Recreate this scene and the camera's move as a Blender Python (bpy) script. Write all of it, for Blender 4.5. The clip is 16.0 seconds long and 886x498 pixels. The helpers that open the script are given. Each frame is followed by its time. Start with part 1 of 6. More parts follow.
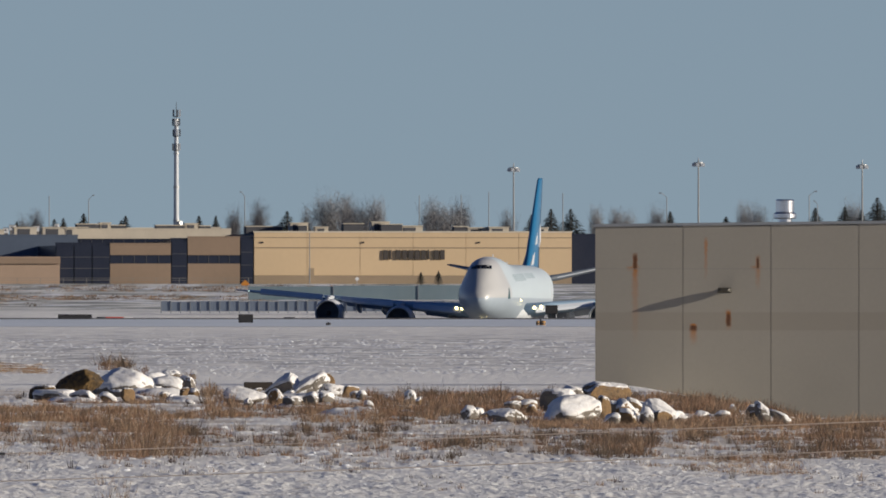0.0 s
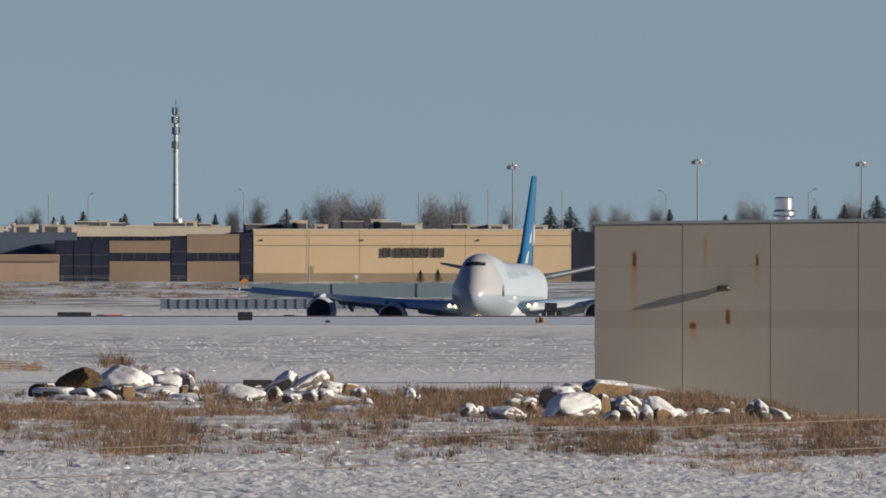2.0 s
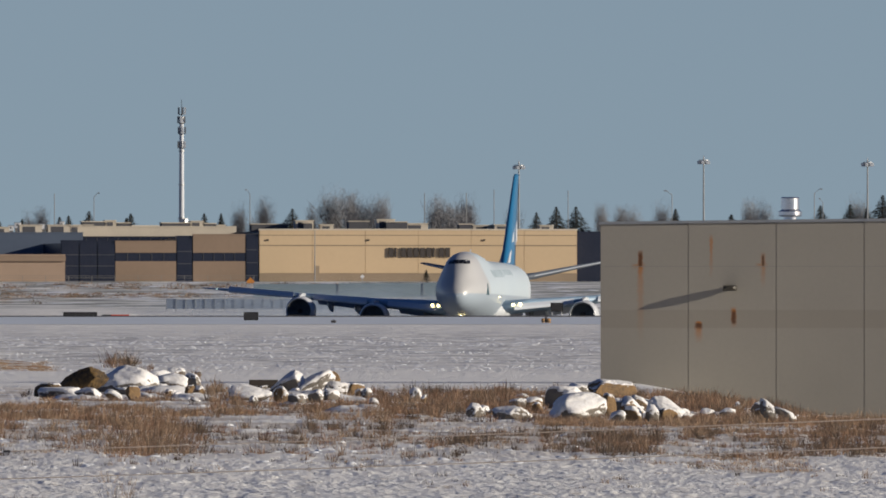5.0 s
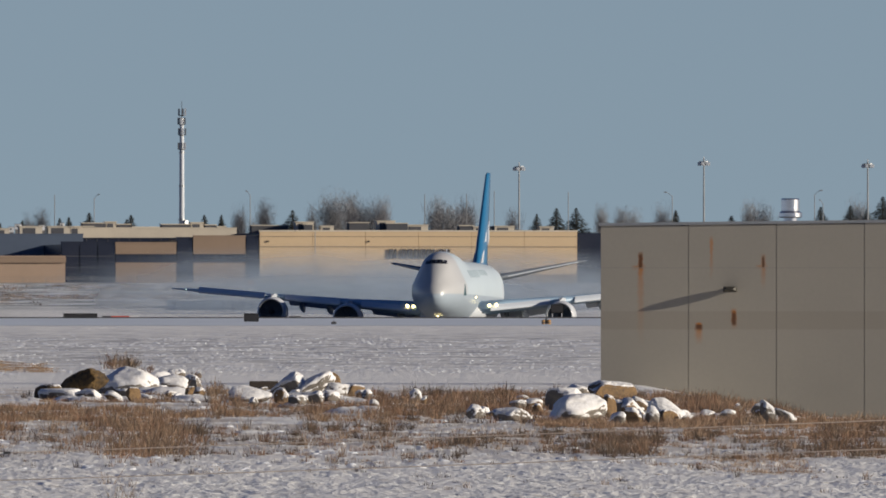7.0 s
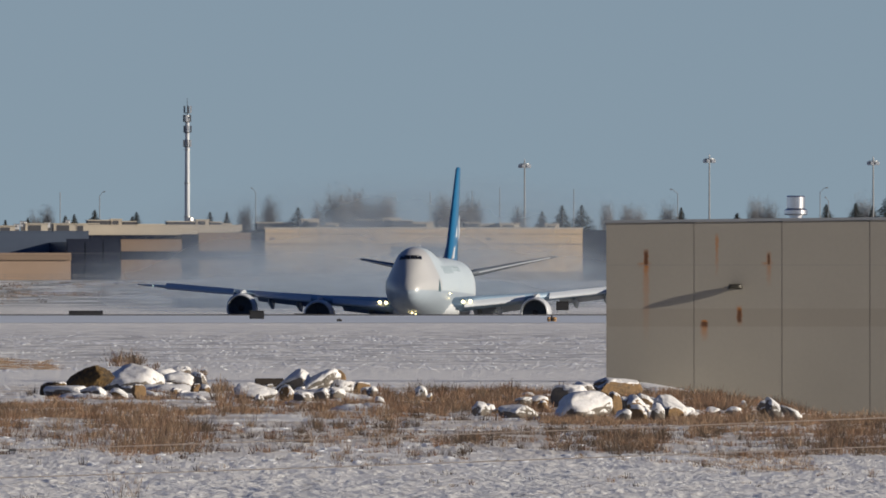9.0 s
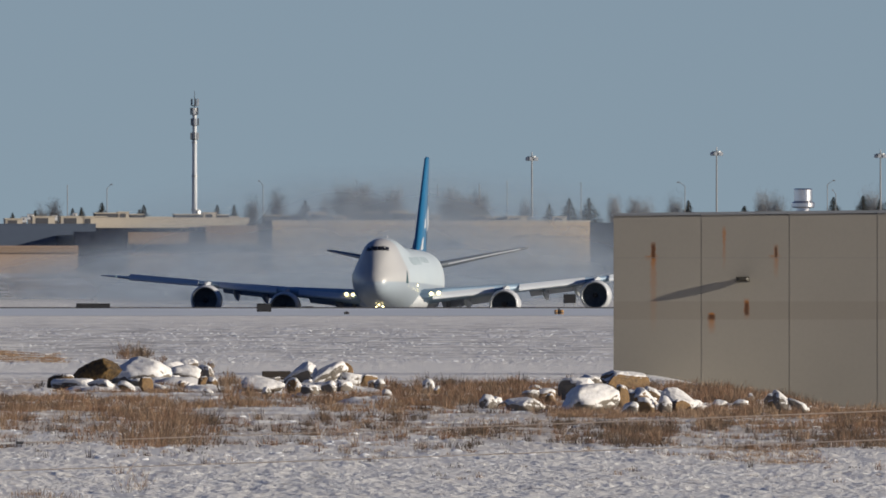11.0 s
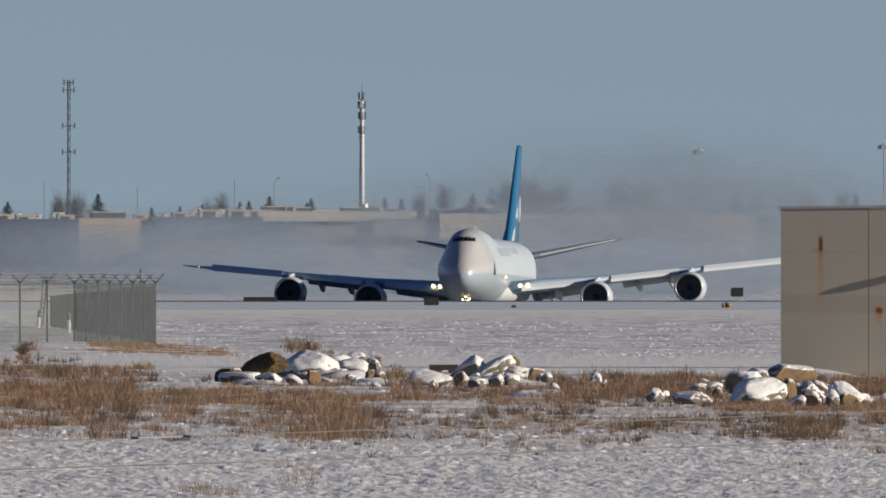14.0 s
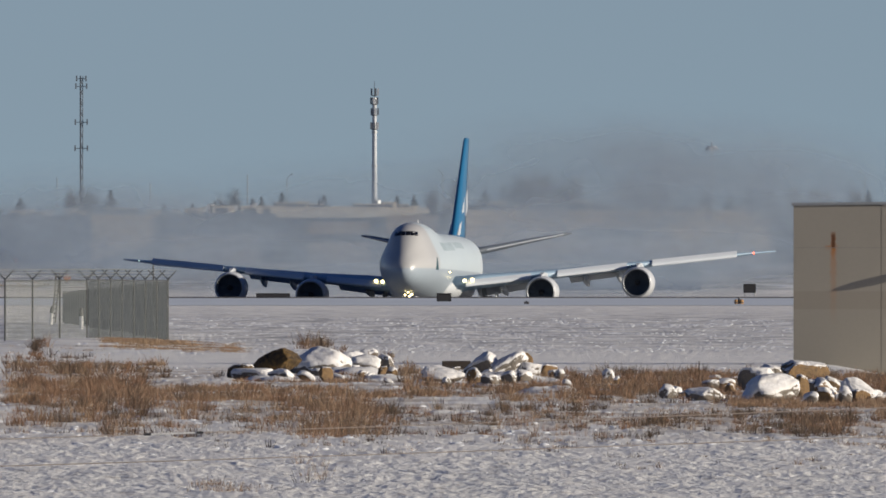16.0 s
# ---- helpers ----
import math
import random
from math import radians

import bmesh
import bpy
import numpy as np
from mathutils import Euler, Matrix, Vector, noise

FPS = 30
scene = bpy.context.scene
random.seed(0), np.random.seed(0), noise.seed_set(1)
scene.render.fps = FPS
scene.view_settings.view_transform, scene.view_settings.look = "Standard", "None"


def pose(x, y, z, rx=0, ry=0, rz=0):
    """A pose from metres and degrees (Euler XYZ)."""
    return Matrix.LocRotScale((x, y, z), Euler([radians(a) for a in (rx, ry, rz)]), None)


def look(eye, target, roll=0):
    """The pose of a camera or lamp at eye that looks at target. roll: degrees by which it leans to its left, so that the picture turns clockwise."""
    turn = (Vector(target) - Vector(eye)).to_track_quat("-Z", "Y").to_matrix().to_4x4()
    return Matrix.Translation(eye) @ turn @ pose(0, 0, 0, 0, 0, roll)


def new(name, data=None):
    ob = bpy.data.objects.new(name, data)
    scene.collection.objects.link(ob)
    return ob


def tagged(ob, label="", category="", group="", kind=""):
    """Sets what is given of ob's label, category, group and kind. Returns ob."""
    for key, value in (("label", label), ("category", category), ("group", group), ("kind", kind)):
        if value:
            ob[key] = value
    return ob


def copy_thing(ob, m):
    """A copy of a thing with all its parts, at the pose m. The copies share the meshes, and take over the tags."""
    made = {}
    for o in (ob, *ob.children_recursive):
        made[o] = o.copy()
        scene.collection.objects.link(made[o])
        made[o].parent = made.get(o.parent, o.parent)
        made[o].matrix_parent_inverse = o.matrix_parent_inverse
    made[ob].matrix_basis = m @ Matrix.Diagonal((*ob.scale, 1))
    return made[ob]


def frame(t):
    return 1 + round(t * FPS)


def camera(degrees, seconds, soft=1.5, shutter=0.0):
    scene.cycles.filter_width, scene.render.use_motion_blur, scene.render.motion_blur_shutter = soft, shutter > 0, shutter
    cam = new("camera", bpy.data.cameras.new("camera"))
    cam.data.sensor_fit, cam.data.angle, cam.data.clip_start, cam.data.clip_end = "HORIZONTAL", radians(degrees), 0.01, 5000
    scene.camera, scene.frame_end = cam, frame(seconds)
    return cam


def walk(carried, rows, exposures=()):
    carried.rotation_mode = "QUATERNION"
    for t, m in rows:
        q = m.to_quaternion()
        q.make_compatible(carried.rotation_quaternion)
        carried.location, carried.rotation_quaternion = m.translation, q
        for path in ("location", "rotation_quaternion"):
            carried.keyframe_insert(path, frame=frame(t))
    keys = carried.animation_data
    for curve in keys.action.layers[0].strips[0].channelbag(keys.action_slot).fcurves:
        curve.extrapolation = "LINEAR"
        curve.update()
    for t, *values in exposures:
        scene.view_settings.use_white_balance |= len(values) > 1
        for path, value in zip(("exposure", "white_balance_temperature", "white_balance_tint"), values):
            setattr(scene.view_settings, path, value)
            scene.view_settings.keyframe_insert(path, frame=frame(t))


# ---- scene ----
# ---- the camera and its walk ----
EYE = (0.0, 0.0, 1.7)
cam = camera(2.1388, 16.0, soft=1.75)
walk(cam, [
    (0.0, look(EYE, (0.0000, 1000, 6.4381))),
    (0.5, look(EYE, (-0.1190, 1000, 6.4024))),
    (1.0, look(EYE, (0.0286, 1000, 6.2881))),
    (1.5, look(EYE, (0.0571, 1000, 6.2690))),
    (2.0, look(EYE, (0.0262, 1000, 6.3429))),
    (2.5, look(EYE, (0.1214, 1000, 6.1643))),
    (3.0, look(EYE, (0.1310, 1000, 6.2286))),
    (3.5, look(EYE, (0.1571, 1000, 6.1643))),
    (4.0, look(EYE, (0.0310, 1000, 6.1762))),
    (6.5, look(EYE, (-0.3286, 1000, 6.5690))),
    (7.0, look(EYE, (-0.2310, 1000, 6.3976))),
    (7.5, look(EYE, (-0.1214, 1000, 6.1476))),
    (8.0, look(EYE, (-0.3048, 1000, 6.1095))),
    (8.5, look(EYE, (-0.4381, 1000, 6.2190))),
    (9.0, look(EYE, (-0.4619, 1000, 6.2810))),
    (9.2, look(EYE, (-0.4619, 1000, 6.1167))),
    (11.3, look(EYE, (-0.9476, 1000, 5.9143))),
    (11.5, look(EYE, (-1.4214, 1000, 5.7643))),
    (11.6, look(EYE, (-2.0000, 1000, 5.7714))),
    (11.7, look(EYE, (-3.1190, 1000, 5.7952))),
    (11.8, look(EYE, (-4.5238, 1000, 5.7952))),
    (11.9, look(EYE, (-6.0238, 1000, 5.7714))),
    (12.0, look(EYE, (-7.0357, 1000, 5.7643))),
    (12.1, look(EYE, (-7.6429, 1000, 5.7000))),
    (12.3, look(EYE, (-7.7619, 1000, 5.5810))),
    (12.5, look(EYE, (-7.8071, 1000, 5.4905))),
    (13.0, look(EYE, (-7.8714, 1000, 5.3762))),
    (13.5, look(EYE, (-7.9119, 1000, 5.5952))),
    (14.0, look(EYE, (-7.8190, 1000, 5.7048))),
    (14.5, look(EYE, (-7.8857, 1000, 5.6881))),
    (15.0, look(EYE, (-7.9881, 1000, 5.5857))),
    (15.5, look(EYE, (-8.0119, 1000, 5.7095))),
    (16.0, look(EYE, (-8.3500, 1000, 5.5476))),
])

# ---- world, sun, exposure ----
SUN_DIR = Vector((0.937, -0.251, 0.228)).normalized()  # towards the low winter sun
world = bpy.data.worlds.new("sky")
scene.world = world
world.use_nodes = True
wn, wl = world.node_tree.nodes, world.node_tree.links
sky = wn.new("ShaderNodeTexSky")
sky.sky_type, sky.sun_disc = "NISHITA", False
sky.sun_elevation, sky.sun_rotation = math.asin(SUN_DIR.z), math.atan2(SUN_DIR.x, SUN_DIR.y)
sky.air_density, sky.dust_density, sky.ozone_density = 1.0, 0.3, 2.0
# clear cold air: the blue starts low over the horizon and deepens towards the zenith
coord, lift, split, deep, tint = (wn.new("ShaderNodeTexCoord"), wn.new("ShaderNodeVectorMath"), wn.new("ShaderNodeSeparateXYZ"),
                                  wn.new("ShaderNodeMapRange"), wn.new("ShaderNodeMix"))
lift.operation = "ADD"
lift.inputs[1].default_value = (0, 0, 0.16)
wl.new(coord.outputs["Generated"], lift.inputs[0])
wl.new(lift.outputs[0], sky.inputs["Vector"])
wl.new(coord.outputs["Generated"], split.inputs[0])
wl.new(split.outputs[2], deep.inputs[0])
deep.inputs[1].default_value, deep.inputs[2].default_value, deep.inputs[3].default_value, deep.inputs[4].default_value = 0.02, 0.3, 0.0, 1.0
tint.data_type, tint.blend_type = "RGBA", "MULTIPLY"
wl.new(deep.outputs[0], tint.inputs[0])
wl.new(sky.outputs[0], tint.inputs[6])
tint.inputs[7].default_value = (0.155, 0.315, 0.64, 1)
warm = wn.new("ShaderNodeMix")
warm.data_type, warm.blend_type = "RGBA", "MULTIPLY"
warm.inputs[0].default_value = 1.0
warm.inputs[7].default_value = (1.135, 0.968, 0.925, 1)
wl.new(tint.outputs[2], warm.inputs[6])
wl.new(warm.outputs[2], wn["Background"].inputs["Color"])
wn["Background"].inputs["Strength"].default_value = 0.098
lamp = bpy.data.lights.new("sun", "SUN")
lamp.energy, lamp.angle, lamp.color = 5.0, radians(0.6), (1.0, 0.89, 0.73)
sun = new("sun", lamp)
sun.matrix_world = look(SUN_DIR * 100, (0, 0, 0))
scene.view_settings.exposure = 0.12


# ---- materials ----
def mat(name, col, col2=None, scale=2.0, rough=0.6, metal=0.0, bump=0.0, fine=None, emit=0.0, spread=0.25, stretch=(1, 1, 1)):
    """Two scales of noise between col and col2, and a bump of the finer one."""
    m = bpy.data.materials.new(name)
    m.use_nodes = True
    n, l = m.node_tree.nodes, m.node_tree.links
    b = n["Principled BSDF"]
    b.inputs["Roughness"].default_value, b.inputs["Metallic"].default_value = rough, metal
    col2 = col2 or tuple(c * 0.8 for c in col)
    tc, mp = n.new("ShaderNodeTexCoord"), n.new("ShaderNodeMapping")
    mp.inputs["Scale"].default_value = stretch
    l.new(tc.outputs["Object"], mp.inputs["Vector"])
    big, small, both, ramp, mix = (n.new("ShaderNodeTexNoise"), n.new("ShaderNodeTexNoise"), n.new("ShaderNodeMix"),
                                   n.new("ShaderNodeMapRange"), n.new("ShaderNodeMix"))
    big.inputs["Scale"].default_value, small.inputs["Scale"].default_value = scale, fine or scale * 7
    big.inputs["Detail"].default_value = small.inputs["Detail"].default_value = 3
    for t in (big, small):
        l.new(mp.outputs[0], t.inputs["Vector"])
    both.inputs[0].default_value = 0.4
    l.new(big.outputs[0], both.inputs[2])
    l.new(small.outputs[0], both.inputs[3])
    l.new(both.outputs[0], ramp.inputs[0])
    ramp.inputs[1].default_value, ramp.inputs[2].default_value = 0.5 - spread, 0.5 + spread
    mix.data_type = "RGBA"
    mix.inputs[6].default_value, mix.inputs[7].default_value = (*col, 1), (*col2, 1)
    l.new(ramp.outputs[0], mix.inputs[0])
    l.new(mix.outputs[2], b.inputs["Base Color"])
    if bump:
        bp = n.new("ShaderNodeBump")
        bp.inputs["Strength"].default_value, bp.inputs["Distance"].default_value = bump, 0.05
        l.new(small.outputs[0], bp.inputs["Height"])
        l.new(bp.outputs[0], b.inputs["Normal"])
    if emit:
        b.inputs["Emission Color"].default_value = (*col, 1)
        b.inputs["Emission Strength"].default_value = emit
    return m


def value_noise(x, y, seed):
    """Smooth lattice noise from 0 to 1 for arrays of places."""
    xi, yi = np.floor(x).astype(np.int64), np.floor(y).astype(np.int64)
    fx, fy = x - xi, y - yi
    fx, fy = fx * fx * (3 - 2 * fx), fy * fy * (3 - 2 * fy)

    def lattice(i, j):
        h = np.sin((i * 127.1 + j * 311.7 + seed * 74.7) % 6283.0) * 43758.5453
        return h - np.floor(h)

    a, b = lattice(xi, yi), lattice(xi + 1, yi)
    c, d = lattice(xi, yi + 1), lattice(xi + 1, yi + 1)
    return (a * (1 - fx) + b * fx) * (1 - fy) + (c * (1 - fx) + d * fx) * fy


# ---- builders ----
def part(name, bm, material, parent=None, label="", smooth=False):
    """Links a bmesh as one mesh object under a thing or part."""
    me = bpy.data.meshes.new(name)
    if smooth:
        for f in bm.faces:
            f.smooth = True
    bm.to_mesh(me)
    bm.free()
    me.materials.append(material)
    ob = new(name, me)
    ob.parent = parent
    if label:
        ob["label"] = label
    return ob


def root(name, m, label, category, group="", kind=""):
    ob = new(name)
    ob.matrix_basis = m
    return tagged(ob, label, category, group, kind)


def box(x0, x1, y0, y1, z0, z1, bevel=0.0, bm=None):
    own = bm is None
    bm = bm or bmesh.new()
    v = [bm.verts.new((x, y, z)) for z in (z0, z1) for y in (y0, y1) for x in (x0, x1)]
    for q in ((0, 2, 3, 1), (4, 5, 7, 6), (0, 1, 5, 4), (2, 6, 7, 3), (0, 4, 6, 2), (1, 3, 7, 5)):
        bm.faces.new([v[i] for i in q])
    if bevel and own:
        bmesh.ops.bevel(bm, geom=bm.edges[:], offset=bevel, segments=2, affect="EDGES")
    return bm


def rod(p0, p1, r0, r1=None, n=10, bm=None, cap=True):
    """A tapered round bar from p0 to p1."""
    bm = bm or bmesh.new()
    r1 = r0 if r1 is None else r1
    p0, p1 = Vector(p0), Vector(p1)
    q = (p1 - p0).to_track_quat("Z", "Y")
    rings = []
    for p, r in ((p0, r0), (p1, r1)):
        rings.append([bm.verts.new(p + q @ Vector((r * math.cos(a), r * math.sin(a), 0))) for a in [2 * math.pi * i / n for i in range(n)]])
    for i in range(n):
        bm.faces.new((rings[0][i], rings[0][(i + 1) % n], rings[1][(i + 1) % n], rings[1][i]))
    if cap:
        bm.faces.new(rings[0][::-1])
        bm.faces.new(rings[1])
    return bm


def loft(rings, closed=True, cap=True, bm=None):
    """Skin over rings of equal length."""
    bm = bm or bmesh.new()
    vs = [[bm.verts.new(p) for p in r] for r in rings]
    n = len(vs[0])
    for a, b in zip(vs, vs[1:]):
        for i in range(n if closed else n - 1):
            bm.faces.new((a[i], a[(i + 1) % n], b[(i + 1) % n], b[i]))
    if cap and closed:
        bm.faces.new(vs[0][::-1])
        bm.faces.new(vs[-1])
    bmesh.ops.recalc_face_normals(bm, faces=bm.faces[:])
    return bm


SNOW = mat("snow", (0.80, 0.82, 0.86), (0.68, 0.70, 0.74), 1.2, 0.75, bump=0.3)
CONCRETE_DARK = mat("dark_concrete", (0.2, 0.19, 0.18), None, 1.0, 0.8)
GALVANISED = mat("galvanised_steel", (0.42, 0.43, 0.44), (0.32, 0.33, 0.34), 3, 0.45, 0.6)
DARK_METAL = mat("dark_painted_metal", (0.03, 0.03, 0.035), (0.05, 0.05, 0.05), 2, 0.5)
BRIGHT_STEEL = mat("bright_steel", (0.75, 0.75, 0.76), (0.6, 0.6, 0.62), 3, 0.22, 0.95)

# ---- the ground: one sheet ----
PROFILE = ((0, 0.0), (221, 0.02), (280, 0.087), (336, 0.18), (400, 0.367), (467, 0.588), (525, 0.763), (570, 0.890), (600, 0.955), (640, 0.998), (700, 1.036),
           (933, 1.7), (1500, 3.129), (1909, 4.427), (2180, 5.56), (2210, 5.594), (2225, 5.55), (2290, 4.07), (2860, 4.07), (2930, 5.2),
           (3000, 7.986), (3500, 10.87), (4190, 15.4), (4400, 16.0), (9000, 17.0))


def ground_z(x, y):
    """Height of the ground, for one place or for arrays."""
    x, y = np.asarray(x, float), np.asarray(y, float)
    z = np.interp(y, [p[0] for p in PROFILE], [p[1] for p in PROFILE])
    # the ground falls off beside the concrete building
    side = np.clip((x - 5.013) / 4.5, 0, 1)
    z = z - side * side * (3 - 2 * side) * np.interp(y, [440, 467, 525, 600, 677, 720, 800], [0, 0.08, 0.40, 0.82, 1.08, 1.1, 0])
    # a low rise carries the fence corner
    rise = np.exp(-((x + 20.3) / 4.3) ** 2 - ((y - 862) / 36) ** 2)
    z = z + 0.27 * rise
    near = np.clip((y - 120) / 60, 0, 1) * np.clip((1000 - y) / 300, 0, 1)
    near = near * (1 - 0.75 * np.clip((y - 530) / 110, 0, 1) * np.clip((790 - y) / 60, 0, 1))
    lumps = (value_noise(x * 0.7, y * 0.22, 1) - 0.5) * 0.04 + (value_noise(x * 2.4 + y * 0.35, y * 0.55, 2) - 0.5) * 0.016 \
        + (value_noise(x * 5.2 + y * 0.5, y * 0.9, 3) - 0.5) * 0.026 + (value_noise(x * 11.0 + y * 0.8, y * 1.3, 4) - 0.5) * 0.024
    mid = np.clip((y - 800) / 200, 0, 1) * np.clip((1930 - y) / 100, 0, 1)
    swells = (value_noise(x * 0.12, y * 0.05, 5) - 0.5) * 0.08 + (value_noise(x * 0.5, y * 0.12, 6) - 0.5) * 0.08
    return z + near * lumps + mid * swells


def ground_material():
    m = bpy.data.materials.new("snowy_ground")
    m.use_nodes = True
    n, l = m.node_tree.nodes, m.node_tree.links
    b = n["Principled BSDF"]
    b.inputs["Roughness"].default_value = 0.8
    geo, sep = n.new("ShaderNodeNewGeometry"), n.new("ShaderNodeSeparateXYZ")
    l.new(geo.outputs["Position"], sep.inputs[0])

    def noise_at(sx, sy, detail=3):
        mp, t = n.new("ShaderNodeMapping"), n.new("ShaderNodeTexNoise")
        mp.inputs["Scale"].default_value = (sx, sy, 0.0)
        t.inputs["Scale"].default_value, t.inputs["Detail"].default_value = 1.0, detail
        l.new(geo.outputs["Position"], mp.inputs[0])
        l.new(mp.outputs[0], t.inputs["Vector"])
        return t.outputs[0]

    def ranged(v, a, b_, c=0.0, d=1.0):
        r = n.new("ShaderNodeMapRange")
        r.inputs[1].default_value, r.inputs[2].default_value, r.inputs[3].default_value, r.inputs[4].default_value = a, b_, c, d
        l.new(v, r.inputs[0])
        return r.outputs[0]

    def times(a, b_):
        t = n.new("ShaderNodeMath")
        t.operation = "MULTIPLY"
        l.new(a, t.inputs[0])
        if isinstance(b_, float):
            t.inputs[1].default_value = b_
        else:
            l.new(b_, t.inputs[1])
        return t.outputs[0]

    def blend(f, a, colour):
        x = n.new("ShaderNodeMix")
        x.data_type = "RGBA"
        l.new(f, x.inputs[0])
        if isinstance(a, tuple):
            x.inputs[6].default_value = (*a, 1)
        else:
            l.new(a, x.inputs[6])
        x.inputs[7].default_value = (*colour, 1)
        return x.outputs[2]

    # wind-packed snow, soil and litter that show through it, stubble of the open field, thin snow on far grass
    base = blend(ranged(noise_at(1.0, 0.35), 0.35, 0.65), (0.92, 0.905, 0.86), (0.82, 0.81, 0.775))
    litter = times(ranged(noise_at(0.5, 0.12, 5), 0.40, 0.60), times(ranged(sep.outputs[1], 335, 400), ranged(sep.outputs[1], 640, 590)))
    base = blend(times(litter, 0.6), base, (0.33, 0.24, 0.16))
    crumbs = times(ranged(noise_at(3.0, 1.2, 5), 0.56, 0.66), ranged(sep.outputs[1], 420, 300))
    base = blend(times(crumbs, 0.6), base, (0.30, 0.25, 0.20))
    stubble = times(ranged(noise_at(0.45, 0.12, 6), 0.44, 0.56), times(ranged(sep.outputs[1], 760, 900), ranged(sep.outputs[1], 1900, 1400)))
    base = blend(times(stubble, 0.85), base, (0.36, 0.36, 0.37))
    far = times(ranged(noise_at(0.07, 0.025, 6), 0.42, 0.55), ranged(sep.outputs[1], 2950, 3100))
    base = blend(times(far, 0.9), base, (0.22, 0.235, 0.215))
    l.new(base, b.inputs["Base Color"])
    bp = n.new("ShaderNodeBump")
    bp.inputs["Strength"].default_value, bp.inputs["Distance"].default_value = 0.5, 0.07
    l.new(noise_at(11.0, 2.2, 6), bp.inputs["Height"])
    l.new(bp.outputs[0], b.inputs["Normal"])
    return m


def ground_sheet():
    fine = np.linspace(-0.0305, 0.0215, 560)
    outer = np.array([0.03, 0.05, 0.1, 0.2, 0.4, 0.8, 1.6, 2.4])
    ang = np.concatenate([[-math.pi], (-0.0305 - outer)[::-1], fine, 0.0215 + outer, [math.pi]])
    dist = np.concatenate([[1.0, 8, 30, 80, 130], np.arange(180, 720, 0.8), np.arange(720, 2160, 8), np.arange(2160, 2320, 4),
                           np.arange(2320, 2860, 60), np.arange(2860, 3060, 8), np.arange(3060, 4400, 30), [4700, 5200, 6500, 9000]])
    a, d = np.meshgrid(ang, dist)
    x, y = d * np.sin(a), d * np.cos(a)
    z = ground_z(x, np.where(np.abs(a) < 0.5, y, d))
    verts = np.stack([x, y, z], -1).reshape(-1, 3)
    nr, nc = a.shape
    i = (np.arange(nr - 1)[:, None] * nc + np.arange(nc - 1)[None]).reshape(-1)
    faces = np.stack([i, i + 1, i + nc + 1, i + nc], -1)
    me = bpy.data.meshes.new("ground")
    me.from_pydata(verts.tolist(), [], faces.tolist() + [list(range(nc - 1))[::-1]])
    me.polygons.foreach_set("use_smooth", [True] * len(me.polygons))
    me.update()
    if me.polygons[len(me.polygons) // 2].normal.z < 0:
        me.flip_normals()
    me.materials.append(ground_material())
    return tagged(new("ground", me), "snow-covered prairie ground with dead grass showing through", "ground", kind="structure")


ground_sheet()


def snow_lumps(name, label, spots, seed):
    """Crusts and clods of wind-broken snow. spots: y0, y1, how many, width from, to, height over width."""
    rng = np.random.default_rng(seed)
    verts, faces = [], []
    for y0, y1, count, w0, w1, rel in spots:
        y = np.sqrt(rng.uniform(y0 ** 2, y1 ** 2, count))
        x = y * rng.uniform(-0.029, 0.020, count)
        keep = value_noise(x * 0.35 * 300 / y0, y * 0.12 * 300 / y0, seed) + 0.5 * value_noise(x * 1.7 * 300 / y0, y * 0.5 * 300 / y0, seed + 1) > 0.62
        x, y = x[keep], y[keep]
        z = ground_z(x, y)
        for cx, cy, cz in zip(x.tolist(), y.tolist(), z.tolist()):
            w = w0 + (w1 - w0) * rng.random() ** 2
            turn, thin, h = rng.uniform(0, 6.28), rng.uniform(0.35, 0.9), w * rel * rng.uniform(0.5, 1.3)
            k = len(verts)
            ring = rng.uniform(0.75, 1.25, 12)
            for j, (grow, up) in enumerate(((1.0, -0.2), (0.6, 0.66))):
                for i in range(6):
                    a, e = i * 1.0472, 0.5 * w * grow * ring[i + 6 * j]
                    p, q = math.cos(a) * e, math.sin(a) * e * thin
                    verts.append((cx + p * math.cos(turn) - q * math.sin(turn), cy + p * math.sin(turn) + q * math.cos(turn), cz + h * up * ring[(i * 5 + j) % 12]))
            verts.append((cx, cy, cz + h))
            for i in range(6):
                n = (i + 1) % 6
                faces += [(k + i, k + n, k + 6 + n, k + 6 + i), (k + 6 + i, k + 6 + n, k + 12)]
    me = bpy.data.meshes.new(name)
    me.from_pydata(verts, [], faces)
    me.polygons.foreach_set("use_smooth", [True] * len(me.polygons))
    me.materials.append(SNOW)
    return tagged(new(name, me), label, "snow", kind="stuff")


snow_lumps("snow_crust", "broken crusts and clods of wind-packed snow", ((185, 330, 7000, 0.03, 0.15, 0.07), (330, 620, 6500, 0.05, 0.26, 0.10)), 21)
snow_lumps("field_snow", "white clods of snow on frozen stubble", ((760, 1150, 15000, 0.08, 0.36, 0.075), (1150, 1480, 12000, 0.12, 0.5, 0.07), (1480, 1680, 3000, 0.12, 0.5, 0.05), (1680, 1900, 1500, 0.12, 0.5, 0.04)), 22)
snow_lumps("far_drifts", "long low snow drifts on the far field", ((3010, 4120, 700, 1.2, 8.0, 0.022),), 23)


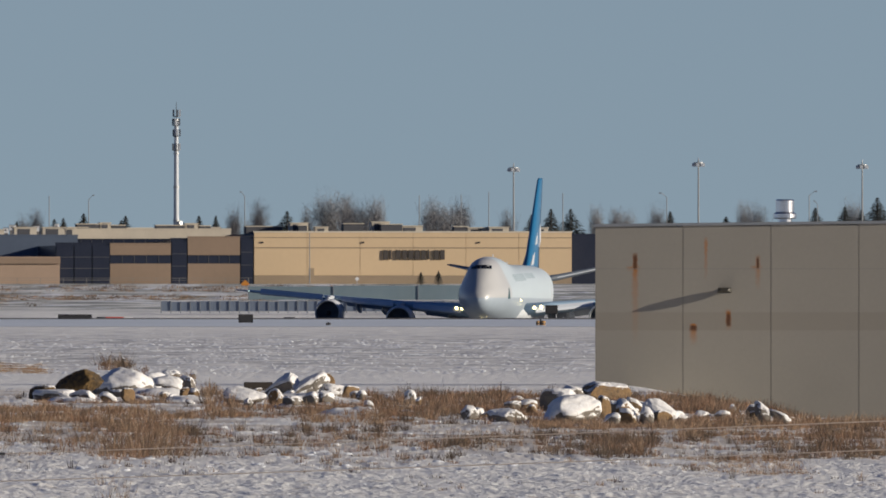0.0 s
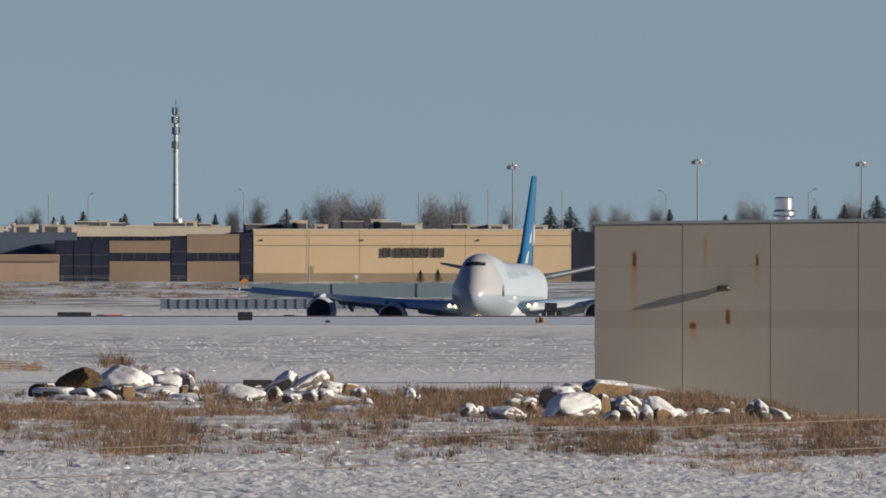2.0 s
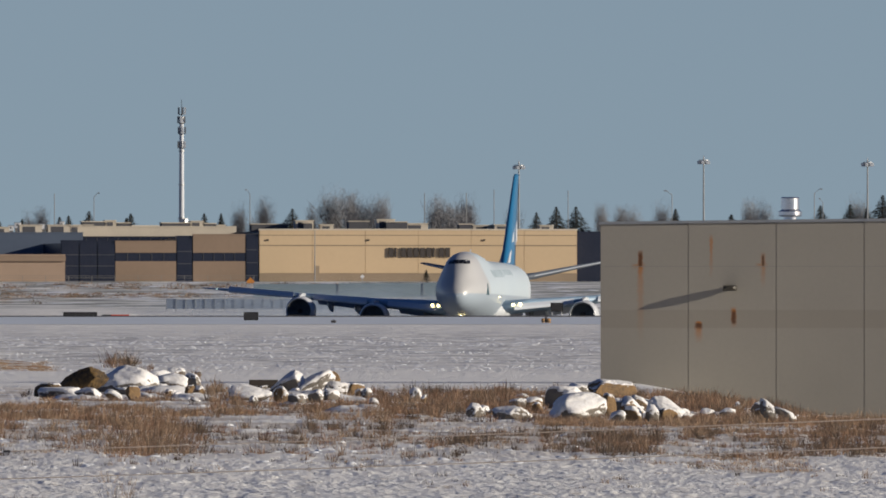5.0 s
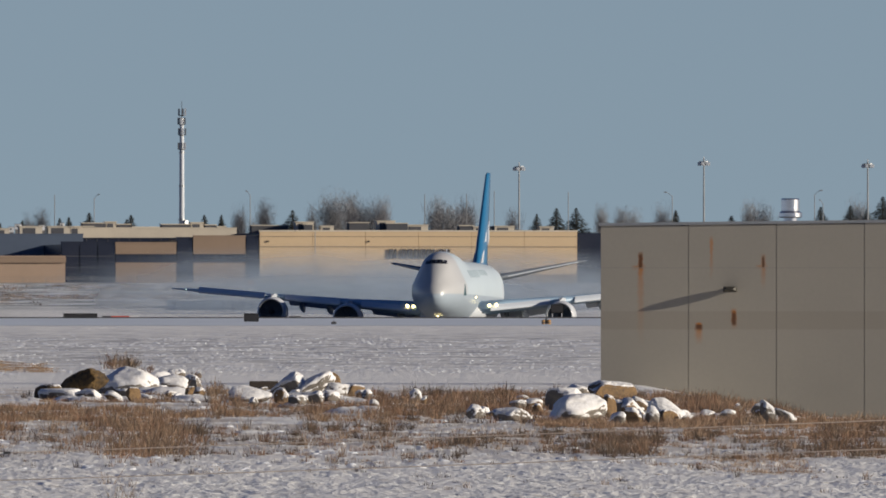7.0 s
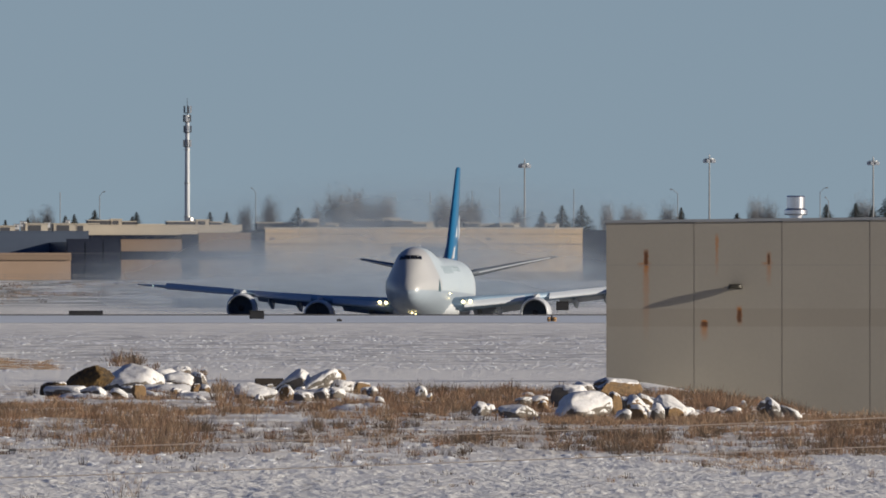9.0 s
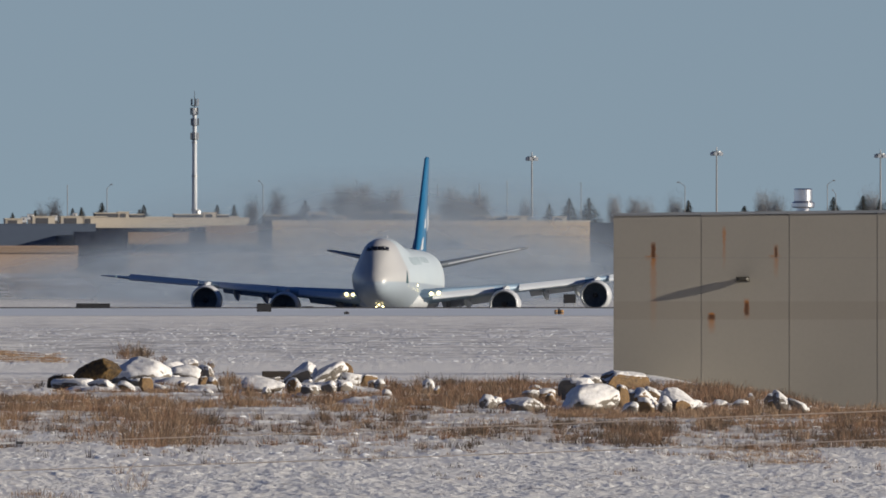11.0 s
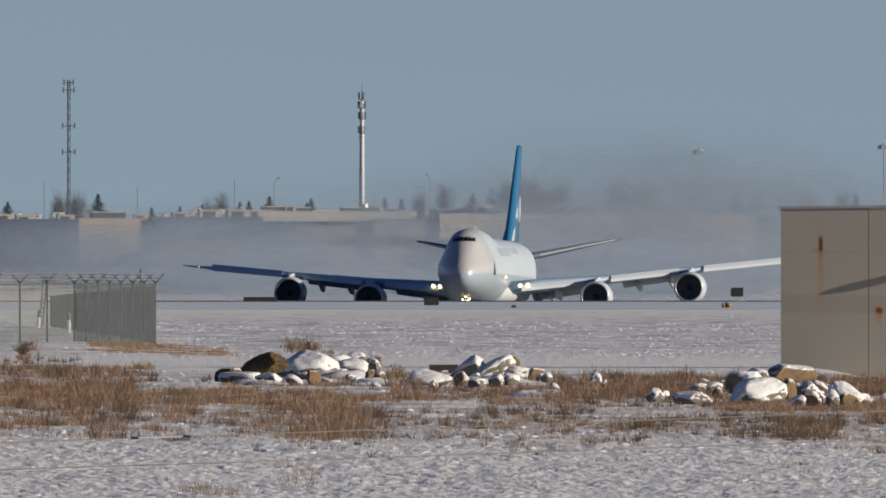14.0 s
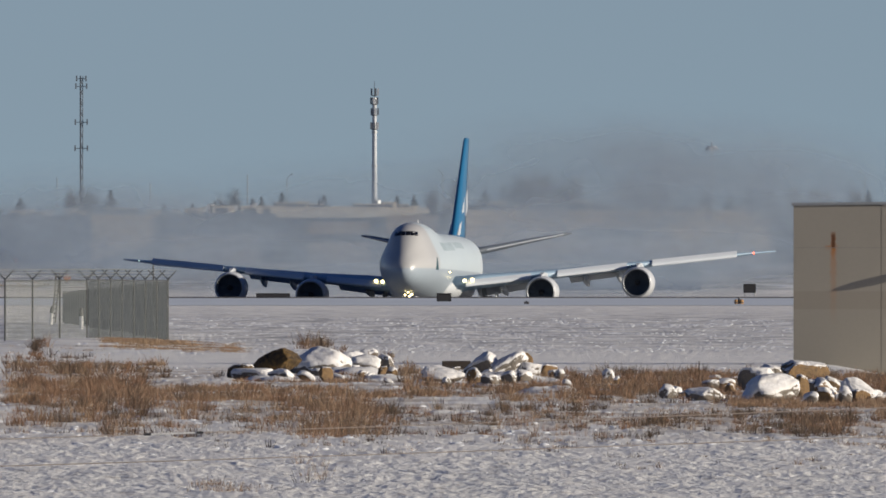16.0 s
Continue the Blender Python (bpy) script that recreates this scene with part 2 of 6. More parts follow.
def strip(name, y0, y1, x0, x1, lift_by, material, label, category):
    """A band of pavement that follows the ground."""
    ys, xs = np.linspace(y0, y1, max(2, int((y1 - y0) / 12))), np.linspace(x0, x1, 60)
    bm = bmesh.new()
    g = [[bm.verts.new((float(x), float(y), float(np.interp(y, [p[0] for p in PROFILE], [p[1] for p in PROFILE])) + lift_by)) for x in xs] for y in ys]
    for r0, r1 in zip(g, g[1:]):
        for i in range(len(xs) - 1):
            bm.faces.new((r0[i], r0[i + 1], r1[i + 1], r1[i]))
    ob = part(name, bm, material)
    return tagged(ob, label, category, kind="structure")


PACKED = mat("packed_snow_on_asphalt", (0.745, 0.80, 0.855), (0.62, 0.67, 0.725), 0.05, 0.6, fine=0.4, stretch=(1, 0.12, 1))
ASPHALT = mat("bare_asphalt", (0.06, 0.06, 0.065), (0.10, 0.10, 0.11), 0.1, 0.8, fine=1.5)
strip("taxiway", 1930, 2196, -140, 120, 0.02, PACKED, "taxiway of asphalt under packed grey snow", "taxiway")
tagged(part("kerb", box(-140, 120, 2198, 2212, 5.3, 5.725, 0.02), ASPHALT), "low dark asphalt kerb along the taxiway", "kerb", kind="structure")
SWEPT = mat("swept_runway", (0.34, 0.35, 0.37), (0.22, 0.225, 0.235), 0.04, 0.8, fine=0.6, stretch=(1, 0.1, 1))
strip("runway", 2295, 2858, -320, 320, 0.03, SWEPT, "wide runway of asphalt under thin swept snow", "runway")


# ---- the concrete building beside the field ----
WALL_TURN = 3.0


def concrete_material():
    m = mat("precast_concrete", (0.25, 0.233, 0.203), (0.222, 0.207, 0.18), 0.5, 0.85, bump=0.03, fine=9, spread=0.3)
    n, l = m.node_tree.nodes, m.node_tree.links
    b = n["Principled BSDF"]
    now = b.inputs["Base Color"].links[0].from_socket
    geo, mp, sep = n.new("ShaderNodeNewGeometry"), n.new("ShaderNodeMapping"), n.new("ShaderNodeSeparateXYZ")
    mp.vector_type = "POINT"
    # position along the wall (x) and above the datum (z)
    mp.inputs["Rotation"].default_value = (0, 0, radians(WALL_TURN))
    shift = n.new("ShaderNodeVectorMath")
    shift.operation = "SUBTRACT"
    shift.inputs[1].default_value = WALL_FOOT
    l.new(geo.outputs["Position"], shift.inputs[0])
    l.new(shift.outputs[0], mp.inputs[0])
    l.new(mp.outputs[0], sep.inputs[0])
    wob = n.new("ShaderNodeTexNoise")
    wob.inputs["Scale"].default_value, wob.inputs["Detail"].default_value = 7.0, 4

    def math_node(op, a, c):
        t = n.new("ShaderNodeMath")
        t.operation, t.use_clamp = op, False
        for i, v in enumerate((a, c)):
            if isinstance(v, (int, float)):
                t.inputs[i].default_value = v
            else:
                l.new(v, t.inputs[i])
        return t.outputs[0]

    def clamped(v, a, c):
        r = n.new("ShaderNodeMapRange")
        r.inputs[1].default_value, r.inputs[2].default_value = a, c
        l.new(v, r.inputs[0])
        return r.outputs[0]

    l.new(mp.outputs[0], wob.inputs["Vector"])
    wobble = math_node("MULTIPLY", math_node("SUBTRACT", wob.outputs[0], 0.5), 0.12)
    # a smooth band poured in a darker mix
    band = math_node("MULTIPLY", clamped(sep.outputs[2], BAND[0] - 0.02, BAND[0] + 0.02), clamped(sep.outputs[2], BAND[1] + 0.02, BAND[1] - 0.02))
    dark = n.new("ShaderNodeMix")
    dark.data_type = "RGBA"
    l.new(math_node("MULTIPLY", band, 0.55), dark.inputs[0])
    l.new(now, dark.inputs[6])
    dark.inputs[7].default_value = (0.2, 0.178, 0.15, 1)
    now = dark.outputs[2]
    total = None
    # rusted inserts: along the wall, height of the insert, half width, run below, run above, strength
    for sx, sz, wide, below, above, strong in RUST:
        dx = math_node("ABSOLUTE", math_node("SUBTRACT", math_node("ADD", sep.outputs[0], wobble), sx), 0)
        side = clamped(dx, wide, wide * 0.3)
        dz = math_node("SUBTRACT", math_node("ADD", sep.outputs[2], wobble), sz)
        fade = math_node("MULTIPLY", clamped(dz, -below, 0.0), clamped(dz, above, above * 0.5))
        spot = math_node("MULTIPLY", math_node("MULTIPLY", side, fade), strong)
        total = spot if total is None else math_node("MAXIMUM", total, spot)
    total = math_node("MULTIPLY", total, clamped(wob.outputs[0], 0.0, 0.3))
    mix = n.new("ShaderNodeMix")
    mix.data_type = "RGBA"
    l.new(total, mix.inputs[0])
    l.new(now, mix.inputs[6])
    mix.inputs[7].default_value = (0.29, 0.105, 0.016, 1)
    # the steel of the inserts itself, rusted almost black
    core = None
    for sx, sz, wide, tall_ in CORES:
        dx = math_node("ABSOLUTE", math_node("SUBTRACT", math_node("ADD", sep.outputs[0], math_node("MULTIPLY", wobble, 0.4)), sx), 0)
        dz = math_node("SUBTRACT", math_node("ADD", sep.outputs[2], math_node("MULTIPLY", wobble, 0.4)), sz)
        spot = math_node("MULTIPLY", clamped(dx, wide, wide * 0.4), math_node("MULTIPLY", clamped(dz, -0.08, 0.0), clamped(dz, tall_, tall_ * 0.7)))
        core = spot if core is None else math_node("MAXIMUM", core, spot)
    mixc = n.new("ShaderNodeMix")
    mixc.data_type = "RGBA"
    l.new(math_node("MULTIPLY", core, 0.9), mixc.inputs[0])
    l.new(mix.outputs[2], mixc.inputs[6])
    mixc.inputs[7].default_value = (0.055, 0.02, 0.008, 1)
    mix = mixc
    l.new(mix.outputs[2], b.inputs["Base Color"])
    return m


WALL_FOOT = (4.336, 677.0, -0.234)
RUST = ((1.146, 4.642, 0.085, 0.75, 0.42, 1.0), (1.146, 4.642, 0.12, 2.3, 0.05, 0.5), (1.097, 4.61, 0.22, 0.12, 0.06, 0.6),
        (3.164, 5.158, 0.06, 0.95, 0.35, 0.65), (4.648, 4.642, 0.09, 0.7, 0.36, 0.6),
        (4.601, 4.626, 0.2, 0.1, 0.05, 0.5), (3.809, 3.192, 0.10, 0.38, 0.25, 1.0),
        (2.809, 2.934, 0.13, 0.55, 0.10, 0.95))
CORES = ((1.146, 4.61, 0.075, 0.44), (4.648, 4.626, 0.05, 0.32), (3.809, 2.982, 0.085, 0.38),
         (2.809, 2.853, 0.14, 0.12))
BAND = (2.821, 3.337)


def concrete_building():
    hut = root("concrete_building", Matrix.Translation(WALL_FOOT) @ pose(0, 0, 0, 0, 0, -WALL_TURN),
               "low precast concrete utility building with rust-streaked panels", "building")
    conc = concrete_material()
    width, height = 2.510, 5.771
    for i in range(7):
        top = height + 0.0110 * (i + 0.5) * width
        bm = box(i * width + 0.009, (i + 1) * width - 0.009, 0, 0.25, 0, top, 0.004)
        part("wall_panel", bm, conc, hut)
    for i in range(1, 7):
        part("panel_joint", box(i * width - 0.009, i * width + 0.009, 0.02, 0.2, 0, height + 0.0110 * i * width), CONCRETE_DARK, hut, "dark sealed joint between panels")
    long, deep = 7 * width, 9.0
    part("formwork_joint", box(0.004, long - 0.004, -0.002, 0.004, 4.571, 4.583), CONCRETE_DARK, hut, "faint level joint across the panels")
    part("side_wall", box(0, 0.25, 0.26, deep, 0, height, 0.012), conc, hut)
    part("side_wall", box(long - 0.25, long, 0.26, deep, 0, height + 0.1, 0.012), conc, hut)
    part("back_wall", box(0.26, long - 0.26, deep - 0.25, deep, 0, height, 0.012), conc, hut)
    bm = bmesh.new()
    lo, hi = height, height + 0.0110 * long
    v = [bm.verts.new(p) for p in ((-0.04, -0.05, lo + 0.004), (long, -0.05, hi + 0.004), (long, deep, hi + 0.004), (-0.04, deep, lo + 0.004),
                                   (-0.04, -0.05, lo + 0.085), (long, -0.05, hi + 0.085), (long, deep, hi + 0.085), (-0.04, deep, lo + 0.085))]
    for q in ((0, 3, 2, 1), (4, 5, 6, 7), (0, 1, 5, 4), (1, 2, 6, 5), (2, 3, 7, 6), (3, 0, 4, 7)):
        bm.faces.new([v[i] for i in q])
    part("roof", bm, mat("roof_flashing", (0.30, 0.31, 0.32), (0.24, 0.25, 0.26), 2, 0.4, 0.5), hut, "grey metal flashing along the roof edge")
    return hut, height


def lathe(profile, n=20, bm=None):
    rings = [[(r * math.cos(2 * math.pi * i / n), r * math.sin(2 * math.pi * i / n), z) for i in range(n)] for r, z in profile]
    return loft(rings, bm=bm)


HUT, HUT_HEIGHT = concrete_building()


def roof_vent():
    at = Matrix.Translation(WALL_FOOT) @ pose(0, 0, 0, 0, 0, -WALL_TURN) @ Vector((5.360, 1.6, HUT_HEIGHT + 0.14))
    vent = root("roof_vent", Matrix.Translation(at), "round shiny sheet-steel exhaust vent on the roof", "roof vent")
    part("base_ring", lathe([(0.20, -0.02), (0.20, 0.10)]), BRIGHT_STEEL, vent, smooth=False)
    part("drum", lathe([(0.29, 0.10), (0.335, 0.13), (0.335, 0.24), (0.27, 0.28)], 28), BRIGHT_STEEL, vent)
    part("cap", lathe([(0.25, 0.28), (0.265, 0.30), (0.265, 0.62), (0.24, 0.655)], 28), BRIGHT_STEEL, vent)


def wall_lamp():
    m = Matrix.Translation(WALL_FOOT) @ pose(0, 0, 0, 0, 0, -WALL_TURN) @ Matrix.Translation((3.712, 0, 3.965))
    lamp_ = root("wall_lamp", m, "dark bronze wall-mounted floodlight, unlit", "wall lamp")
    body = mat("bronze_housing", (0.028, 0.026, 0.02), (0.04, 0.036, 0.026), 8, 0.5)
    part("bracket", box(-0.06, 0.06, -0.06, -0.002, -0.07, 0.07, 0.01), body, lamp_)
    rings = []
    for y, w, lo, hi in ((-0.062, 0.07, -0.05, 0.04), (-0.16, 0.17, -0.075, 0.065), (-0.34, 0.20, -0.08, 0.075), (-0.47, 0.17, -0.05, 0.05), (-0.54, 0.10, -0.015, 0.02)):
        rings.append([(-w, y, lo), (w, y, lo), (w * 1.02, y, (lo + hi) / 2), (w * 0.9, y, hi), (-w * 0.9, y, hi), (-w * 1.02, y, (lo + hi) / 2)])
    part("housing", loft(rings), body, lamp_)
    part("lens", box(-0.13, 0.13, -0.36, -0.2, -0.093, -0.081), mat("lamp_lens", (0.25, 0.25, 0.24), None, 3, 0.15), lamp_)


roof_vent()
wall_lamp()


# ---- the far industrial buildings ----
TAN = mat("tan_stucco", (0.60, 0.455, 0.29), (0.55, 0.415, 0.265), 0.12, 0.9, fine=1.2)
BROWN = mat("brown_precast", (0.265, 0.192, 0.14), (0.225, 0.165, 0.12), 0.12, 0.9, fine=1.2)
PALE = mat("pale_roof_metal", (0.62, 0.56, 0.46), (0.5, 0.45, 0.37), 0.4, 0.7)
ANNEXE = mat("pinkish_stucco", (0.36, 0.265, 0.20), (0.32, 0.235, 0.175), 0.15, 0.9, fine=1.2)
BLUE_CLAD = mat("blue_grey_cladding", (0.085, 0.115, 0.17), (0.07, 0.095, 0.145), 0.1, 0.6, fine=1.0)
NAVY = mat("dark_glazing", (0.014, 0.018, 0.035), (0.022, 0.026, 0.045), 0.3, 0.25)
BASE = mat("base_course", (0.30, 0.235, 0.165), (0.26, 0.2, 0.14), 0.2, 0.9)
ROOFDARK = mat("dark_roofing", (0.06, 0.065, 0.08), (0.09, 0.09, 0.10), 0.3, 0.8)
SIGN = mat("sign_letters", (0.06, 0.05, 0.045), None, 1, 0.6)
FAR = 4200.0
FOOT = 14.2
FACING = 7.0  # the whole row of buildings is turned a little
ROW = pose(0, FAR, 0, 0, 0, FACING) @ Matrix.Diagonal((1 / math.cos(radians(FACING)), 1, 1, 1)) @ pose(0, -FAR, 0)


def warehouse():
    b = root("warehouse", ROW @ pose(0, FAR, FOOT), "long tan stucco warehouse with a dark sign along its front", "warehouse")
    x0, x1 = -33.4, 22.8
    top = 24.5 - FOOT
    base = 16.9 - FOOT
    step = (x1 - x0) / 6
    for i in range(6):
        part("wall_panel", box(x0 + i * step, x0 + (i + 1) * step - 0.015, 0, 0.4, base, top, 0.03), TAN, b)
    part("base_course", box(x0, x1, -0.03, 0.4, -1.2, base - 0.01), BASE, b, "darker brown base course")
    part("wall_body", box(x0, x1, 0.42, 60, -1.2, top - 0.5), TAN, b)
    part("roof", box(x0 + 0.3, x1 - 0.3, 0.45, 59.8, top - 0.48, top - 0.2), ROOFDARK, b)
    part("coping", box(x0 - 0.1, x1 + 0.1, -0.08, 0.5, top, top + 0.25), PALE, b, "pale metal coping on the parapet")
    z = 21.8 - FOOT
    part("reveal_band", box(x0, x1, -0.05, -0.002, z - 0.09, z + 0.09), BASE, b, "dark horizontal reveal line")
    part("reveal_band", box(x0, x1, -0.05, -0.002, top - 0.95, top - 0.83), BASE, b, "dark horizontal reveal line")
    # the sign: plain bars of the letters' size
    sx, n = -10.6, 10
    wide = (0.6 - sx) / n
    for i in range(n):
        w = wide * (0.3 if i in (1, 7) else 0.72)
        part("sign_bar", box(sx + i * wide, sx + i * wide + w, -0.3, -0.06, 19.75 - FOOT, 21.4 - FOOT, 0.03), SIGN, b, "dark sign block")
    for px in (-32.2, -14.4, 6.1):
        part("wall_light", box(px, px + 0.45, -0.2, -0.06, 8.4, 8.7, 0.03), SIGN, b)
    part("door", box(-23.6, -22.8, -0.06, -0.002, 2.6, 4.0), BASE, b)
    return b


def office_block(x0, x1, top, wall, label, glass_bands, glass_columns, front=0.0, deep=40):
    """A block with horizontal glazing bands and full-height glazed columns, from metres along and above the foot."""
    b = root("office_block", ROW @ pose(0, FAR + front, FOOT), label, "office building")
    cuts = sorted(glass_bands)
    z = -1.2
    for lo, hi in cuts:
        part("wall", box(x0, x1, 0, 0.5, z, lo), wall, b)
        band = part("window_band", box(x0, x1, 0.15, 0.5, lo + 0.004, hi - 0.004), NAVY, b, "dark ribbon window")
        count = max(2, int((x1 - x0) / 1.8))
        for i in range(1, count):
            xm = x0 + (x1 - x0) * i / count
            part("mullion", box(xm - 0.04, xm + 0.04, 0.08, 0.148, lo + 0.01, hi - 0.01), ROOFDARK, band)
        z = hi
    part("wall", box(x0, x1, 0, 0.5, z, top), wall, b)
    part("coping", box(x0 - 0.05, x1 + 0.05, -0.06, 0.6, top + 0.004, top + 0.22), wall, b)
    part("block_body", box(x0 + 0.02, x1 - 0.02, 0.52, deep, -1.2, top - 0.3), wall, b)
    for cx0, cx1, ctop in glass_columns:
        bay = part("glazed_bay", box(cx0, cx1, -0.25, 0.48, -1.2, ctop, 0.03), NAVY, b, "dark full-height glazed bay")
        for i in range(1, 4):
            zz = ctop * i / 4
            part("transom", box(cx0, cx1, -0.30, -0.255, zz - 0.05, zz + 0.05), ROOFDARK, bay)
    return b


warehouse()
office_block(-45.1, -35.9, 23.6 - FOOT, BROWN, "brown precast office wing with a dark ribbon window",
             ((19.0 - FOOT, 20.5 - FOOT),), ())
office_block(-35.85, -33.45, 23.6 - FOOT, NAVY, "dark glazed link between office wing and warehouse", (), ((-35.7, -33.6, 23.3 - FOOT),), 0.3)
office_block(-58.8, -48.1, 22.4 - FOOT, BROWN, "brown precast office wing, lower roof and dark ribbon window",
             ((19.0 - FOOT, 20.5 - FOOT),), ())
office_block(-48.05, -45.15, 23.3 - FOOT, NAVY, "dark glazed stair tower between office wings", (), ((-47.9, -45.3, 22.9 - FOOT),), 0.3)
office_block(-68.4, -58.85, 22.5 - FOOT, NAVY, "dark glazed block at the end of the offices", (),
             tuple((-68.3 + i * 3.2, -68.3 + i * 3.2 + 3.0, 22.1 - FOOT) for i in range(3)), 0.2)
office_block(22.9, 32.6, 24.1 - FOOT, NAVY, "dark glazed end block of the warehouse", (), (), 4)
# the older sheds further along
office_block(-80.571, -61.335, 24.059 - FOOT, BLUE_CLAD, "long dark blue-grey clad shed", (), (), 30)
office_block(-93.966, -80.672, 23.857 - FOOT, TAN, "plain tan stucco shed", (), (), 31)
office_block(-121.26, -94.067, 23.656 - FOOT, BLUE_CLAD, "long shed clad in dark blue-grey sheet", (), (), 30)
office_block(-84.199, -68.536, 19.956 - FOOT, ANNEXE, "low tan annexe with a brown upper course before the dark shed", (), (), -8, 8)
course = part("stone_course", box(-84.099, -68.455, FAR - 8.4, FAR - 8.05, 18.938, 19.885), BROWN)
course.matrix_basis = ROW
tagged(course, "brown facing course along the top of the annexe", "facade course", kind="structure")
office_block(-61.379, -32.709, 25.222 - FOOT, PALE, "pale upper storey set back behind the offices", ((22.496 - FOOT, 23.607 - FOOT),), (), 42, 20)


def rooftop_unit(px0, px1, py0, py1, d, dark, style=0):
    x0, x1, z1, z0 = px0, px1, py0, py1
    u = root("rooftop_unit", ROW @ pose(0, FAR + d, 0), "boxy rooftop air unit" if not dark else "dark rooftop plant enclosure", "rooftop unit", "rooftop plant")
    m = ROOFDARK if dark else PALE
    part("casing", box(x0, x1, 0, 3, z0, z1, 0.08), m, u)
    part("lid", box(x0 - 0.12, x1 + 0.12, -0.12, 3.1, z1 + 0.004, z1 + 0.16), PALE, u, "pale metal lid")
    if style:
        w = (x1 - x0)
        part("louvre", box(x0 + 0.15 * w, x1 - 0.3 * w, -0.05, -0.004, z0 + 0.15, z1 - 0.2), ROOFDARK, u, "dark louvre")


rooftop_unit(-59.573, -55.527, 26.177, 24.761, 48, True, 0)
rooftop_unit(-55.426, -53.505, 26.379, 24.761, 48, False, 1)
rooftop_unit(-53.403, -50.976, 25.974, 24.761, 48, True, 0)
rooftop_unit(-61.09, -57.55, 25.57, 24.761, 48, False, 1)
rooftop_unit(-50.571, -45.919, 25.469, 24.761, 48, False, 1)
rooftop_unit(-45.413, -40.356, 25.974, 24.761, 48, True, 0)
rooftop_unit(-40.255, -37.929, 26.278, 24.761, 48, False, 1)
rooftop_unit(-37.726, -35.703, 25.873, 24.761, 48, True, 0)
rooftop_unit(-35.501, -33.984, 25.57, 24.761, 48, False, 1)
rooftop_unit(-33.025, -26.501, 25.591, 22.981, 16, True, 0)
rooftop_unit(-25.673, -22.464, 26.17, 22.961, 12, False, 1)
rooftop_unit(-24.458, -22.854, 25.757, 22.85, 10, True, 0)
rooftop_unit(-20.97, -18.662, 25.479, 22.87, 14, False, 1)
rooftop_unit(-15.272, -11.655, 26.116, 22.9, 20, True, 0)
rooftop_unit(-11.232, -8.023, 26.37, 22.86, 12, False, 1)
rooftop_unit(-9.823, -6.014, 25.958, 22.95, 10, True, 0)
rooftop_unit(-6.02, -1.906, 25.68, 22.87, 14, False, 1)
rooftop_unit(3.612, 6.12, 25.579, 22.77, 14, True, 0)
rooftop_unit(6.12, 9.632, 25.379, 22.77, 14, False, 1)
rooftop_unit(9.627, 13.137, 25.468, 22.76, 12, False, 1)
rooftop_unit(17.65, 20.157, 25.367, 22.76, 12, False, 1)
rooftop_unit(-108.269, -105.447, 24.685, 21.66, 34, False, 1)
rooftop_unit(-104.741, -101.717, 24.483, 21.66, 34, False, 1)
rooftop_unit(-97.226, -94.201, 24.595, 21.871, 36, False, 1)
rooftop_unit(-91.175, -85.123, 25.099, 21.871, 36, True, 0)
rooftop_unit(-83.611, -81.089, 24.695, 21.871, 36, False, 1)
rooftop_unit(-77.018, -73.994, 25.088, 22.064, 34, False, 1)
rooftop_unit(-72.012, -67.978, 25.502, 22.275, 36, False, 1)
rooftop_unit(-66.969, -62.935, 25.502, 22.275, 36, False, 1)
rooftop_unit(-112.355, -109.329, 24.897, 21.871, 36, True, 0)
rooftop_unit(-62.935, -61.119, 25.401, 22.275, 36, False, 1)


# ---- the freighter aircraft: x across, y aft of the nose, z above the runway ----
WHITE = mat("aircraft_white", (0.52, 0.54, 0.57), (0.47, 0.49, 0.52), 0.15, 0.35, fine=2.5)
GREY_PAINT = mat("aircraft_grey", (0.50, 0.53, 0.56), (0.44, 0.47, 0.50), 0.2, 0.4, fine=2.0)
WING_GREY = mat("wing_grey", (0.29, 0.41, 0.53), (0.25, 0.36, 0.475), 0.2, 0.45, fine=2.0)
TAIL_GREY = mat("tailplane_grey", (0.13, 0.15, 0.18), (0.10, 0.12, 0.15), 0.2, 0.55, fine=2.0)
TEAL = mat("tail_teal", (0.015, 0.115, 0.245), (0.02, 0.13, 0.27), 0.2, 0.35)
TEAL_DARK = mat("brush_teal", (0.015, 0.07, 0.09), None, 0.5, 0.4)
LETTER = mat("lettering_teal", (0.38, 0.46, 0.50), None, 0.5, 0.4)
SLAT = mat("slat_white", (0.50, 0.545, 0.60), (0.45, 0.49, 0.545), 0.4, 0.4)
GLASS_DARK = mat("cockpit_glass", (0.012, 0.013, 0.016), None, 1, 0.12)
RUBBER = mat("tyre_rubber", (0.025, 0.025, 0.025), None, 3, 0.8)
CHROME = mat("intake_lip", (0.40, 0.42, 0.45), (0.34, 0.36, 0.38), 1, 0.42, 0.7)
FAN_DARK = mat("fan_dark", (0.08, 0.10, 0.125), (0.11, 0.13, 0.155), 4, 0.5)
LIGHT_ON = mat("landing_light_on", (1.0, 0.80, 0.36), (1.0, 0.80, 0.36), 1, 0.3, emit=6.0)
NAV_GREEN = mat("nav_light_green", (0.75, 1.0, 0.9), None, 1, 0.3, emit=2.0)
NAV_RED = mat("nav_light_red", (1.0, 0.10, 0.03), None, 1, 0.3, emit=6.0)



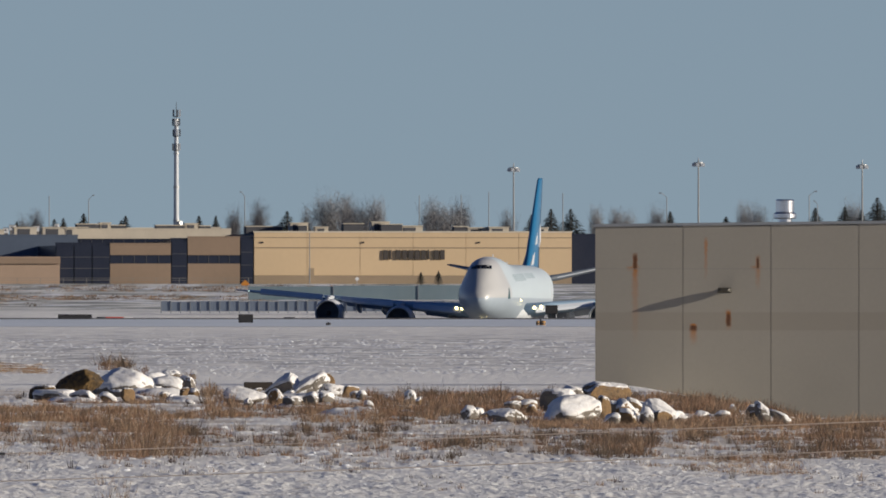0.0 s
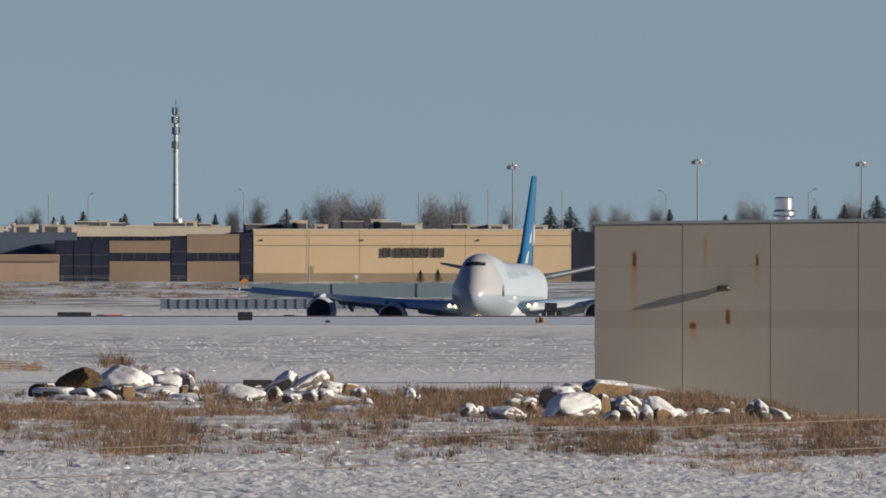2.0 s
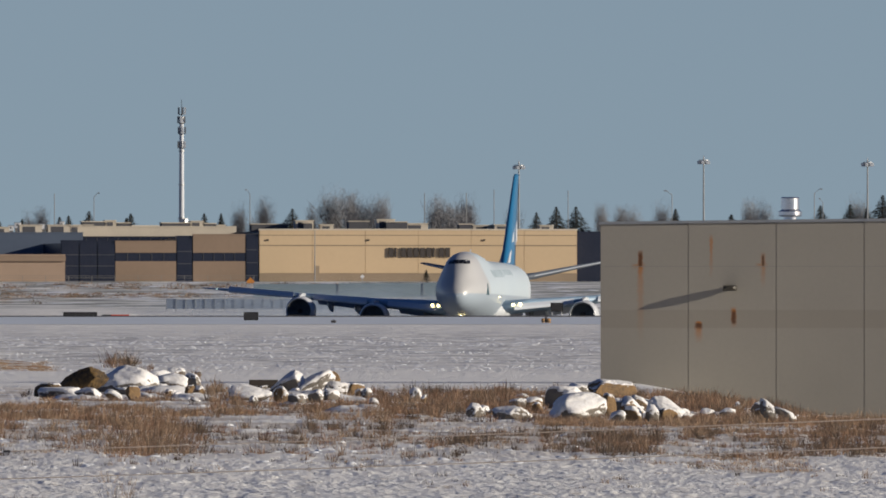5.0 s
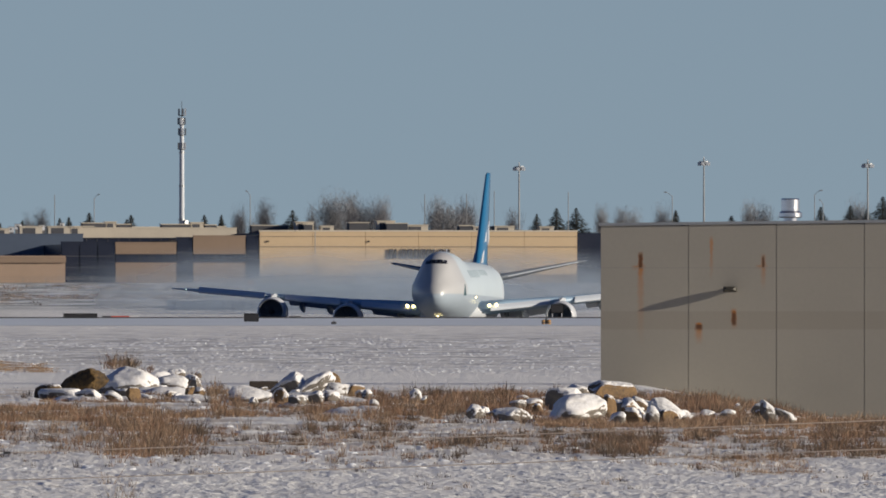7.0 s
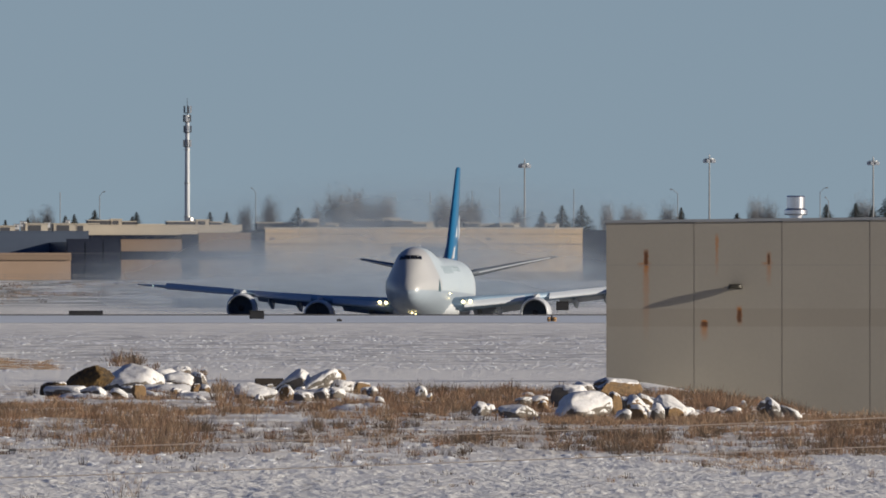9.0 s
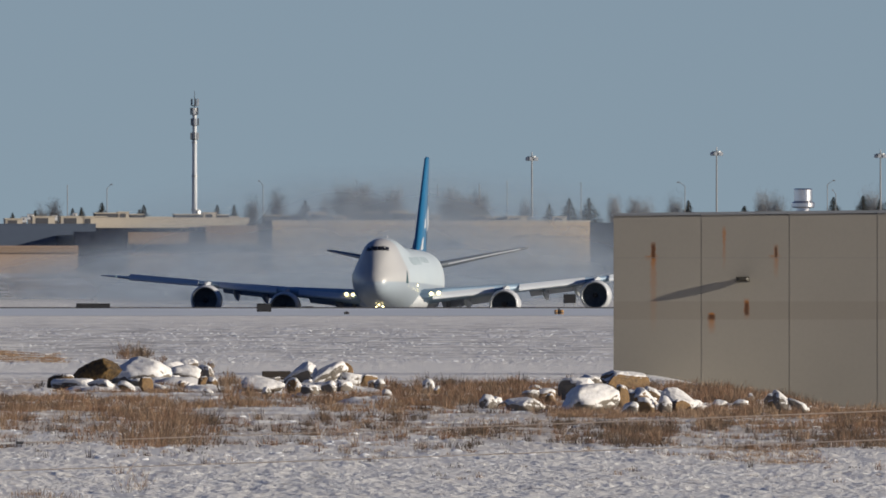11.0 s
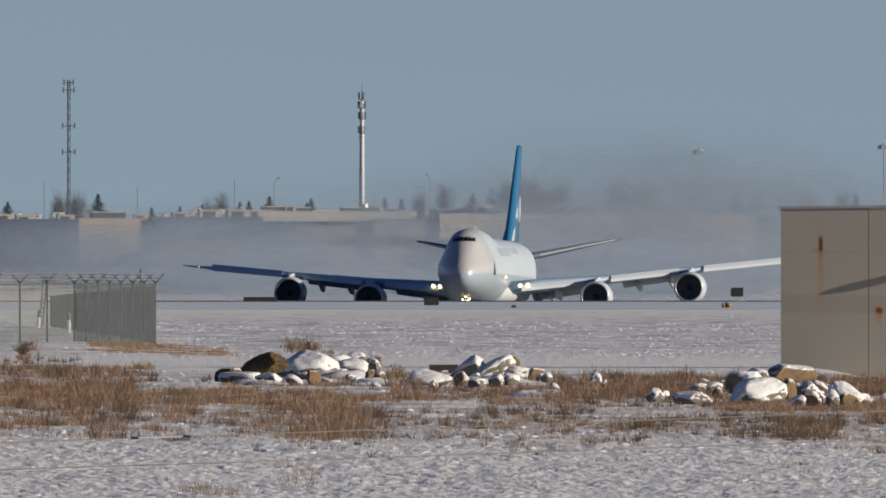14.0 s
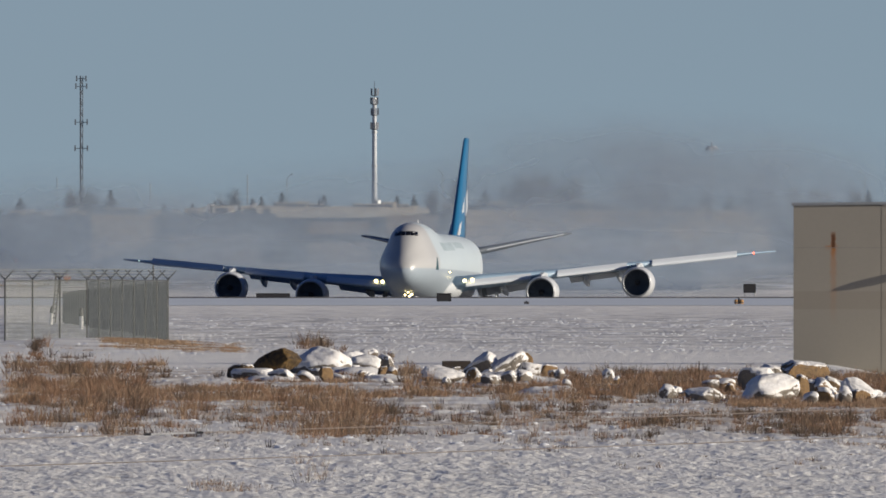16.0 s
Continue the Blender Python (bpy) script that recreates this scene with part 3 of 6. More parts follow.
def hull_paint():
    """A nose toned down to grey, pale grey-green sides, and a grey belly darkened for shade."""
    m = mat("hull_paint", (0.485, 0.55, 0.59), (0.435, 0.50, 0.545), 0.15, 0.35, fine=2.5)
    n, l = m.node_tree.nodes, m.node_tree.links
    b = n["Principled BSDF"]
    tc, sp = n.new("ShaderNodeTexCoord"), n.new("ShaderNodeSeparateXYZ")
    l.new(tc.outputs["Object"], sp.inputs[0])

    def coat(axis, start, end, colour):
        rg, mx = n.new("ShaderNodeMapRange"), n.new("ShaderNodeMix")
        src = b.inputs["Base Color"].links[0].from_socket
        l.new(sp.outputs[axis], rg.inputs[0])
        rg.inputs[1].default_value, rg.inputs[2].default_value = start, end
        mx.data_type = "RGBA"
        l.new(rg.outputs[0], mx.inputs[0])
        l.new(src, mx.inputs[6])
        mx.inputs[7].default_value = (*colour, 1)
        l.new(mx.outputs[2], b.inputs["Base Color"])

    # two-tone livery; nose and belly colours also deepened to stand in for shade
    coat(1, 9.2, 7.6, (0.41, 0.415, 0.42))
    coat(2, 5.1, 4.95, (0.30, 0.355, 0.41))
    return m


# half width, centre height and half height of the main lobe along the hull; height of the crown
HULL = ((0.0, 0.06, 4.75, 0.06, 4.81), (0.25, 0.75, 4.8, 0.76, 5.56), (0.8, 1.28, 4.9, 1.28, 6.2), (1.8, 1.80, 5.05, 1.78, 7.05),
        (3.0, 2.22, 5.18, 2.13, 8.0), (4.2, 2.55, 5.26, 2.4, 8.95), (5.6, 2.82, 5.3, 2.58, 9.45), (7.5, 3.05, 5.3, 2.72, 9.7),
        (10.0, 3.2, 5.26, 2.9, 9.82), (13.0, 3.25, 5.24, 3.1, 9.84), (17.0, 3.25, 5.26, 3.3, 9.75), (21.0, 3.25, 5.3, 3.4, 9.45),
        (25.0, 3.25, 5.36, 3.5, 9.2), (30.0, 3.25, 5.42, 3.55, 9.05), (38.0, 3.25, 5.44, 3.56, 9.0), (50.0, 3.25, 5.44, 3.55, 8.99), (56.0, 3.05, 5.62, 3.32, 8.94),
        (61.0, 2.6, 5.95, 2.85, 8.8), (66.0, 1.95, 6.42, 2.1, 8.52), (70.5, 1.2, 6.85, 1.3, 8.15), (73.5, 0.55, 7.2, 0.65, 7.85), (74.6, 0.15, 7.3, 0.2, 7.5))


def hull_at(y):
    cols = list(zip(*HULL))
    return [float(np.interp(y, cols[0], c)) for c in cols[1:]]


def hull_outline(y, made={}):
    """The convex double-bubble section at y metres aft: a ring of points round its centre."""
    key = round(y, 3)
    if key in made:
        return made[key]
    w, zc, h, crown = hull_at(y)
    full = 1.0 - 0.13 * min(1.0, y / 14)
    pts = [(w * math.copysign(abs(c) ** full, c), h * math.copysign(abs(q) ** full, q)) for c, q in
           [(math.cos(2 * math.pi * i / 120), math.sin(2 * math.pi * i / 120)) for i in range(120)]]
    if crown > zc + h + 0.02:
        ru = 0.67 * w
        pts += [(ru * math.cos(2 * math.pi * i / 120), crown - ru - zc + ru * math.sin(2 * math.pi * i / 120)) for i in range(120)]
    pts.sort()

    def chain(seq):
        out = []
        for p in seq:
            while len(out) > 1 and (out[-1][0] - out[-2][0]) * (p[1] - out[-2][1]) - (out[-1][1] - out[-2][1]) * (p[0] - out[-2][0]) <= 0:
                out.pop()
            out.append(p)
        return out[:-1]

    made[key] = (zc, chain(pts) + chain(pts[::-1]))
    return made[key]


def hull_point(y, a, out=0.0):
    """The skin at y metres aft, in the direction a (0 to the port side, a quarter turn up)."""
    zc, ring = hull_outline(y)
    c, s = math.cos(a), math.sin(a)
    for (x0, z0), (x1, z1) in zip(ring, ring[1:] + ring[:1]):
        d0, d1 = c * z0 - s * x0, c * z1 - s * x1
        if d0 <= 0 < d1 or d0 < 0 <= d1:
            t = d0 / (d0 - d1)
            x, z = x0 + (x1 - x0) * t, z0 + (z1 - z0) * t
            if x * c + z * s > 0:
                return Vector((x + c * out, y, zc + z + s * out))
    return Vector((0, y, zc))


def hull_front(x, z):
    """How far aft of the nose the skin lies at x across and z up."""
    lo, hi = 0.0, 14.0
    for _ in range(30):
        y = (lo + hi) / 2
        zc, ring = hull_outline(y)
        inside = all((x1 - x0) * (z - zc - z0) - (z1 - z0) * (x - x0) >= 0 for (x0, z0), (x1, z1) in zip(ring, ring[1:] + ring[:1]))
        lo, hi = (lo, y) if inside else (y, hi)
    return hi


def front_pane(x0, x1, z0, z1, slant=0.0):
    """A pane set on the nose, given as seen from ahead."""
    bm = bmesh.new()
    n = 4
    layers = []
    for o in (-0.035, 0.05):
        layers.append([[bm.verts.new((x, hull_front(x, z) + o, z)) for z in [z0 + (z1 - z0) * j / 2 for j in range(3)]
                        for x in [x0 + (x1 - x0) * i / n + slant * (z - z0)]] for i in range(n + 1)])
    f, b = layers
    for i in range(n):
        for j in range(2):
            bm.faces.new((f[i][j], f[i + 1][j], f[i + 1][j + 1], f[i][j + 1]))
    rim = [(i, 0) for i in range(n)] + [(n, j) for j in range(2)] + [(i, 2) for i in range(n, 0, -1)] + [(0, j) for j in range(2, 0, -1)]
    for p, q in zip(rim, rim[1:] + rim[:1]):
        bm.faces.new((f[p[0]][p[1]], b[p[0]][p[1]], b[q[0]][q[1]], f[q[0]][q[1]]))
    bmesh.ops.recalc_face_normals(bm, faces=bm.faces[:])
    return bm


def hull_mesh():
    ys = sorted(set([0, 0.08, 0.25, 0.5, 0.8, 1.2, 1.8, 2.4, 3.0, 3.6, 4.2, 4.9, 5.6, 6.5, 7.5, 8.7, 10, 11.5, 13] + list(range(14, 75, 2)) + [73.5, 74.6]))
    return loft([[hull_point(y, 2 * math.pi * i / 56) for i in range(56)] for y in ys])


def hull_patch(y0, y1, a0, a1, out=0.025, ny=4, na=5, skew=0.0, taper=0.0):
    """A thin raised panel on the skin, between two stations and two angles in degrees."""
    bm = bmesh.new()
    layers = []
    for o in (out, -0.04):
        layers.append([[bm.verts.new(hull_point(y0 + (y1 - y0) * (1 - taper * i / na) * j / ny + skew * (i / na) ** 2, radians(a0 + (a1 - a0) * i / na), o)) for i in range(na + 1)] for j in range(ny + 1)])
    t, u = layers
    for j in range(ny):
        for i in range(na):
            bm.faces.new((t[j][i], t[j][i + 1], t[j + 1][i + 1], t[j + 1][i]))
    rim = [(0, i) for i in range(na)] + [(j, na) for j in range(ny)] + [(ny, i) for i in range(na, 0, -1)] + [(j, 0) for j in range(ny, 0, -1)]
    for p, q in zip(rim, rim[1:] + rim[:1]):
        bm.faces.new((t[p[0]][p[1]], u[p[0]][p[1]], u[q[0]][q[1]], t[q[0]][q[1]]))
    bmesh.ops.recalc_face_normals(bm, faces=bm.faces[:])
    return bm


FOIL = ((0.0, 0.0), (0.015, 0.22), (0.06, 0.42), (0.18, 0.5), (0.4, 0.46), (0.7, 0.24), (1.0, 0.02), (0.7, -0.2), (0.4, -0.42), (0.18, -0.48), (0.06, -0.36), (0.015, -0.2))


def foil_ring(x, y_lead, chord, z, thick, upright=False):
    return [(x, y_lead + c * chord, z + t * thick) if not upright else (x + t * thick, y_lead + c * chord, z) for c, t in FOIL]


# wing stations: across, leading edge aft of the nose, chord, height, thickness
WING = ((2.6, 21.5, 17.0, 3.5, 1.75), (6.0, 24.4, 14.6, 3.85, 1.5), (12.0, 29.6, 10.6, 4.38, 1.05), (21.2, 37.6, 7.4, 5.32, 0.72),
        (29.5, 44.9, 5.2, 6.1, 0.45), (31.6, 46.8, 4.3, 6.3, 0.33), (33.2, 48.8, 2.9, 6.45, 0.2), (34.2, 50.6, 1.3, 6.55, 0.1))


def wing_at(x):
    cols = list(zip(*WING))
    return [float(np.interp(x, cols[0], c)) for c in cols[1:]]


def tilted_slab(side, xa, xb, ahead, drop, chord, thick, tilt):
    """A slat or flap along the wing from xa to xb; ahead and drop set its leading edge off the wing's own."""
    rings = []
    for x in (xa, xb):
        yl, ch, z, th = wing_at(x)
        y0 = yl + ahead(ch)
        z0 = z - drop(th)
        c = chord(ch)
        ring = []
        for u, v in ((0, 0), (0.05, 0.4), (0.3, 0.5), (1, 0.1), (1, -0.1), (0.3, -0.4), (0.05, -0.35)):
            yy, zz = u * c, v * thick
            ring.append((side * x, y0 + yy * math.cos(tilt) + zz * math.sin(tilt), z0 - yy * math.sin(tilt) + zz * math.cos(tilt)))
        rings.append(ring)
    return loft(rings)


def fan_blade_mesh(made=[]):
    """One fan blade along x, made once and shared."""
    if not made:
        bm = bmesh.new()
        q = [Vector(p) for p in ((0.3, 0, -0.05), (1.29, 0, -0.17), (1.29, 0.2, 0.17), (0.3, 0.1, 0.05))]
        v = [bm.verts.new(p) for p in q] + [bm.verts.new(p + Vector((0, 0.04, 0))) for p in q]
        for f in ((0, 1, 2, 3), (7, 6, 5, 4), (0, 4, 5, 1), (1, 5, 6, 2), (2, 6, 7, 3), (3, 7, 4, 0)):
            bm.faces.new([v[k] for k in f])
        me = bpy.data.meshes.new("fan_blade")
        bm.to_mesh(me)
        bm.free()
        me.materials.append(FAN_DARK)
        made.append(me)
    return made[0]


def nacelle(plane, side, x, front, z):
    """One engine: shell, intake lip, fan with spinner and blades, core, exhaust cone and pylon."""
    eng = part("engine", lathe_y([(1.46, 0.25), (1.58, 0.7), (1.68, 1.6), (1.70, 2.6), (1.62, 3.9), (1.40, 5.2), (1.32, 5.2), (1.45, 3.9), (1.40, 0.9), (1.34, 0.3)], side * x, front, z, ring=True), WHITE, plane, "white engine nacelle", smooth=True)
    part("intake_lip", lathe_y([(1.36, 0.28), (1.33, 0.10), (1.40, 0.0), (1.46, 0.08), (1.475, 0.26)], side * x, front, z, ring=True), CHROME, eng, "bare metal intake lip", smooth=True)
    part("fan_case", lathe_y([(1.335, 0.3), (1.30, 1.25), (1.31, 1.25), (1.345, 0.3)], side * x, front, z, ring=True), FAN_DARK, eng)
    for i in range(18):
        ob = new("fan_blade", fan_blade_mesh())
        ob.parent = eng
        ob.matrix_basis = Matrix.Translation((side * x, front + 1.2, z)) @ Matrix.Rotation(-2 * math.pi * i / 18, 4, "Y")
    part("fan_disc", lathe_y([(1.30, 1.45), (1.30, 1.5)], side * x, front, z), FAN_DARK, eng)
    part("spinner", lathe_y([(0.02, 0.7), (0.16, 0.85), (0.28, 1.1), (0.32, 1.3)], side * x, front, z), DARK_METAL, eng, smooth=True)
    part("core_cowl", lathe_y([(0.9, 4.6), (0.85, 5.6), (0.6, 6.8), (0.5, 6.8)], side * x, front, z), GREY_PAINT, eng, smooth=True)
    part("exhaust_cone", lathe_y([(0.38, 6.7), (0.3, 7.2), (0.04, 7.9)], side * x, front, z), DARK_METAL, eng, smooth=True)
    yl, ch, zw, th = wing_at(x)
    rings = []
    for y, zb, zt, w in ((front + 1.0, z + 1.6, z + 1.72, 0.06), (front + 2.6, z + 1.6, z + 2.05, 0.22), (yl + 0.5, z + 1.2, zw + 0.25, 0.28), (yl + ch * 0.55, zw - th * 0.6, zw - th * 0.1, 0.12)):
        rings.append([(side * x - w, y, zb), (side * x + w, y, zb), (side * x + w, y, zt), (side * x - w, y, zt)])
    part("pylon", loft(rings), GREY_PAINT, eng)


def lathe_y(profile, x, y, z, n=36, ring=False):
    rings = [[(x + r * math.cos(2 * math.pi * i / n), y + d, z + r * math.sin(2 * math.pi * i / n)) for i in range(n)] for r, d in profile]
    if ring:
        rings.append(rings[0])
    bm = loft(rings, cap=not ring)
    if ring:
        bmesh.ops.remove_doubles(bm, verts=bm.verts[:], dist=0.0005)
        bmesh.ops.recalc_face_normals(bm, faces=bm.faces[:])
    return bm


def wheel(parent, x, y, z, r, w):
    prof = [(r * 0.55, -w / 2), (r * 0.93, -w / 2), (r, -w * 0.3), (r, w * 0.3), (r * 0.93, w / 2), (r * 0.55, w / 2)]
    rings = [[(x + d, y + q * math.cos(2 * math.pi * i / 20), z + q * math.sin(2 * math.pi * i / 20)) for i in range(20)] for q, d in prof]
    part("tyre", loft(rings), RUBBER, parent)
    part("rim", rod((x - w * 0.4, y, z), (x + w * 0.52, y, z), r * 0.5, n=14), GALVANISED, parent)


WINGS = []


def freighter():
    plane = root("cargo_jet", pose(0, 2600, 4.06), "four-engined white cargo jet with a teal tail fin", "airplane")
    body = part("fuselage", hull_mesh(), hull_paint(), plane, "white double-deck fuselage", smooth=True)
    part("wing_fairing", loft([[(w * math.cos(a), y, 3.2 + h * math.sin(a)) for a in [2 * math.pi * i / 24 for i in range(24)]]
                               for y, w, h in ((18.5, 1.0, 0.5), (20.5, 2.9, 1.35), (24, 3.75, 1.75), (40, 3.75, 1.75), (44, 2.8, 1.3), (47, 1.0, 0.5))]), GREY_PAINT, body, smooth=True)
    # flight deck: two front panes and two panes each side
    for sgn in (1, -1):
        for x0, x1, z0, z1, sl in ((0.03, 0.48, 8.42, 8.86, 0.0), (0.53, 0.92, 8.40, 8.85, -0.08), (0.97, 1.26, 8.38, 8.78, -0.3)):
            part("cockpit_window", front_pane(sgn * x0, sgn * x1, z0, z1, sgn * sl), GLASS_DARK, body, "dark cockpit window")
    # painted brush stroke and lettering blocks, port and starboard
    for sgn in (1, -1):
        def arc(a0, a1):
            return (a0, a1) if sgn > 0 else (180 - a1, 180 - a0)
        part("brush_mark", hull_patch(6.2, 7.4, *arc(-8, 17), 0.02, 3, 10, 0.9 if sgn > 0 else -0.2, 0.85 if sgn > 0 else 0.3), TEAL_DARK, body, "dark teal brush stroke")
        for i in range(6):
            part("letter_block", hull_patch(15 + i * 2.0, 16.5 + i * 2.0, *arc(30, 46), 0.02, 2, 3), LETTER, body, "faded teal lettering block")
        for i in range(5):
            part("letter_block", hull_patch(28 + i * 2.0, 29.3 + i * 2.0, *arc(34, 46), 0.02, 2, 3), LETTER, body, "faded teal lettering block")
        part("main_deck_door", hull_patch(53.0, 55.0, *arc(-12, 18), 0.012, 2, 3), GREY_PAINT, body)
    part("antenna", box(-0.03, 0.03, 17, 17.6, 9.75, 10.15), WHITE, body)
    part("beacon", rod((0, 33, 8.95), (0, 33, 9.35), 0.08, 0.05), GREY_PAINT, body)
    for side in (-1, 1):
        wing = part("wing", loft([foil_ring(side * x, yl, ch, z, th) for x, yl, ch, z, th in WING]), WING_GREY, plane, "grey swept wing", smooth=True)
        WINGS.append((wing, side))
        for xa, xb in ((4.4, 10.6), (13.2, 19.9), (22.4, 30.6)):
            part("slat", tilted_slab(side, xa, xb, lambda c: -0.55, lambda t: 0.20 + 0.12 * t, lambda c: 0.95, 0.30, -0.75), SLAT, wing, "white leading-edge slat, extended")
        for xa, xb in ((4.2, 10.4), (13.6, 20.2)):
            part("flap", tilted_slab(side, xa, xb, lambda c: c * 0.86, lambda t: 0.30, lambda c: c * 0.22, 0.34, 0.27), GREY_PAINT, wing, "trailing-edge flap, lowered")
        for x in (7.0, 15.3, 18.6):
            yl, ch, z, th = wing_at(x)
            part("flap_fairing", loft([[(side * x + r * 0.55 * math.cos(a), y, zz + r * math.sin(a)) for a in [2 * math.pi * i / 12 for i in range(12)]]
                                       for y, r, zz in ((yl + ch * 0.55, 0.05, z - 0.2 - th * 0.4), (yl + ch * 0.72, 0.48, z - 0.55 - th * 0.2), (yl + ch, 0.55, z - 0.95), (yl + ch * 1.2, 0.06, z - 1.45))]), GREY_PAINT, wing, smooth=True)
        nacelle(plane, side, 11.95, 24.2, 2.66)
        nacelle(plane, side, 21.2, 32.4, 3.6)
        for xx in (4.25, 5.0):
            yl, ch, z, th = wing_at(xx)
            part("landing_light", lathe_y([(0.02, 0.0), (0.13, 0.04), (0.175, 0.1), (0.17, 0.25)], side * xx, yl - 0.45, z + 0.22, 14), LIGHT_ON, wing, "lit landing light")
        spot = hull_point(17.0, radians(-9) if side > 0 else radians(189), 0.02)
        part("turnoff_light", lathe_y([(0.02, 0.0), (0.07, 0.03), (0.09, 0.08), (0.085, 0.3)], spot.x, 16.9, spot.z, 12), LIGHT_ON, plane, "lit turn-off light")
        yl, ch, z, th = wing_at(32.2)
        part("nav_light", rod((side * 32.2, yl - 0.05, z), (side * 32.2, yl + 0.25, z), 0.1 if side > 0 else 0.06, 0.04), NAV_RED if side > 0 else NAV_GREEN, wing)
        tail = part("tailplane", loft([[(px, py, pz + 0.035 * (py - yl)) for px, py, pz in foil_ring(side * x, yl, ch, z, th)] for x, yl, ch, z, th in
                                ((0.6, 59.6, 9.6, 7.15, 0.85), (3.0, 61.8, 8.0, 7.55, 0.75), (7.0, 66.0, 5.4, 8.45, 0.52), (10.6, 69.8, 3.1, 9.2, 0.28), (11.1, 70.8, 2.0, 9.28, 0.12))]), TAIL_GREY, plane, "dark grey tailplane", smooth=True)
        part("leading_edge", loft([[(side * x, yl + dy, z + dz) for dy, dz in ((-0.05, 0.0), (0.05, 0.06), (0.08, -0.07))] for x, yl, z in
                                   ((3.0, 61.7, 7.55), (7.0, 65.9, 8.45), (10.4, 69.5, 9.16))]), SLAT, tail, "bright leading edge")
    fin = part("tail_fin", loft([foil_ring(0, yl, ch, z, th, True) for z, yl, ch, th in
                                 ((8.0, 52.5, 17.5, 1.05), (9.3, 55.6, 14.0, 1.0), (13.0, 61.0, 10.3, 0.8), (17.5, 67.4, 6.8, 0.52), (19.2, 69.9, 5.3, 0.4), (19.45, 70.6, 4.4, 0.2))]), TEAL, plane, "tall teal tail fin", smooth=True)
    for side in (-1, 1):
        for pts in (((55.6, 9.0), (58.6, 9.1), (61.0, 10.6), (58.6, 10.2)), ((61.5, 11.4), (64.2, 11.6), (67.4, 14.6), (65.6, 13.8), (63.4, 12.4)), ((66.8, 11.2), (69.2, 12.0), (70.4, 14.0), (68.6, 13.4))):
            bm = bmesh.new()
            lo = [bm.verts.new((side * (0.52 - 0.035 * (z - 9) - 0.02 * max(0, y - 64)), y, z)) for y, z in pts]
            hi = [bm.verts.new((side * 0.12, y, z)) for y, z in pts]
            bm.faces.new(lo)
            bm.faces.new(hi[::-1])
            for i in range(len(pts)):
                j = (i + 1) % len(pts)
                bm.faces.new((lo[i], lo[j], hi[j], hi[i]))
            bmesh.ops.recalc_face_normals(bm, faces=bm.faces[:])
            part("tail_brush", bm, WHITE, fin, "white brush stroke on the fin")
    # landing gear
    gear = part("nose_gear", rod((0, 7.6, 1.0), (0, 7.6, 2.6), 0.16, n=12), GALVANISED, plane)
    for s in (-1, 1):
        wheel(gear, s * 0.45, 7.6, 0.62, 0.62, 0.42)
        part("gear_door", box(s * 0.62 - 0.03, s * 0.62 + 0.03, 6.4, 9.4, 1.35, 2.2), WHITE, gear)
    for x, z in ((-0.42, 2.35), (0.30, 2.4), (-0.12, 2.62), (0.02, 2.2)):
        part("taxi_light", lathe_y([(0.02, 0.0), (0.08, 0.03), (0.10, 0.07), (0.1, 0.18)], x, 6.6, z, 12), LIGHT_ON, gear, "lit taxi light")
    for x, y in ((-5.5, 35.0), (5.5, 35.0), (-1.9, 38.2), (1.9, 38.2)):
        leg = part("main_gear", rod((x, y, 0.7), (x * 0.92, y, 3.3), 0.24, n=12), GALVANISED, plane)
        part("bogie_beam", box(x - 0.12, x + 0.12, y - 0.9, y + 0.9, 0.5, 0.75), GALVANISED, leg)
        for dx in (-0.58, 0.58):
            for dy in (-0.75, 0.75):
                wheel(leg, x + dx, y + dy, 0.62, 0.62, 0.46)
        part("gear_door", box(x + math.copysign(0.95, x) - 0.04, x + math.copysign(0.95, x) + 0.04, y - 1.5, y + 1.5, 1.2, 2.8), GREY_PAINT, leg)
    return plane


PLANE = freighter()


# ---- boulders in the grass ----
ROCK_BROWN = mat("brown_sandstone", (0.27, 0.16, 0.062), (0.055, 0.045, 0.038), 1.3, 0.9, bump=0.5, fine=14)
ROCK_GREY = mat("grey_fieldstone", (0.10, 0.093, 0.088), (0.19, 0.165, 0.135), 2.0, 0.9, bump=0.5, fine=14)


def dust_with_snow(m, amount):
    """Snow that has settled in patches on what faces upwards."""
    n, l = m.node_tree.nodes, m.node_tree.links
    b = n["Principled BSDF"]
    src = b.inputs["Base Color"].links[0].from_socket
    geo, sp, ns, add, rg, mx = (n.new("ShaderNodeNewGeometry"), n.new("ShaderNodeSeparateXYZ"), n.new("ShaderNodeTexNoise"), n.new("ShaderNodeMath"),
                                n.new("ShaderNodeMapRange"), n.new("ShaderNodeMix"))
    l.new(geo.outputs["Normal"], sp.inputs[0])
    l.new(geo.outputs["Position"], ns.inputs["Vector"])
    ns.inputs["Scale"].default_value, ns.inputs["Detail"].default_value, ns.inputs["Roughness"].default_value = 9.0, 5, 0.7
    add.operation = "ADD"
    l.new(sp.outputs[2], add.inputs[0])
    l.new(ns.outputs[0], add.inputs[1])
    l.new(add.outputs[0], rg.inputs[0])
    rg.inputs[1].default_value, rg.inputs[2].default_value = 1.25 - amount, 1.45 - amount
    mx.data_type = "RGBA"
    l.new(rg.outputs[0], mx.inputs[0])
    l.new(src, mx.inputs[6])
    mx.inputs[7].default_value = (0.82, 0.83, 0.86, 1)
    l.new(mx.outputs[2], b.inputs["Base Color"])


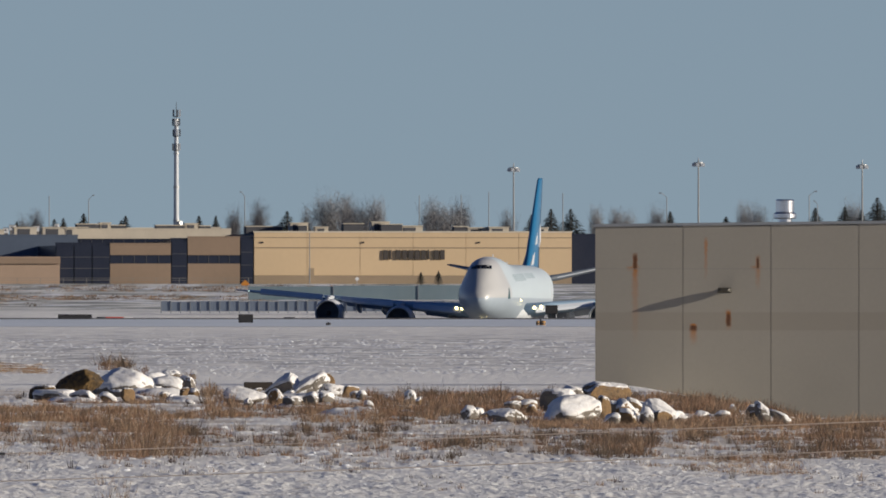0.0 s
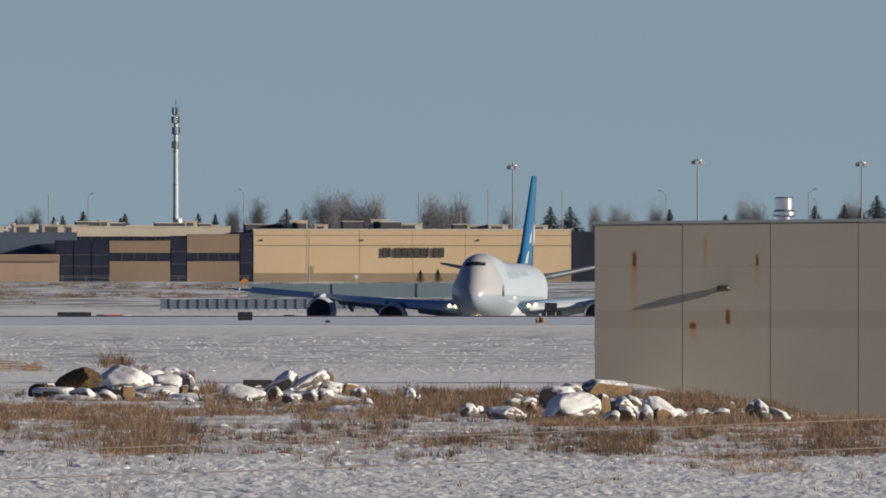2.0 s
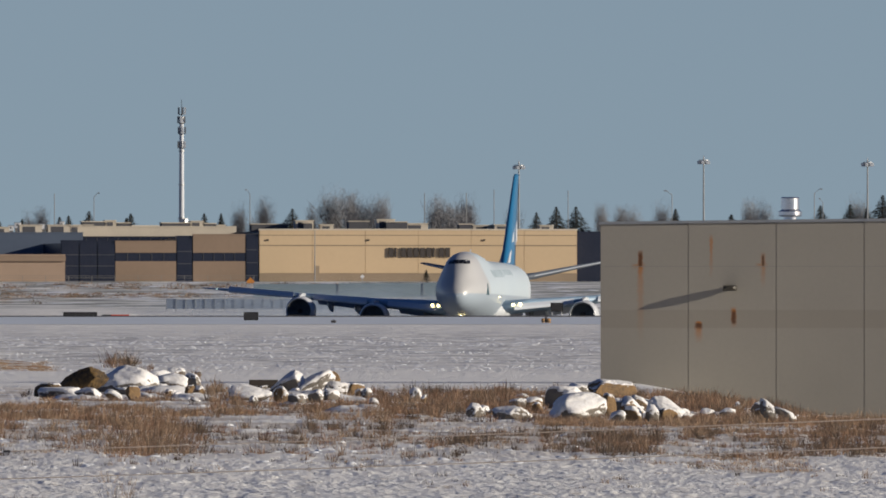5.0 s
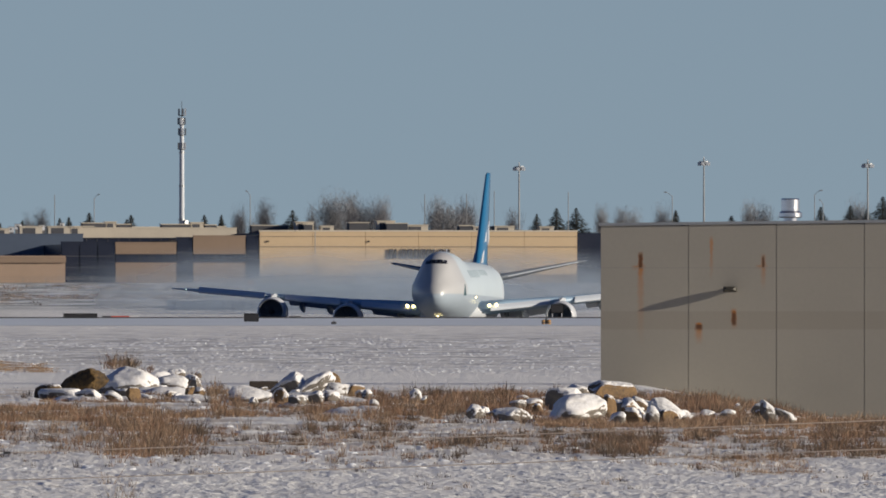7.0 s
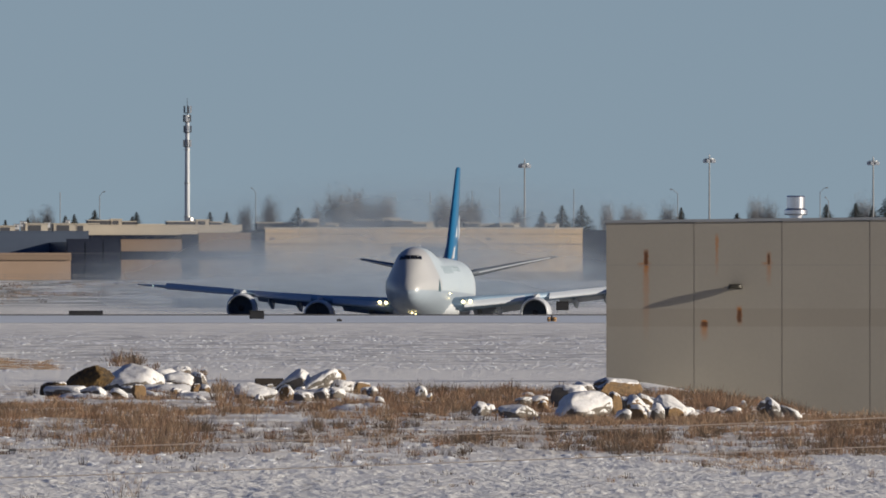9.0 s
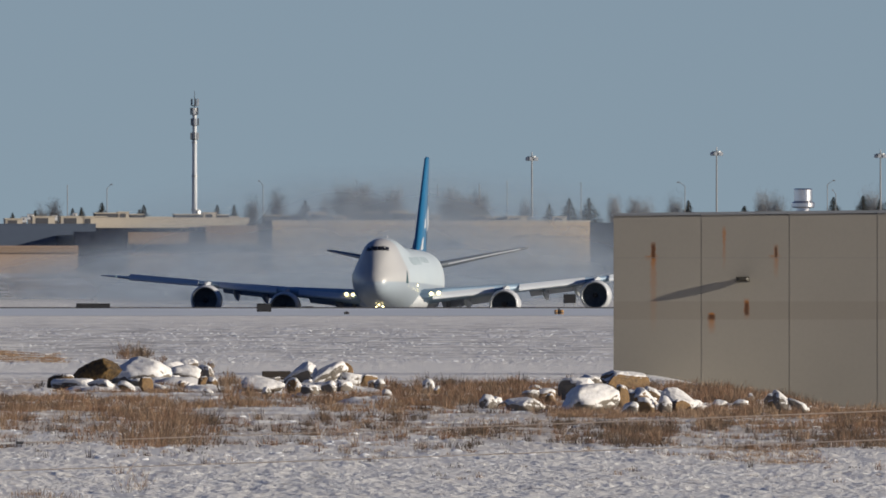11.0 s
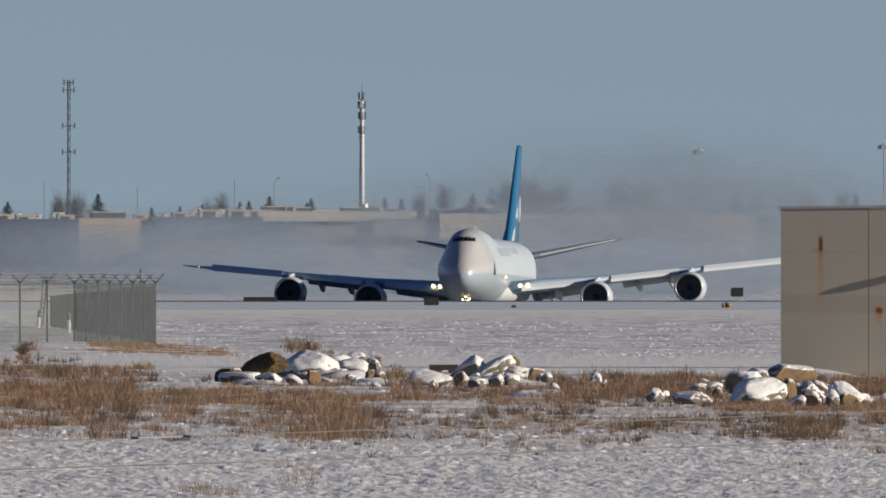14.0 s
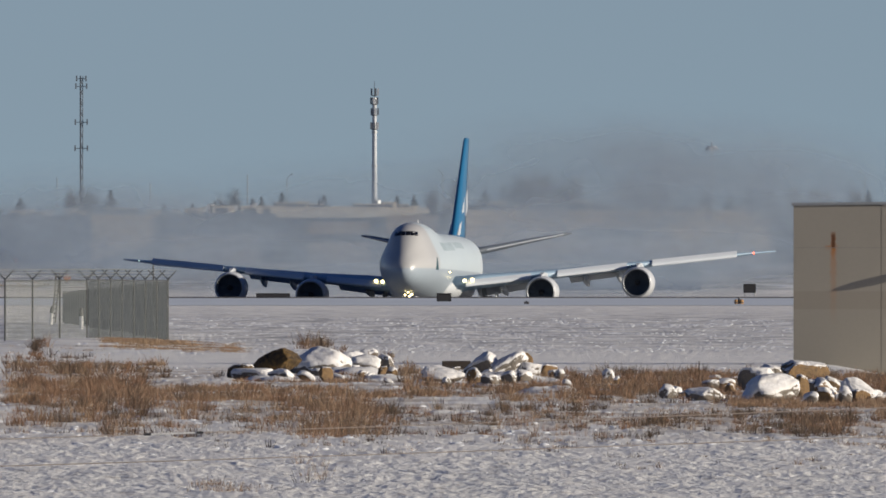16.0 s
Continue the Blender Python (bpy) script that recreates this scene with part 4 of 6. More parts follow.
# brown stone with shade put into its colour: near-black, brown patches as if sunlit
ROCK_DARK = mat("dark_shaded_stone", (0.014, 0.013, 0.013), (0.14, 0.083, 0.026), 1.6, 0.9, bump=0.8, fine=12, spread=0.12)
dust_with_snow(ROCK_DARK, -0.18)
dust_with_snow(ROCK_BROWN, 0.0)
dust_with_snow(ROCK_GREY, 0.3)
SNOW_CAP = mat("settled_snow", (0.80, 0.805, 0.82), (0.55, 0.535, 0.52), 9.0, 0.85, bump=0.3, fine=24, spread=0.25)


def ball(n=24, m=14):
    """Unit sphere as rows of points from the foot to the top."""
    return [[Vector((math.cos(2 * math.pi * i / n) * math.cos(v), math.sin(2 * math.pi * i / n) * math.cos(v), math.sin(v))) for i in range(n)]
            for v in [(-0.5 + (j + 0.5) / m) * math.pi for j in range(m)]]


def boulder(x, y, wide, tall, seed, rock, snow=0.5, lean=0.0, deep=0.9, lift=0.0, face=0, yaw=0.0, facets=9):
    """A worn, faceted stone with a cap of settled snow; wide and tall are what stands clear of the ground.
    snow: how far down the cap reaches (0 none, 1 nearly all); lean: degrees, the right end down; lift: height of the foot on other stones;
    face: -1 for a broad flat side turned to the west, 1 for one turned to the sun; yaw: degrees about the upright."""
    off = Vector((seed * 3.7, seed * 1.3, seed * 2.1))
    rnd = random.Random(seed * 17 + 3)
    cuts = [(Vector((rnd.gauss(0, 1), rnd.gauss(0, 1), rnd.gauss(0, 0.8))).normalized(), rnd.uniform(0.62, 0.88)) for _ in range(facets)]
    if face:
        cuts += [(Vector((0.62 * face, -0.75, -0.22 if face < 0 else 0.05)).normalized(), 0.42), (Vector((-0.9 * face, -0.3, 0.2)).normalized(), 0.7)]
    tilt = Matrix.Rotation(radians(lean), 3, "Y")

    def shape(p):
        q = Vector([math.copysign(abs(c) ** 0.85, c) for c in p])
        q *= 1 + 0.16 * noise.noise(p * 1.1 + off)
        for d, far in cuts:
            over = q.dot(d) - far
            if over > 0:
                q = q - d * over * 0.88
        q *= 1 + 0.07 * noise.noise(p * 3.1 + off) + 0.04 * noise.noise(p * 8 + off) + 0.018 * noise.noise(p * 17 + off)
        return tilt @ Vector((q.x, q.y * deep, q.z * (0.45 if abs(lean) > 15 else 0.62 if lean else 1.0)))

    rows = [[shape(p) for p in r] for r in (ball(56, 36) if wide > 0.5 else ball(36, 24))]
    flat = [p for r in rows for p in r]
    x0, x1, z0, z1 = min(p.x for p in flat), max(p.x for p in flat), min(p.z for p in flat), max(p.z for p in flat)
    kx, kz = wide / (x1 - x0), 1.22 * tall / (z1 - z0)
    rows = [[Vector(((p.x - (x0 + x1) / 2) * kx, p.y * kx, (p.z - z1) * kz + tall)) for p in r] for r in rows]
    stone = root("boulder", pose(x, y, float(ground_z(x, y)) + lift, 0, 0, yaw), "", "boulder", "boulders in the dead grass")
    if snow > 0:
        # the cap follows what faces upwards; elsewhere its shell lies inside the stone
        bm = loft(rows)
        bm.normal_update()
        lim, thick = 0.98 - 1.32 * snow, 0.012 + 0.035 * min(1.0, wide) * snow
        for v in bm.verts:
            p = v.co / max(wide, 0.2)
            cover = v.normal.z + 0.38 * noise.noise(p * 3.0 + off) + 0.34 * noise.noise(p * 8.0 + off) + 0.42 * noise.noise(p * 17.0 + off) - lim
            v.co += v.normal * max(-0.03, min(0.35 * thick, 0.06 * cover)) + Vector((0, 0, max(0.0, min(thick, 0.12 * cover))))
        part("snow_cap", bm, SNOW_CAP, stone, "ragged cap of settled snow", smooth=True)
    part("stone", loft(rows), rock, stone, smooth=True)
    tone = "brown" if rock is ROCK_BROWN else "grey" if rock is ROCK_GREY else "dark"
    cover = "almost buried in snow" if snow > 0.75 else "half covered with snow" if snow > 0.4 else "with a little snow on top" if snow > 0 else "bare of snow"
    stone["label"] = f"{tone} boulder {cover} in dead grass"
    return stone


def snow_mound(x, y, wide, tall, seed):
    """A low drift that runs out flat on all sides."""
    off = Vector((seed * 1.7, seed * 2.3, 0))
    bm = bmesh.new()
    rings = []
    for j in range(13):
        r = 0.02 + 1.3 * j / 12
        ring = []
        for i in range(36):
            a = 2 * math.pi * i / 36
            px, py = r * math.cos(a), r * math.sin(a)
            n = 1 + 0.55 * noise.noise(Vector((px * 1.3, py * 1.3, 0)) + off) + 0.30 * noise.noise(Vector((px * 4, py * 4, 0)) + off) + 0.16 * noise.noise(Vector((px * 9, py * 9, 0)) + off)
            ring.append((px * wide * 0.62, py * wide * 0.9, 0.62 * tall * n * math.exp(-(1.15 * r) ** 4) - 0.03 - 0.02 * r))
        rings.append(ring)
    ob = part("snow_mound", loft(rings, cap=False), SNOW_CAP, smooth=True)
    ob.matrix_basis = pose(x, y, float(ground_z(x, y)))
    return tagged(ob, "low drift of snow lying between boulders", "snow mound", "snow mounds")


boulder(-9.138, 541.1, 0.700, 0.361, 81, ROCK_DARK, 0.12, -5, deep=0.6, yaw=-30, facets=3)
boulder(-8.574, 552.5, 1.380, 0.684, 83, ROCK_DARK, 0.0, -28, deep=0.5, yaw=-38, facets=7)
boulder(-8.780, 537.0, 1.000, 0.200, 91, ROCK_GREY, 0.98, 0, face=-1)
boulder(-8.120, 535.0, 0.620, 0.230, 92, ROCK_GREY, 0.95, 6, face=-1)
boulder(-7.535, 558.4, 1.452, 0.638, 3, ROCK_GREY, 0.78, 13, facets=6)
boulder(-8.388, 576.8, 0.330, 0.302, 4, ROCK_GREY, 0.15, 0, face=-1)
boulder(-7.082, 532.9, 0.343, 0.317, 5, ROCK_BROWN, 0.05, 8, face=1)
boulder(-8.076, 666.8, 0.826, 0.349, 6, ROCK_GREY, 0.60, 0)
boulder(-8.396, 732.1, 0.593, 0.296, 7, ROCK_GREY, 0.45, 5)
boulder(-6.800, 583.3, 0.805, 0.403, 8, ROCK_GREY, 0.75, 10)
boulder(-6.364, 589.8, 0.520, 0.421, 9, ROCK_GREY, 0.50, 8, face=-1)
boulder(-7.827, 741.8, 0.230, 0.194, 10, ROCK_GREY, 0.00, 0)
boulder(-6.040, 555.5, 0.265, 0.238, 11, ROCK_BROWN, 0.05, 0, face=1)
boulder(-5.811, 552.5, 0.289, 0.237, 12, ROCK_BROWN, 0.30, 10)
boulder(-4.383, 524.9, 0.950, 0.325, 13, ROCK_GREY, 0.85, 4)
boulder(-3.659, 519.7, 0.346, 0.346, 14, ROCK_BROWN, 0.60, 0)
boulder(-3.765, 558.4, 0.838, 0.545, 15, ROCK_GREY, 0.75, -24, face=-1)
boulder(-3.160, 558.4, 0.984, 0.558, 16, ROCK_GREY, 0.95, -32)
boulder(-3.070, 626.8, 0.448, 0.418, 17, ROCK_BROWN, 0.00, 10)
boulder(-2.575, 558.4, 0.612, 0.306, 18, ROCK_GREY, 0.70, 6)
boulder(-2.203, 558.4, 0.505, 0.279, 19, ROCK_BROWN, 0.12, 6, face=1)
boulder(-2.898, 519.7, 0.359, 0.272, 20, ROCK_GREY, 0.50, 0, face=-1)
boulder(-2.603, 530.2, 0.391, 0.252, 21, ROCK_GREY, 0.60, 4)
boulder(-3.194, 504.9, 0.457, 0.264, 22, ROCK_GREY, 0.35, 0, face=-1)
boulder(-1.874, 543.9, 0.259, 0.220, 23, ROCK_GREY, 0.50, 10)
boulder(-3.588, 552.5, 0.263, 0.158, 24, ROCK_GREY, 0.40, 0)
boulder(-1.553, 495.4, 0.260, 0.212, 25, ROCK_GREY, 0.55, 6)
boulder(-4.224, 514.7, 0.196, 0.172, 26, ROCK_GREY, 0.50, 0)
boulder(-0.718, 522.3, 0.274, 0.298, 27, ROCK_GREY, 0.70, 0)
boulder(-0.535, 514.7, 0.123, 0.172, 28, ROCK_BROWN, 0.50, 0)
boulder(0.519, 461.2, 0.351, 0.253, 29, ROCK_GREY, 0.60, 8)
boulder(1.224, 453.7, 0.778, 0.259, 30, ROCK_GREY, 0.42, 9)
boulder(1.658, 530.2, 0.303, 0.139, 31, ROCK_BROWN, 0.70, 0)
boulder(1.773, 495.4, 0.401, 0.212, 32, ROCK_BROWN, 0.50, 4)
boulder(1.800, 477.6, 0.250, 0.205, 33, ROCK_BROWN, 0.20, 0)
boulder(2.405, 490.8, 0.830, 0.444, 34, ROCK_GREY, 0.62, -6, face=-1)
boulder(3.003, 552.5, 0.605, 0.276, 35, ROCK_GREY, 0.75, 0)
boulder(3.753, 543.9, 1.153, 0.401, 36, ROCK_BROWN, 0.18, 8, face=1)
boulder(2.462, 451.9, 1.100, 0.460, 62, ROCK_GREY, 0.97, -8, 1.1, facets=5)
boulder(3.161, 467.0, 0.311, 0.445, 38, ROCK_BROWN, 0.35, 14, face=1)
boulder(3.380, 471.2, 0.269, 0.314, 39, ROCK_GREY, 0.30, 0, face=-1)
boulder(3.666, 471.2, 0.482, 0.348, 40, ROCK_BROWN, 0.55, 22, face=1)
boulder(3.978, 493.1, 0.411, 0.270, 41, ROCK_BROWN, 0.30, 18)
boulder(3.149, 441.1, 0.305, 0.221, 42, ROCK_GREY, 0.75, -14)
boulder(3.470, 444.6, 0.349, 0.296, 43, ROCK_BROWN, 0.45, 6)
boulder(4.182, 450.0, 0.793, 0.429, 44, ROCK_GREY, 0.78, 18)
boulder(3.820, 444.6, 0.265, 0.318, 45, ROCK_GREY, 0.60, 10)
boulder(4.117, 446.4, 0.425, 0.234, 46, ROCK_BROWN, 0.10, 4, face=1)
boulder(6.223, 477.6, 0.273, 0.227, 47, ROCK_GREY, 0.30, 0, face=-1)
boulder(6.008, 442.9, 0.411, 0.422, 48, ROCK_GREY, 0.60, 24)
boulder(6.262, 442.9, 0.453, 0.274, 49, ROCK_GREY, 0.55, 22)
boulder(5.948, 488.6, 0.163, 0.163, 50, ROCK_GREY, 0.10, 0)
boulder(5.086, 465.1, 0.310, 0.133, 51, ROCK_GREY, 0.60, 0)
boulder(5.473, 465.1, 0.332, 0.155, 52, ROCK_GREY, 0.50, 0)
boulder(4.499, 446.4, 0.213, 0.149, 53, ROCK_GREY, 0.50, 0)


def small_stones(heaps):
    """Fist- to head-sized stones between the large ones. heaps: bearing from and to (thousandths), distance from and to, how many."""
    rnd = random.Random(12)
    seed = 100
    for a0, a1, y0, y1, count in heaps:
        for _ in range(count):
            y = rnd.uniform(y0, y1)
            wide = rnd.uniform(0.2, 0.42)
            boulder(y * rnd.uniform(a0, a1) / 1000, y, wide, wide * rnd.uniform(0.35, 0.6), seed, rnd.choice((ROCK_BROWN, ROCK_GREY, ROCK_GREY)), rnd.choice((0.05, 0.3, 0.8, 0.9)), rnd.choice((0, 12, -18, 24)), face=rnd.choice((0, 1, -1)))
            seed += 1


small_stones((
    (-14.35, -10.30, 525, 580, 9),
    (-8.87, -3.40, 515, 580, 9),
    (6.60, 9.94, 445, 500, 5),
    (0.89, 3.98, 455, 500, 3),
    (12.32, 14.46, 440, 470, 4),
))
snow_mound(-8.276, 532.5, 1.395, 0.241, 3)
snow_mound(-6.773, 557.5, 1.679, 0.372, 4)
snow_mound(-7.170, 535.2, 1.962, 0.255, 5)
snow_mound(-4.481, 529.9, 1.180, 0.227, 6)
snow_mound(-3.351, 546.1, 2.146, 0.260, 7)
snow_mound(-1.853, 478.3, 1.253, 0.251, 8)
snow_mound(-3.099, 505.1, 1.191, 0.192, 9)
snow_mound(-5.827, 540.6, 1.133, 0.180, 10)
snow_mound(-9.417, 532.5, 0.837, 0.114, 11)
snow_mound(1.090, 458.7, 0.781, 0.153, 12)
snow_mound(5.270, 466.2, 1.038, 0.133, 13)
snow_mound(3.155, 505.1, 1.984, 0.241, 14)
snow_mound(3.925, 455.0, 1.311, 0.195, 15)


def timber_beam():
    x, y, _ = (-4.671, 600.0, 0.986)
    b = root("timber_beam", pose(x, y, float(ground_z(x, y)), 0, 0, 4), "dark weathered timber beam lying behind the boulders", "beam")
    w = mat("weathered_timber", (0.03, 0.024, 0.02), (0.05, 0.038, 0.03), 3, 0.9, stretch=(0.2, 1, 1))
    part("beam", box(-0.36, 0.36, -0.1, 0.1, 0.05, 0.21, 0.012), w, b)
    part("block", box(-0.3, 0.02, -0.12, 0.12, -0.1, 0.048, 0.01), w, b)
    part("block", box(0.05, 0.34, -0.12, 0.12, -0.1, 0.048, 0.01), w, b)


timber_beam()


# ---- dead grass and weeds ----
def grass_material(name, a, b):
    m = mat(name, a, b, 1.0, 0.9, fine=5)
    n, l = m.node_tree.nodes, m.node_tree.links
    bs = n["Principled BSDF"]
    src = bs.inputs["Base Color"].links[0].from_socket
    geo, hsv, rng = n.new("ShaderNodeNewGeometry"), n.new("ShaderNodeHueSaturation"), n.new("ShaderNodeMapRange")
    rng.inputs[3].default_value, rng.inputs[4].default_value = 0.5, 1.4
    l.new(geo.outputs["Random Per Island"], rng.inputs[0])
    l.new(rng.outputs[0], hsv.inputs["Value"])
    l.new(src, hsv.inputs["Color"])
    l.new(hsv.outputs[0], bs.inputs["Base Color"])
    # thin blades let some light through
    thin, mixed = n.new("ShaderNodeBsdfTranslucent"), n.new("ShaderNodeMixShader")
    mixed.inputs[0].default_value = 0.35
    l.new(hsv.outputs[0], thin.inputs[0])
    l.new(bs.outputs[0], mixed.inputs[1])
    l.new(thin.outputs[0], mixed.inputs[2])
    l.new(mixed.outputs[0], n["Material Output"].inputs[0])
    return m


STRAW = grass_material("dead_grass", (0.38, 0.27, 0.185), (0.26, 0.18, 0.12))
WEED = grass_material("dry_weeds", (0.145, 0.105, 0.075), (0.085, 0.064, 0.05))
RUSTY = grass_material("russet_grass", (0.32, 0.192, 0.118), (0.21, 0.126, 0.08))
TAWNY = grass_material("tawny_grass", (0.42, 0.29, 0.18), (0.30, 0.205, 0.13))


GRASSES = (STRAW, RUSTY, WEED, TAWNY)


def grass_patch(name, label, spots, seed, width=0.004):
    """Blades in leaning tufts, one kind of grass to a tuft. spots: bearing from and to (thousandths), distance from and to, tufts,
    share of the ground left bare, height, spread, blades to a tuft, shares of straw, russet, dark and tawny grass."""
    rng = np.random.default_rng(seed)
    verts, kinds = [], []
    for a0, a1, y0, y1, tufts, bare, tall, spread, blades, shares in spots:
        y = rng.uniform(y0, y1, tufts)
        x = y * rng.uniform(a0, a1, tufts) / 1000
        k = 0.6 * value_noise(x * 0.9, y * 0.16, seed) + 0.4 * value_noise(x * 3.1, y * 0.4, seed + 1)
        edge = np.maximum(abs(2 * (x * 1000 / y - a0) / (a1 - a0) - 1), abs(2 * (y - y0) / (y1 - y0) - 1))
        k = k - 0.2 * edge ** 3 * rng.random(tufts)
        x, y, k = x[k > bare], y[k > bare], k[k > bare]
        z = ground_z(x, y)
        size = tall * (0.35 + 0.9 * rng.random(len(x)) ** 1.6) * (0.6 + 0.8 * (k - bare) / (1 - bare))
        reach = spread * rng.uniform(0.35, 1.1, len(x))
        kind = rng.choice(4, len(x), p=np.array(shares) / sum(shares))
        count = (blades * rng.uniform(0.5, 1.5, len(x))).astype(int) + 3
        i = np.repeat(np.arange(len(x)), count)
        n = len(i)
        dx, dy = rng.normal(0, 1, n) * reach[i], rng.normal(0, 1, n) * reach[i]
        h = size[i] * rng.uniform(0.35, 1.1, n) / (1 + 0.25 * (dx * dx + dy * dy) / reach[i] ** 2)
        lx = rng.normal(0, 0.34, n) * h + 0.25 * dx / reach[i] * h
        ly = rng.normal(0, 0.3, n) * h
        w = width * rng.uniform(0.5, 1.5, n) * y[i] / 450
        bx, by, bz = x[i] + dx, y[i] + dy, z[i]
        turn = rng.uniform(-1.2, 1.2, n)
        wx, wy = w * np.cos(turn) * 1.3, w * np.sin(turn) * 1.3
        tri = np.stack([np.stack([bx - wx, by - wy, bz - 0.04], -1), np.stack([bx + wx, by + wy, bz - 0.04], -1), np.stack([bx + lx + wx * 0.35, by + ly + wy * 0.35, bz + h], -1),
                        np.stack([bx + lx - wx * 0.35, by + ly - wy * 0.35, bz + h], -1)], 1)
        verts.append(tri.reshape(-1, 3))
        kinds.append(kind[i])
    v, kinds = np.concatenate(verts), np.concatenate(kinds)
    me = bpy.data.meshes.new(name)
    me.from_pydata(v.tolist(), [], np.arange(len(v)).reshape(-1, 4).tolist())
    for m in GRASSES:
        me.materials.append(m)
    me.polygons.foreach_set("material_index", kinds.astype(np.int32))
    return tagged(new(name, me), label, "grass", kind="stuff")


grass_patch("russet_grass", "russet dead grass in dense low clumps", (
    (7.55, 12.55, 478, 564, 300, 0.25, 0.26, 0.14, 34, (2, 5, 3, 1)),
    (4.22, 7.79, 536, 609, 70, 0.3, 0.2, 0.12, 26, (2, 5, 2, 1)),
    (-10.42, 10.17, 358, 420, 520, 0.5, 0.2, 0.1, 24, (2, 4, 4, 1)),
    (-18.64, -10.54, 351, 439, 200, 0.52, 0.22, 0.12, 18, (3, 4, 4, 1)),
    (10.17, 18.75, 351, 401, 200, 0.5, 0.18, 0.1, 24, (2, 4, 4, 1)),
    (-26.73, -21.14, 446, 525, 567, 0.42, 0.30, 0.16, 34, (2, 6, 1, 1)),
    (-18.64, -10.30, 443, 510, 650, 0.42, 0.22, 0.16, 34, (3, 5, 1, 2)),
    (-3.40, 4.22, 443, 571, 760, 0.40, 0.30, 0.14, 36, (2, 5, 4, 1)),
    (3.86, 11.13, 426, 457, 351, 0.31, 0.159, 0.16, 30, (3, 4, 1, 3)),
    (10.05, 18.98, 398, 461, 760, 0.40, 0.22, 0.15, 36, (3, 5, 2, 2)),
    (-9.83, -3.40, 446, 515, 324, 0.43, 0.244, 0.13, 30, (2, 5, 2, 1)),
    (-21.49, -18.16, 439, 505, 270, 0.4, 0.22, 0.15, 30, (3, 5, 1, 2)),
    (-17.2, -12.2, 524, 538, 150, 0.36, 0.13, 0.10, 26, (3, 5, 3, 1)),
    (-9.2, -3.4, 500, 520, 170, 0.36, 0.13, 0.10, 26, (3, 5, 3, 1)),
    (3.6, 9.6, 432, 441, 150, 0.34, 0.10, 0.09, 26, (3, 5, 3, 2)),
    (10.05, 12.08, 482, 505, 94, 0.15, 0.329, 0.14, 40, (1, 5, 4, 0)),
    (-13.16, -11.49, 505, 564, 54, 0.35, 0.244, 0.12, 30, (1, 5, 2, 1)),
), 31)
grass_patch("dead_grass", "tawny dead grass standing through thin snow", (
    (-14.47, -10.66, 351, 439, 190, 0.33, 0.40, 0.2, 30, (3, 6, 3, 2)),
    (-17.33, -14.35, 370, 443, 120, 0.46, 0.30, 0.14, 34, (3, 4, 3, 1)),
    (-26.73, -17.21, 358, 443, 445, 0.52, 0.329, 0.13, 32, (3, 4, 3, 1)),
    (-23.40, -20.78, 413, 536, 81, 0.3, 0.39, 0.12, 36, (3, 4, 3, 0)),
    (-26.73, -20.06, 530, 670, 420, 0.42, 0.36, 0.13, 30, (3, 3, 3, 1)),
    (8.75, 15.17, 320, 358, 283, 0.37, 0.085, 0.2, 24, (4, 1, 1, 4)),
    (-10.06, -8.52, 456, 577, 54, 0.25, 0.415, 0.09, 26, (3, 3, 2, 1)),
    (-4.35, 18.70, 407, 443, 351, 0.51, 0.122, 0.14, 22, (4, 2, 1, 3)),
    (-11.49, -10.42, 536, 742, 32, 0.25, 0.366, 0.08, 22, (4, 3, 2, 0)),
    (-13.04, -12.40, 667, 855, 16, 0.15, 0.366, 0.06, 20, (4, 3, 1, 0)),
), 41)
